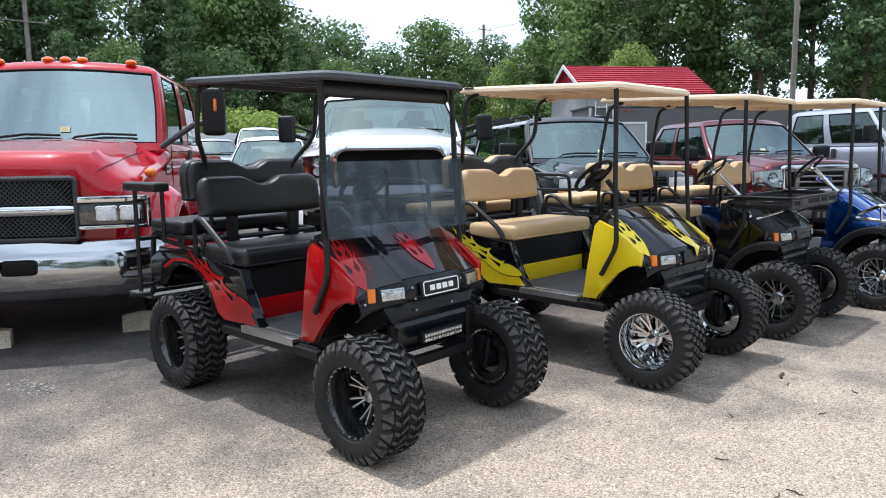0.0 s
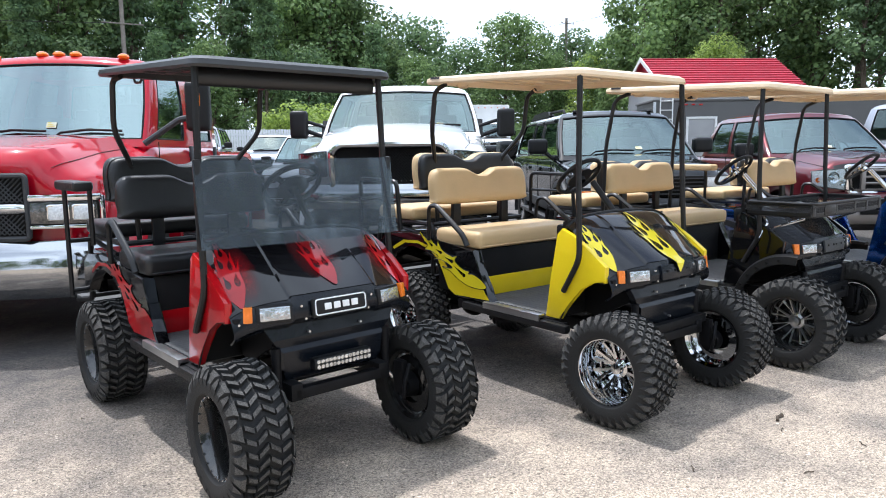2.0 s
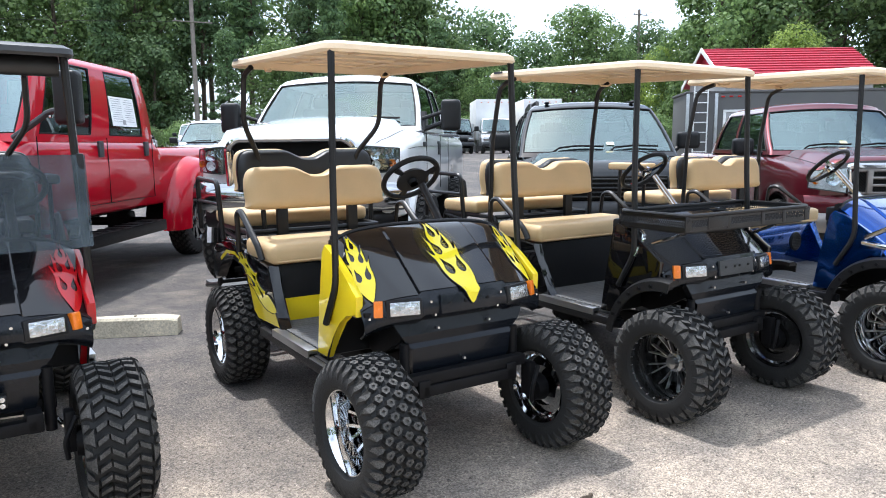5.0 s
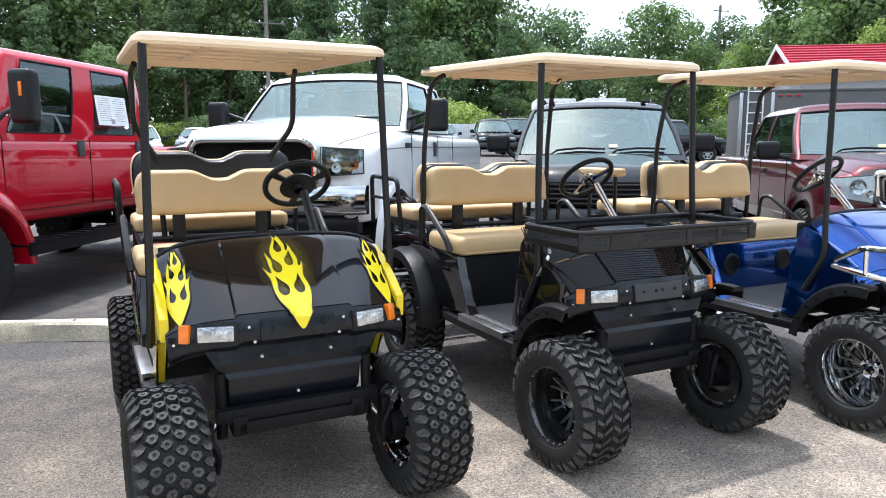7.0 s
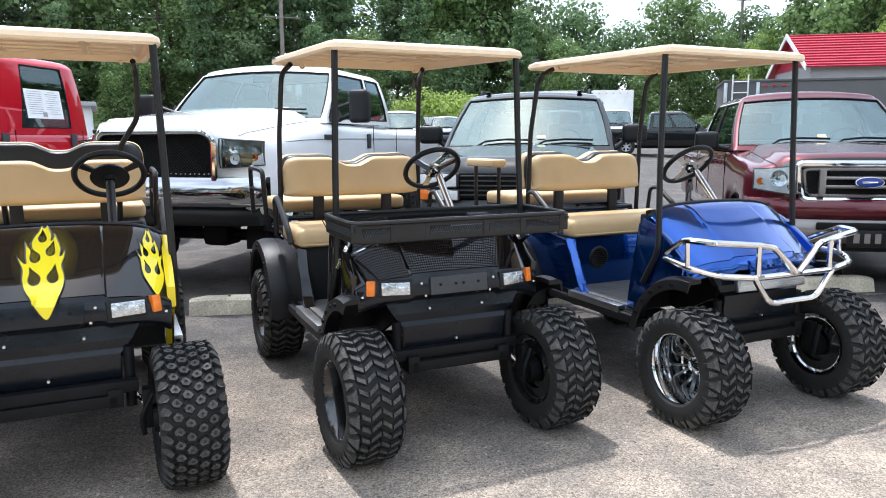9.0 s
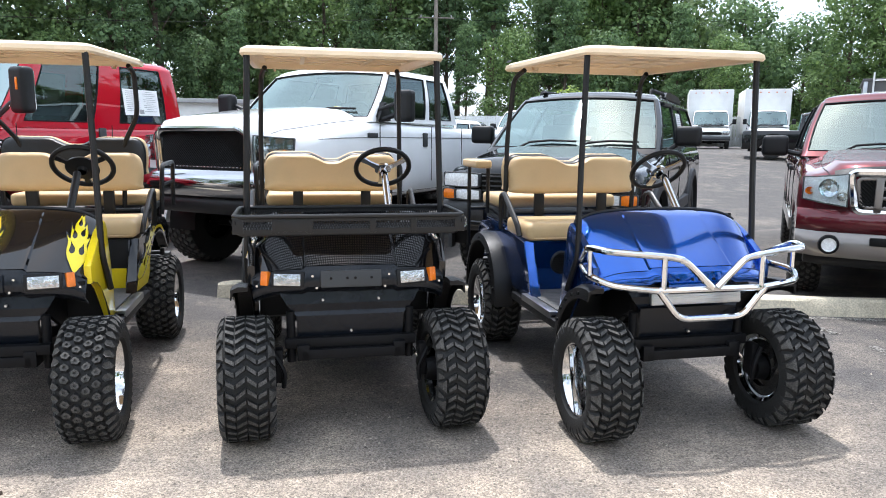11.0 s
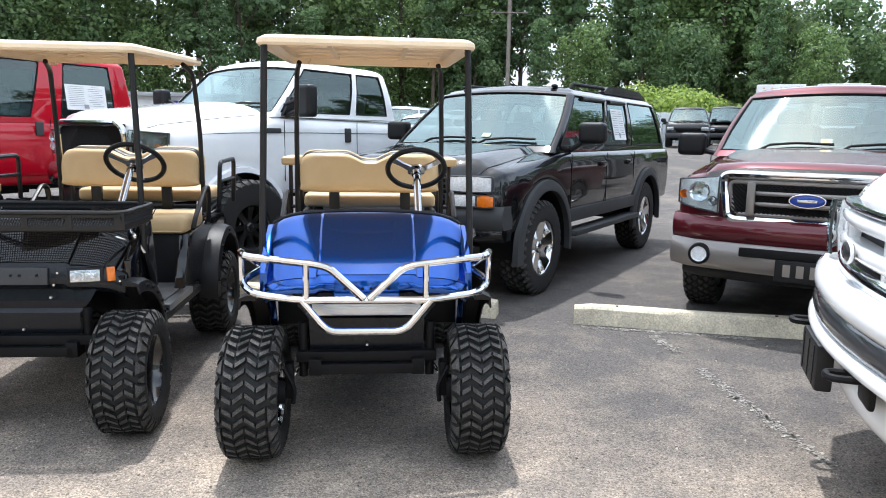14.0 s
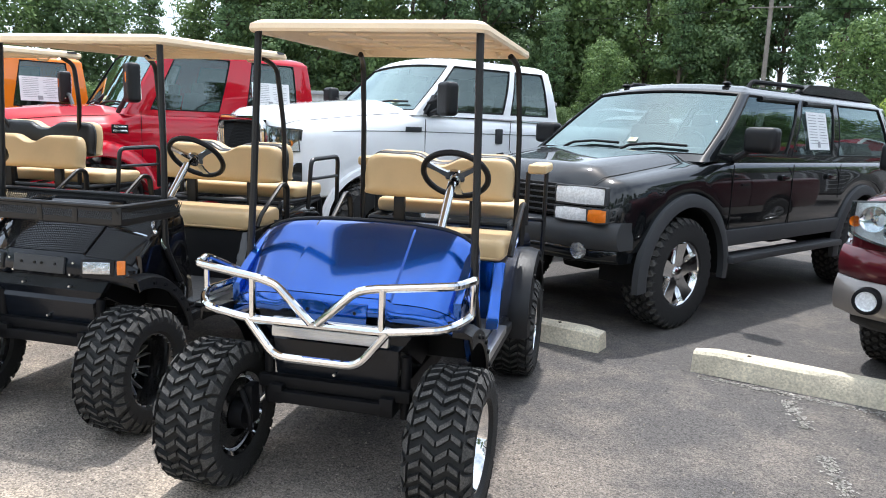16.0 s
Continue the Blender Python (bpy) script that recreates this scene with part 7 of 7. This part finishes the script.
    l.new(mid.outputs["Fac"], b2.inputs["Height"])
    l.new(b.outputs["Normal"], b2.inputs["Normal"])
    l.new(b2.outputs["Normal"], p.inputs["Normal"])
    return m


bm = B()
S = 600
rows = [-S, 9.0] + [11.0 + 1.15 * k for k in range(21)] + [60.0, S]
loft(bm, [[Vector((-S, y, rise(y))), Vector((S, y, rise(y)))] for y in rows], False, False)
tagged(link("ground", bm, ground_material(), True, 60), "worn grey asphalt with sandy gravel wash", "ground", kind="structure")


def wheel_stop(x0, y0, x1, y1):
    """A concrete parking stop from its left to its right front corner."""
    d = Vector((x1 - x0, y1 - y0, 0))
    a = math.degrees(math.atan2(d.y, d.x))
    bm = B()
    o = [(0.0, 0.0), (0.03, 0.125), (0.05, 0.145), (0.15, 0.145), (0.17, 0.125), (0.20, 0.0)]
    rings = []
    k = 14
    for i in range(k + 1):
        t = i / k
        s = 0.035 if i in (0, k) else 0.0
        rings.append([Vector((t * d.length, lerp(p[0], 0.10, s * 2.5), p[1] * (1 - s * 3) + 0.003 * math.sin(9 * t + p[0] * 40))) for p in o])
    loft(bm, rings)
    ob = link("wheel_stop", bm, M["concrete"], True, 30)
    ob.matrix_world = pose(x0, y0, 0, 0, 0, a)
    for t in (0.18, 0.82):
        bm = B()
        cyl(bm, (t * d.length, 0.10, 0.135), (t * d.length, 0.10, 0.152), 0.013, 10)
        part("anchor_pin", bm, M["stick"], ob, "rusty steel pin")
    return tagged(ob, "pale weathered concrete wheel stop on the asphalt", "wheel stop", "wheel stops")


wheel_stop(8.45, 4.68, 10.30, 4.36)
wheel_stop(6.00, 5.13, 7.82, 4.77)
wheel_stop(4.02, 5.44, 5.80, 5.12)
wheel_stop(0.85, 5.92, 2.63, 5.38)
wheel_stop(-1.75, 6.42, 0.03, 5.98)


# ---- trees ----
def leaf_cloud(bm, rnd, centre, rad, count, size):
    for _ in range(count):
        d = Vector((rnd.gauss(0, 1), rnd.gauss(0, 1), rnd.gauss(0, 1))).normalized()
        p = Vector(centre) + Vector((d.x * rad[0], d.y * rad[1], d.z * rad[2])) * rnd.uniform(0.55, 1.08)
        n = (d + Vector((rnd.uniform(-0.8, 0.8), rnd.uniform(-0.8, 0.8), rnd.uniform(-0.2, 1.0)))).normalized()
        a = n.orthogonal().normalized()
        a.rotate(Matrix.Rotation(rnd.uniform(0, 6.28), 3, n))
        b = n.cross(a)
        s = size * rnd.uniform(0.6, 1.4)
        bm.faces.new([bm.verts.new(p + a * s * x + b * s * y + n * z * s) for x, y, z in ((-0.55, -0.3, 0), (0.35, -0.5, 0.12), (0.6, 0.3, 0), (-0.3, 0.5, -0.08))])


def tree(name, seed, height, spread, kind, trunk_r, bare=0.12, puffs=30, leaves=260, size=0.225):
    rnd = random.Random(seed)
    t = thing(name, pose(0, 0, 0), "", "tree", "trees behind the lot")
    bm = B()
    lean = Vector((rnd.uniform(-0.04, 0.04), rnd.uniform(-0.04, 0.04), 1))
    pts = [lean * height * k / 6 + Vector((rnd.uniform(-0.15, 0.15), rnd.uniform(-0.15, 0.15), 0)) * (k > 0) for k in range(7)]
    rings = []
    for k, p in enumerate(pts):
        r = trunk_r * (1.25 if k == 0 else 1) * (1 - 0.13 * k)
        rings.append([p + Vector((r * math.cos(a), r * math.sin(a), 0)) for a in (2 * math.pi * j / 8 for j in range(8))])
    loft(bm, rings)
    crown = B()
    for i in range(puffs):
        h = lerp(bare, 1.0, (i + 0.5) / puffs)
        if kind == "pine":
            w = spread * (1.05 - h) * 0.9 + 0.3
        else:
            w = spread * math.sin(math.pi * (0.15 + 0.80 * (h - bare) / (1 - bare))) ** 0.7
        a = i * 2.4 + rnd.uniform(-0.5, 0.5)
        d = w * rnd.uniform(0.25, 0.95)
        c = Vector((d * math.cos(a), d * math.sin(a), h * height)) + lean * 0
        base = lean * (h - 0.10) * height
        tube(bm, [base, base.lerp(c, 0.5) + Vector((0, 0, 0.15)), c], max(0.03, trunk_r * 0.28 * (1.1 - h)), 5)
        r = rnd.uniform(0.75, 1.25) * (0.24 * spread + 0.55)
        leaf_cloud(crown, rnd, c, (r, r, r * (0.45 if kind == "pine" else 0.72)), leaves, size)
    part("trunk", bm, M["bark"], t)
    part("crown", crown, LEAF[kind], t, smooth=False)
    return t


def bush(seed, w, h, kind):
    rnd = random.Random(seed)
    t = thing("bush", pose(0, 0, 0), "", "bush", "bushes at the wood's edge")
    bm = B()
    for k in range(6):
        a = k * 1.05
        tube(bm, [(0, 0, 0), (0.3 * w * math.cos(a), 0.3 * w * math.sin(a), h * 0.7)], 0.04, 5)
    crown = B()
    for k in range(16):
        a, d = k * 2.4, w * math.sqrt((k + 0.5) / 16) * 0.8
        leaf_cloud(crown, rnd, (d * math.cos(a), d * math.sin(a), h * rnd.uniform(0.3, 0.85)), (w * 0.35, w * 0.35, h * 0.28), 330, 0.13)
    part("stem", bm, M["bark"], t)
    part("crown", crown, LEAF[kind], t, smooth=False)
    return t


KINDS = [tree("oak_tree", 1, 15, 4.6, "oak", 0.30), tree("oak_tree", 2, 13, 4.2, "oak", 0.26), tree("pine_tree", 3, 19, 3.4, "pine", 0.22, 0.30, 28, 250, 0.22), tree("oak_tree", 4, 11, 3.8, "grey", 0.22),
         tree("oak_tree", 5, 16, 4.2, "oak", 0.28, 0.1, 36), tree("pine_tree", 6, 21, 3.0, "pine", 0.24, 0.36, 26, 250, 0.22), tree("broadleaf_tree", 7, 9, 3.2, "bright", 0.16, 0.12, 30, 420, 0.14)]
LABELS = {"oak_tree": "tall dark green broadleaf tree with a full uneven crown", "pine_tree": "tall slender pine with a high ragged crown", "broadleaf_tree": "smaller bright green broadleaf tree"}
EYE = Vector((4.0, -0.6, 0))
USED = set()


def plant(kind, az, dist, scale=1.0, spin=0.0):
    """A tree at an azimuth (degrees from +x) and distance from the lane's middle."""
    k = KINDS[kind]
    x, y = EYE.x + dist * math.cos(radians(az)), EYE.y + dist * math.sin(radians(az))
    m = pose(x, y, rise(y), 0, 0, spin) @ Matrix.Scale(scale, 4)
    if kind in USED:
        o = copy_thing(k, m)
    else:
        USED.add(kind)
        k.matrix_basis = m
        o = k
    return tagged(o, LABELS[k.name.split(".")[0]])


rnd = random.Random(11)
# trees on the other side of the lane, which paint and glass mirror
for i, az in enumerate(np.arange(180, 372, 9.0)):
    plant((0, 4, 1, 2, 0, 5)[i % 6], az, 46 + rnd.uniform(-4, 4), rnd.uniform(0.95, 1.2), rnd.uniform(0, 360))
# the wood behind the lot, with one gap of sky
for i, az in enumerate(np.arange(14, 172, 3.3)):
    if 44.5 < az < 68.5 or 125.0 < az < 145.0:
        continue
    for row in range(2):
        kind = (0, 2, 4, 1, 5, 0, 4, 2)[(i * 3 + row * 5) % 8]
        plant(kind, az + rnd.uniform(-1.3, 1.3), (92, 112)[row] + rnd.uniform(-5, 5), rnd.uniform(1.35, 1.75) * (0.95 if row == 0 else 1.12), rnd.uniform(0, 360))
for az, d, kind, sc in ((70.0, 104, 0, 1.55), (67.2, 98, 1, 1.45), (65.2, 104, 3, 1.40), (62.6, 110, 3, 1.25), (60.4, 118, 1, 1.02), (58.4, 122, 3, 1.15), (55.2, 108, 0, 1.22), (53.6, 112, 4, 1.15), (51.6, 118, 1, 1.10), (50.0, 126, 3, 1.25), (48.4, 105, 6, 1.5), (46.6, 100, 1, 1.15), (44.6, 96, 0, 1.45), (57.0, 130, 1, 1.1),
                        (125.4, 100, 4, 1.30), (128.4, 104, 1, 1.12), (131.6, 100, 2, 1.02), (134.6, 106, 3, 1.10), (138.0, 104, 3, 1.15), (141.4, 98, 1, 1.25), (144.0, 96, 0, 1.30)):
    plant(kind, az, d, sc, az * 7)
for az, d, sc in ((40.0, 66, 0.7),):
    plant(6, az, d, sc, az * 5)
for i, az in enumerate(np.arange(62, 171, 4.2)):
    if 126.0 < az < 143.0:
        continue
    plant((1, 2, 3, 5)[i % 4], az + rnd.uniform(-1, 1), 86 + rnd.uniform(-3, 3), rnd.uniform(0.7, 0.9), rnd.uniform(0, 360))
BRIGHT = ((71.0, 60, 1.6), (73.6, 62, 1.35), (68.5, 64, 1.2))
BUSHES = [bush(21, 2.4, 2.6, "bright"), bush(22, 2.8, 3.4, "oak")]
first = [True, True]
for az, d, sc in BRIGHT:
    m = pose(EYE.x + d * math.cos(radians(az)), EYE.y + d * math.sin(radians(az)), 1.05, 0, 0, az * 9) @ Matrix.Scale(sc, 4)
    tagged(copy_thing(BUSHES[0], m), "bright yellow-green bush at the edge of the wood")
for i, az in enumerate(np.arange(15, 171, 3.1)):
    j = 0 if rnd.random() < 0.35 else 1
    d = 80 + rnd.uniform(-5, 4)
    m = pose(EYE.x + d * math.cos(radians(az)), EYE.y + d * math.sin(radians(az)), rise(d * math.sin(radians(az))), 0, 0, rnd.uniform(0, 360)) @ Matrix.Scale(rnd.uniform(0.75, 1.35), 4)
    if first[j]:
        first[j] = False
        BUSHES[j].matrix_basis = m
        o = BUSHES[j]
    else:
        o = copy_thing(BUSHES[j], m)
    tagged(o, ("bright yellow-green bush at the edge of the wood", "dark green bush at the edge of the wood")[j])


# ---- buildings, poles and wires ----
# red-roofed shed
sh = thing("shed", pose(32.5, 29.9, -0.75, 0, 0, -27) @ Matrix.Diagonal((0.90, 1, 1, 1)), "grey shed with a red metal gable roof and white trim", "shed")
bm = B()
prism(bm, [(-3.0, 0), (3.0, 0), (3.0, 5.7), (0, 7.35), (-3.0, 5.7)], "x", 0.3, 8.6)
part("wall", bm, M["wall_grey"], sh)
for s in (-1, 1):
    bm = B()
    d = Vector((0, 3.4 * s, -1.87))
    slab(bm, [(-0.1, 0, 7.45), (9.0, 0, 7.45), (9.0, d.y, 7.45 + d.z), (-0.1, d.y, 7.45 + d.z)], 0.08, (0, 0, -1))
    rf = part("roof", bm, M["red_roof"], sh)
    for k in range(12):
        bm = B()
        q = d * (k + 0.5) / 12
        slab(bm, [(-0.1, q.y, 7.51 + q.z), (9.0, q.y, 7.51 + q.z), (9.0, q.y + 0.06 * s, 7.48 + q.z), (-0.1, q.y + 0.06 * s, 7.48 + q.z)], 0.10, (0, 0, -1))
        part("course", bm, M["red_roof"], rf)
    bm = B()
    slab(bm, [(-0.14, 0, 7.51), (-0.14, d.y, 7.51 + d.z), (-0.14, d.y, 7.26 + d.z), (-0.14, 0, 7.26)], 0.06, (1, 0, 0))
    part("barge_board", bm, M["white_plain"], sh)
bm = B()
prism(bm, [(-2.95, 5.7), (2.95, 5.7), (0, 7.3)], "x", 0.26, 0.298)
part("gable_panel", bm, M["red_roof"], sh)

# enclosed trailer
tr = thing("enclosed_trailer", pose(15.8, 13.6, rise(13.6), 0, 0, -33) @ Matrix.Diagonal((0.8, 0.8, (2.82 - rise(13.6)) / 3.35, 1)), "dark grey enclosed cargo trailer with bright corner posts and a ladder", "trailer")
bm = B()
box(bm, (4.2, 1.25, 1.95), (8.4, 2.5, 2.7), 0.05)
part("body", bm, M["trailer_grey"], tr)
for x in (0.02, 0.9, 8.38):
    bm = B()
    box(bm, (x, -0.02, 1.95), (0.10, 0.06, 2.66), 0.02)
    part("corner_post", bm, M["alu"], tr)
bm = B()
box(bm, (4.2, 1.25, 3.32), (8.5, 2.56, 0.07), 0.02)
part("top_rail", bm, M["trailer_grey"], tr)
bm = B()
for s in (0, 0.42):
    cyl(bm, (0.2 + s, -0.10, 0.7), (0.2 + s, -0.10, 3.5), 0.022, 8)
for k in range(9):
    cyl(bm, (0.2, -0.10, 0.9 + 0.3 * k), (0.62, -0.10, 0.9 + 0.3 * k), 0.016, 8)
part("ladder", bm, M["white_plain"], tr)
bm = B()
box(bm, (1.65, -0.015, 1.75), (0.9, 0.03, 1.9), 0.02)
sd = part("side_door", bm, M["wall_grey"], tr)
for x, z, w, h in ((1.16, 1.75, 0.08, 2.0), (2.14, 1.75, 0.08, 2.0), (1.65, 2.74, 1.06, 0.08)):
    bm = B()
    box(bm, (x, -0.03, z), (w, 0.05, h), 0.01)
    part("door_frame", bm, M["white_plain"], sd)
for x in (1.1, 1.35, 1.6):
    bm = B()
    box(bm, (x, -0.02, 3.18), (0.12, 0.04, 0.05), 0.01)
    part("marker_lamp", bm, M["tail_red"], tr)
cache = {}
for x in (5.4, 6.3):
    for y, r in ((0.1, -90), (2.4, 90)):
        road_wheel(tr, pose(x, y, 0.38, 0, 0, r), 0.38, 0.22, 0.2, cache, 8, "white_plain")
bm = B()
box(bm, (4.2, 1.25, 0.55), (8.2, 1.6, 0.14), 0.02)
part("chassis", bm, M["frame"], tr)

# low store building with a blue sign
st = thing("store_building", pose(-16, 43, 0, 0, 0, 8), "low pale store building with a dark blue sign band", "building")
bm = B()
box(bm, (4.7, 4, 1.75), (17.5, 8, 3.5), 0.05)
part("wall", bm, M["white_plain"], st)
bm = B()
box(bm, (4.7, 3.9, 3.6), (18.1, 8.8, 0.25), 0.05)
part("roof", bm, M["wall_grey"], st)
bm = B()
box(bm, (6.1, -0.06, 2.75), (2.9, 0.10, 1.0), 0.02)
sg = part("sign", bm, M["banner"], st)
for k in range(5):
    bm = B()
    box(bm, (5.1 + 0.5 * k, -0.125, 2.7), (0.36, 0.02, 0.22), 0.02)
    part("sign_bar", bm, M["paper"], sg)
for k in range(3):
    bm = B()
    box(bm, (4.4 + 3.8 * k, -0.02, 1.3), (1.6, 0.06, 1.3), 0.02)
    w = part("window", bm, M["white_plain"], st)
    bm = B()
    box(bm, (4.4 + 3.8 * k, -0.06, 1.3), (1.4, 0.02, 1.1), 0.01)
    part("pane", bm, M["dark_glass"], w)

# white board fence at the back of the lot
fn = thing("fence", pose(9, 43.5, 1.05, 0, 0, -18), "white board fence along the back of the lot", "fence")
bm = B()
box(bm, (0, 0, 0), (0.14, 0.022, 1.7), 0.004)
board = part("board", bm, M["fence_white"], fn)
board.matrix_basis = pose(0, 0, 0.95)
for k in range(1, 130):
    again("board", board, fn, pose(0.155 * k, 0, 0.95 + 0.012 * math.sin(k * 1.7)))
for z in (0.4, 1.5):
    bm = B()
    box(bm, (10, 0.05, z), (20.2, 0.05, 0.09), 0.006)
    part("rail", bm, M["fence_white"], fn)


def pole(x, y, h, r, arms, label):
    p = thing("utility_pole", pose(x, y, 0), label, "pole", "poles behind the lot")
    bm = B()
    cyl(bm, (0, 0, 0), (0, 0, h), r, 12, r * 0.75)
    part("post", bm, M["pole_wood"], p)
    for z, w in arms:
        bm = B()
        box(bm, (0, -r, z), (w, 0.12, 0.12), 0.01)
        a = part("crossarm", bm, M["pole_wood"], p)
        for s in (-1, 1):
            bm = B()
            lathe(bm, [(0, 0.05), (0.05, 0.09), (0.12, 0.07), (0.16, 0.09), (0.22, 0.04)], 10, "z", (s * w * 0.42, -r, z + 0.06))
            part("insulator", bm, M["wall_grey"], a)
    return p


pole(83, 95, 23.5, 0.30, [(22.6, 3.0)], "tall pole with paired floodlights above the trees")
pole(11.35, 80.8, 22.0, 0.26, [(14.7, 4.0)], "weathered wooden utility pole with a crossarm")
pole(50, 24.5, 21.0, 0.20, [(19.5, 2.4)], "tall wooden utility pole before the wood")


def wire(a, b, sag):
    a, b = Vector(a), Vector(b)
    bm = B()
    tube(bm, [a.lerp(b, t / 24) - Vector((0, 0, sag * 4 * (t / 24) * (1 - t / 24))) for t in range(25)], 0.025, 5)
    tagged(link("overhead_wire", bm, M["frame"]), "thin black overhead wire between poles", "wire", "overhead wires")


wire((11.35, 80.8, 14.8), (83, 95, 22.7), 2.5)
wire((11.35, 80.8, 14.8), (-70, 62, 14.0), 2.0)
wire((83, 95, 22.7), (50, 24.5, 19.6), 2.0)
wire((50, 24.5, 19.6), (74, -20, 18), 1.5)
wire((50, 24.5, 14.0), (74, -20, 9), 1.2)

# ---- lot markings and litter ----
def strip(name, pts, w, seed, label):
    """A worn painted line, broken into scraps."""
    rnd = random.Random(seed)
    bm = B()
    a, b = Vector((*pts[0], 0.004)), Vector((*pts[1], 0.004))
    d = (b - a).normalized()
    e = Vector((-d.y, d.x, 0))
    L = (b - a).length
    for _ in range(int(L * 420)):
        t = rnd.uniform(0, L)
        if math.sin(t * 3.1 + seed) + math.sin(t * 7.7) < -1.1:
            continue
        p = a + d * t + e * rnd.gauss(0, w * 0.38)
        s = rnd.uniform(0.004, 0.014)
        k = rnd.uniform(0, 6.28)
        bm.faces.new([bm.verts.new(p + Vector((s * math.cos(k + g) * rnd.uniform(0.6, 1.2), s * math.sin(k + g) * rnd.uniform(0.6, 1.2), 0))) for g in (0, 1.4, 2.9, 4.4)])
    tagged(link(name, bm, M["line_paint"], False), label, "marking", "worn bay lines", "structure")


strip("bay_line", [(9.02, 4.40), (9.35, 2.0)], 0.055, 3, "worn pale bay line on the asphalt")
strip("bay_line", [(5.92, 5.05), (6.25, 3.2)], 0.04, 4, "worn pale bay line on the asphalt")
strip("bay_line", [(-0.10, 4.95), (0.12, 4.55)], 0.12, 5, "worn pale bay line on the asphalt")
strip("bay_line", [(8.5, 4.60), (10.6, 4.22)], 0.05, 6, "worn pale line before the wheel stop")

rnd = random.Random(5)
bm = B()
for _ in range(5200):
    x, y = rnd.uniform(-3, 11), rnd.gauss(1.2, 1.5)
    if y > 5 or y < -3:
        continue
    r = rnd.choice((0.003, 0.004, 0.005, 0.007)) * rnd.uniform(0.7, 1.5)
    c = Vector((x, y, r * 0.4))
    a = rnd.uniform(0, 6.28)
    vs = [bm.verts.new(c + Vector((r * math.cos(a + k * 2.09), r * math.sin(a + k * 2.09), -r * 0.4))) for k in range(3)] + [bm.verts.new(c + Vector((r * 0.3, 0, r * 0.7)))]
    for f in ((0, 1, 3), (1, 2, 3), (2, 0, 3)):
        bm.faces.new([vs[k] for k in f])
tagged(link("gravel", bm, M["gravel"], False), "scattered small gravel on the asphalt", "gravel", kind="stuff")
for k in range(26):
    x, y, a, s = rnd.uniform(2.2, 9.5), rnd.uniform(0.2, 1.9), rnd.uniform(0, 6.28), rnd.uniform(0.012, 0.04)
    if k == 0:
        x, y, a, s = 3.93, 1.76, 0.4, 0.055
    bm = B()
    d = Vector((math.cos(a), math.sin(a), 0))
    e = Vector((-d.y, d.x, 0))
    p = Vector((x, y, 0.006))
    tube(bm, [p - d * s, p + e * s * 0.2, p + d * s * 0.6 - e * s * 0.1, p + d * s], 0.003 if k else 0.010, 5)
    tagged(link("twig", bm, M["stick"]), "small dry brown twig lying on the asphalt", "twig", "fallen twigs")
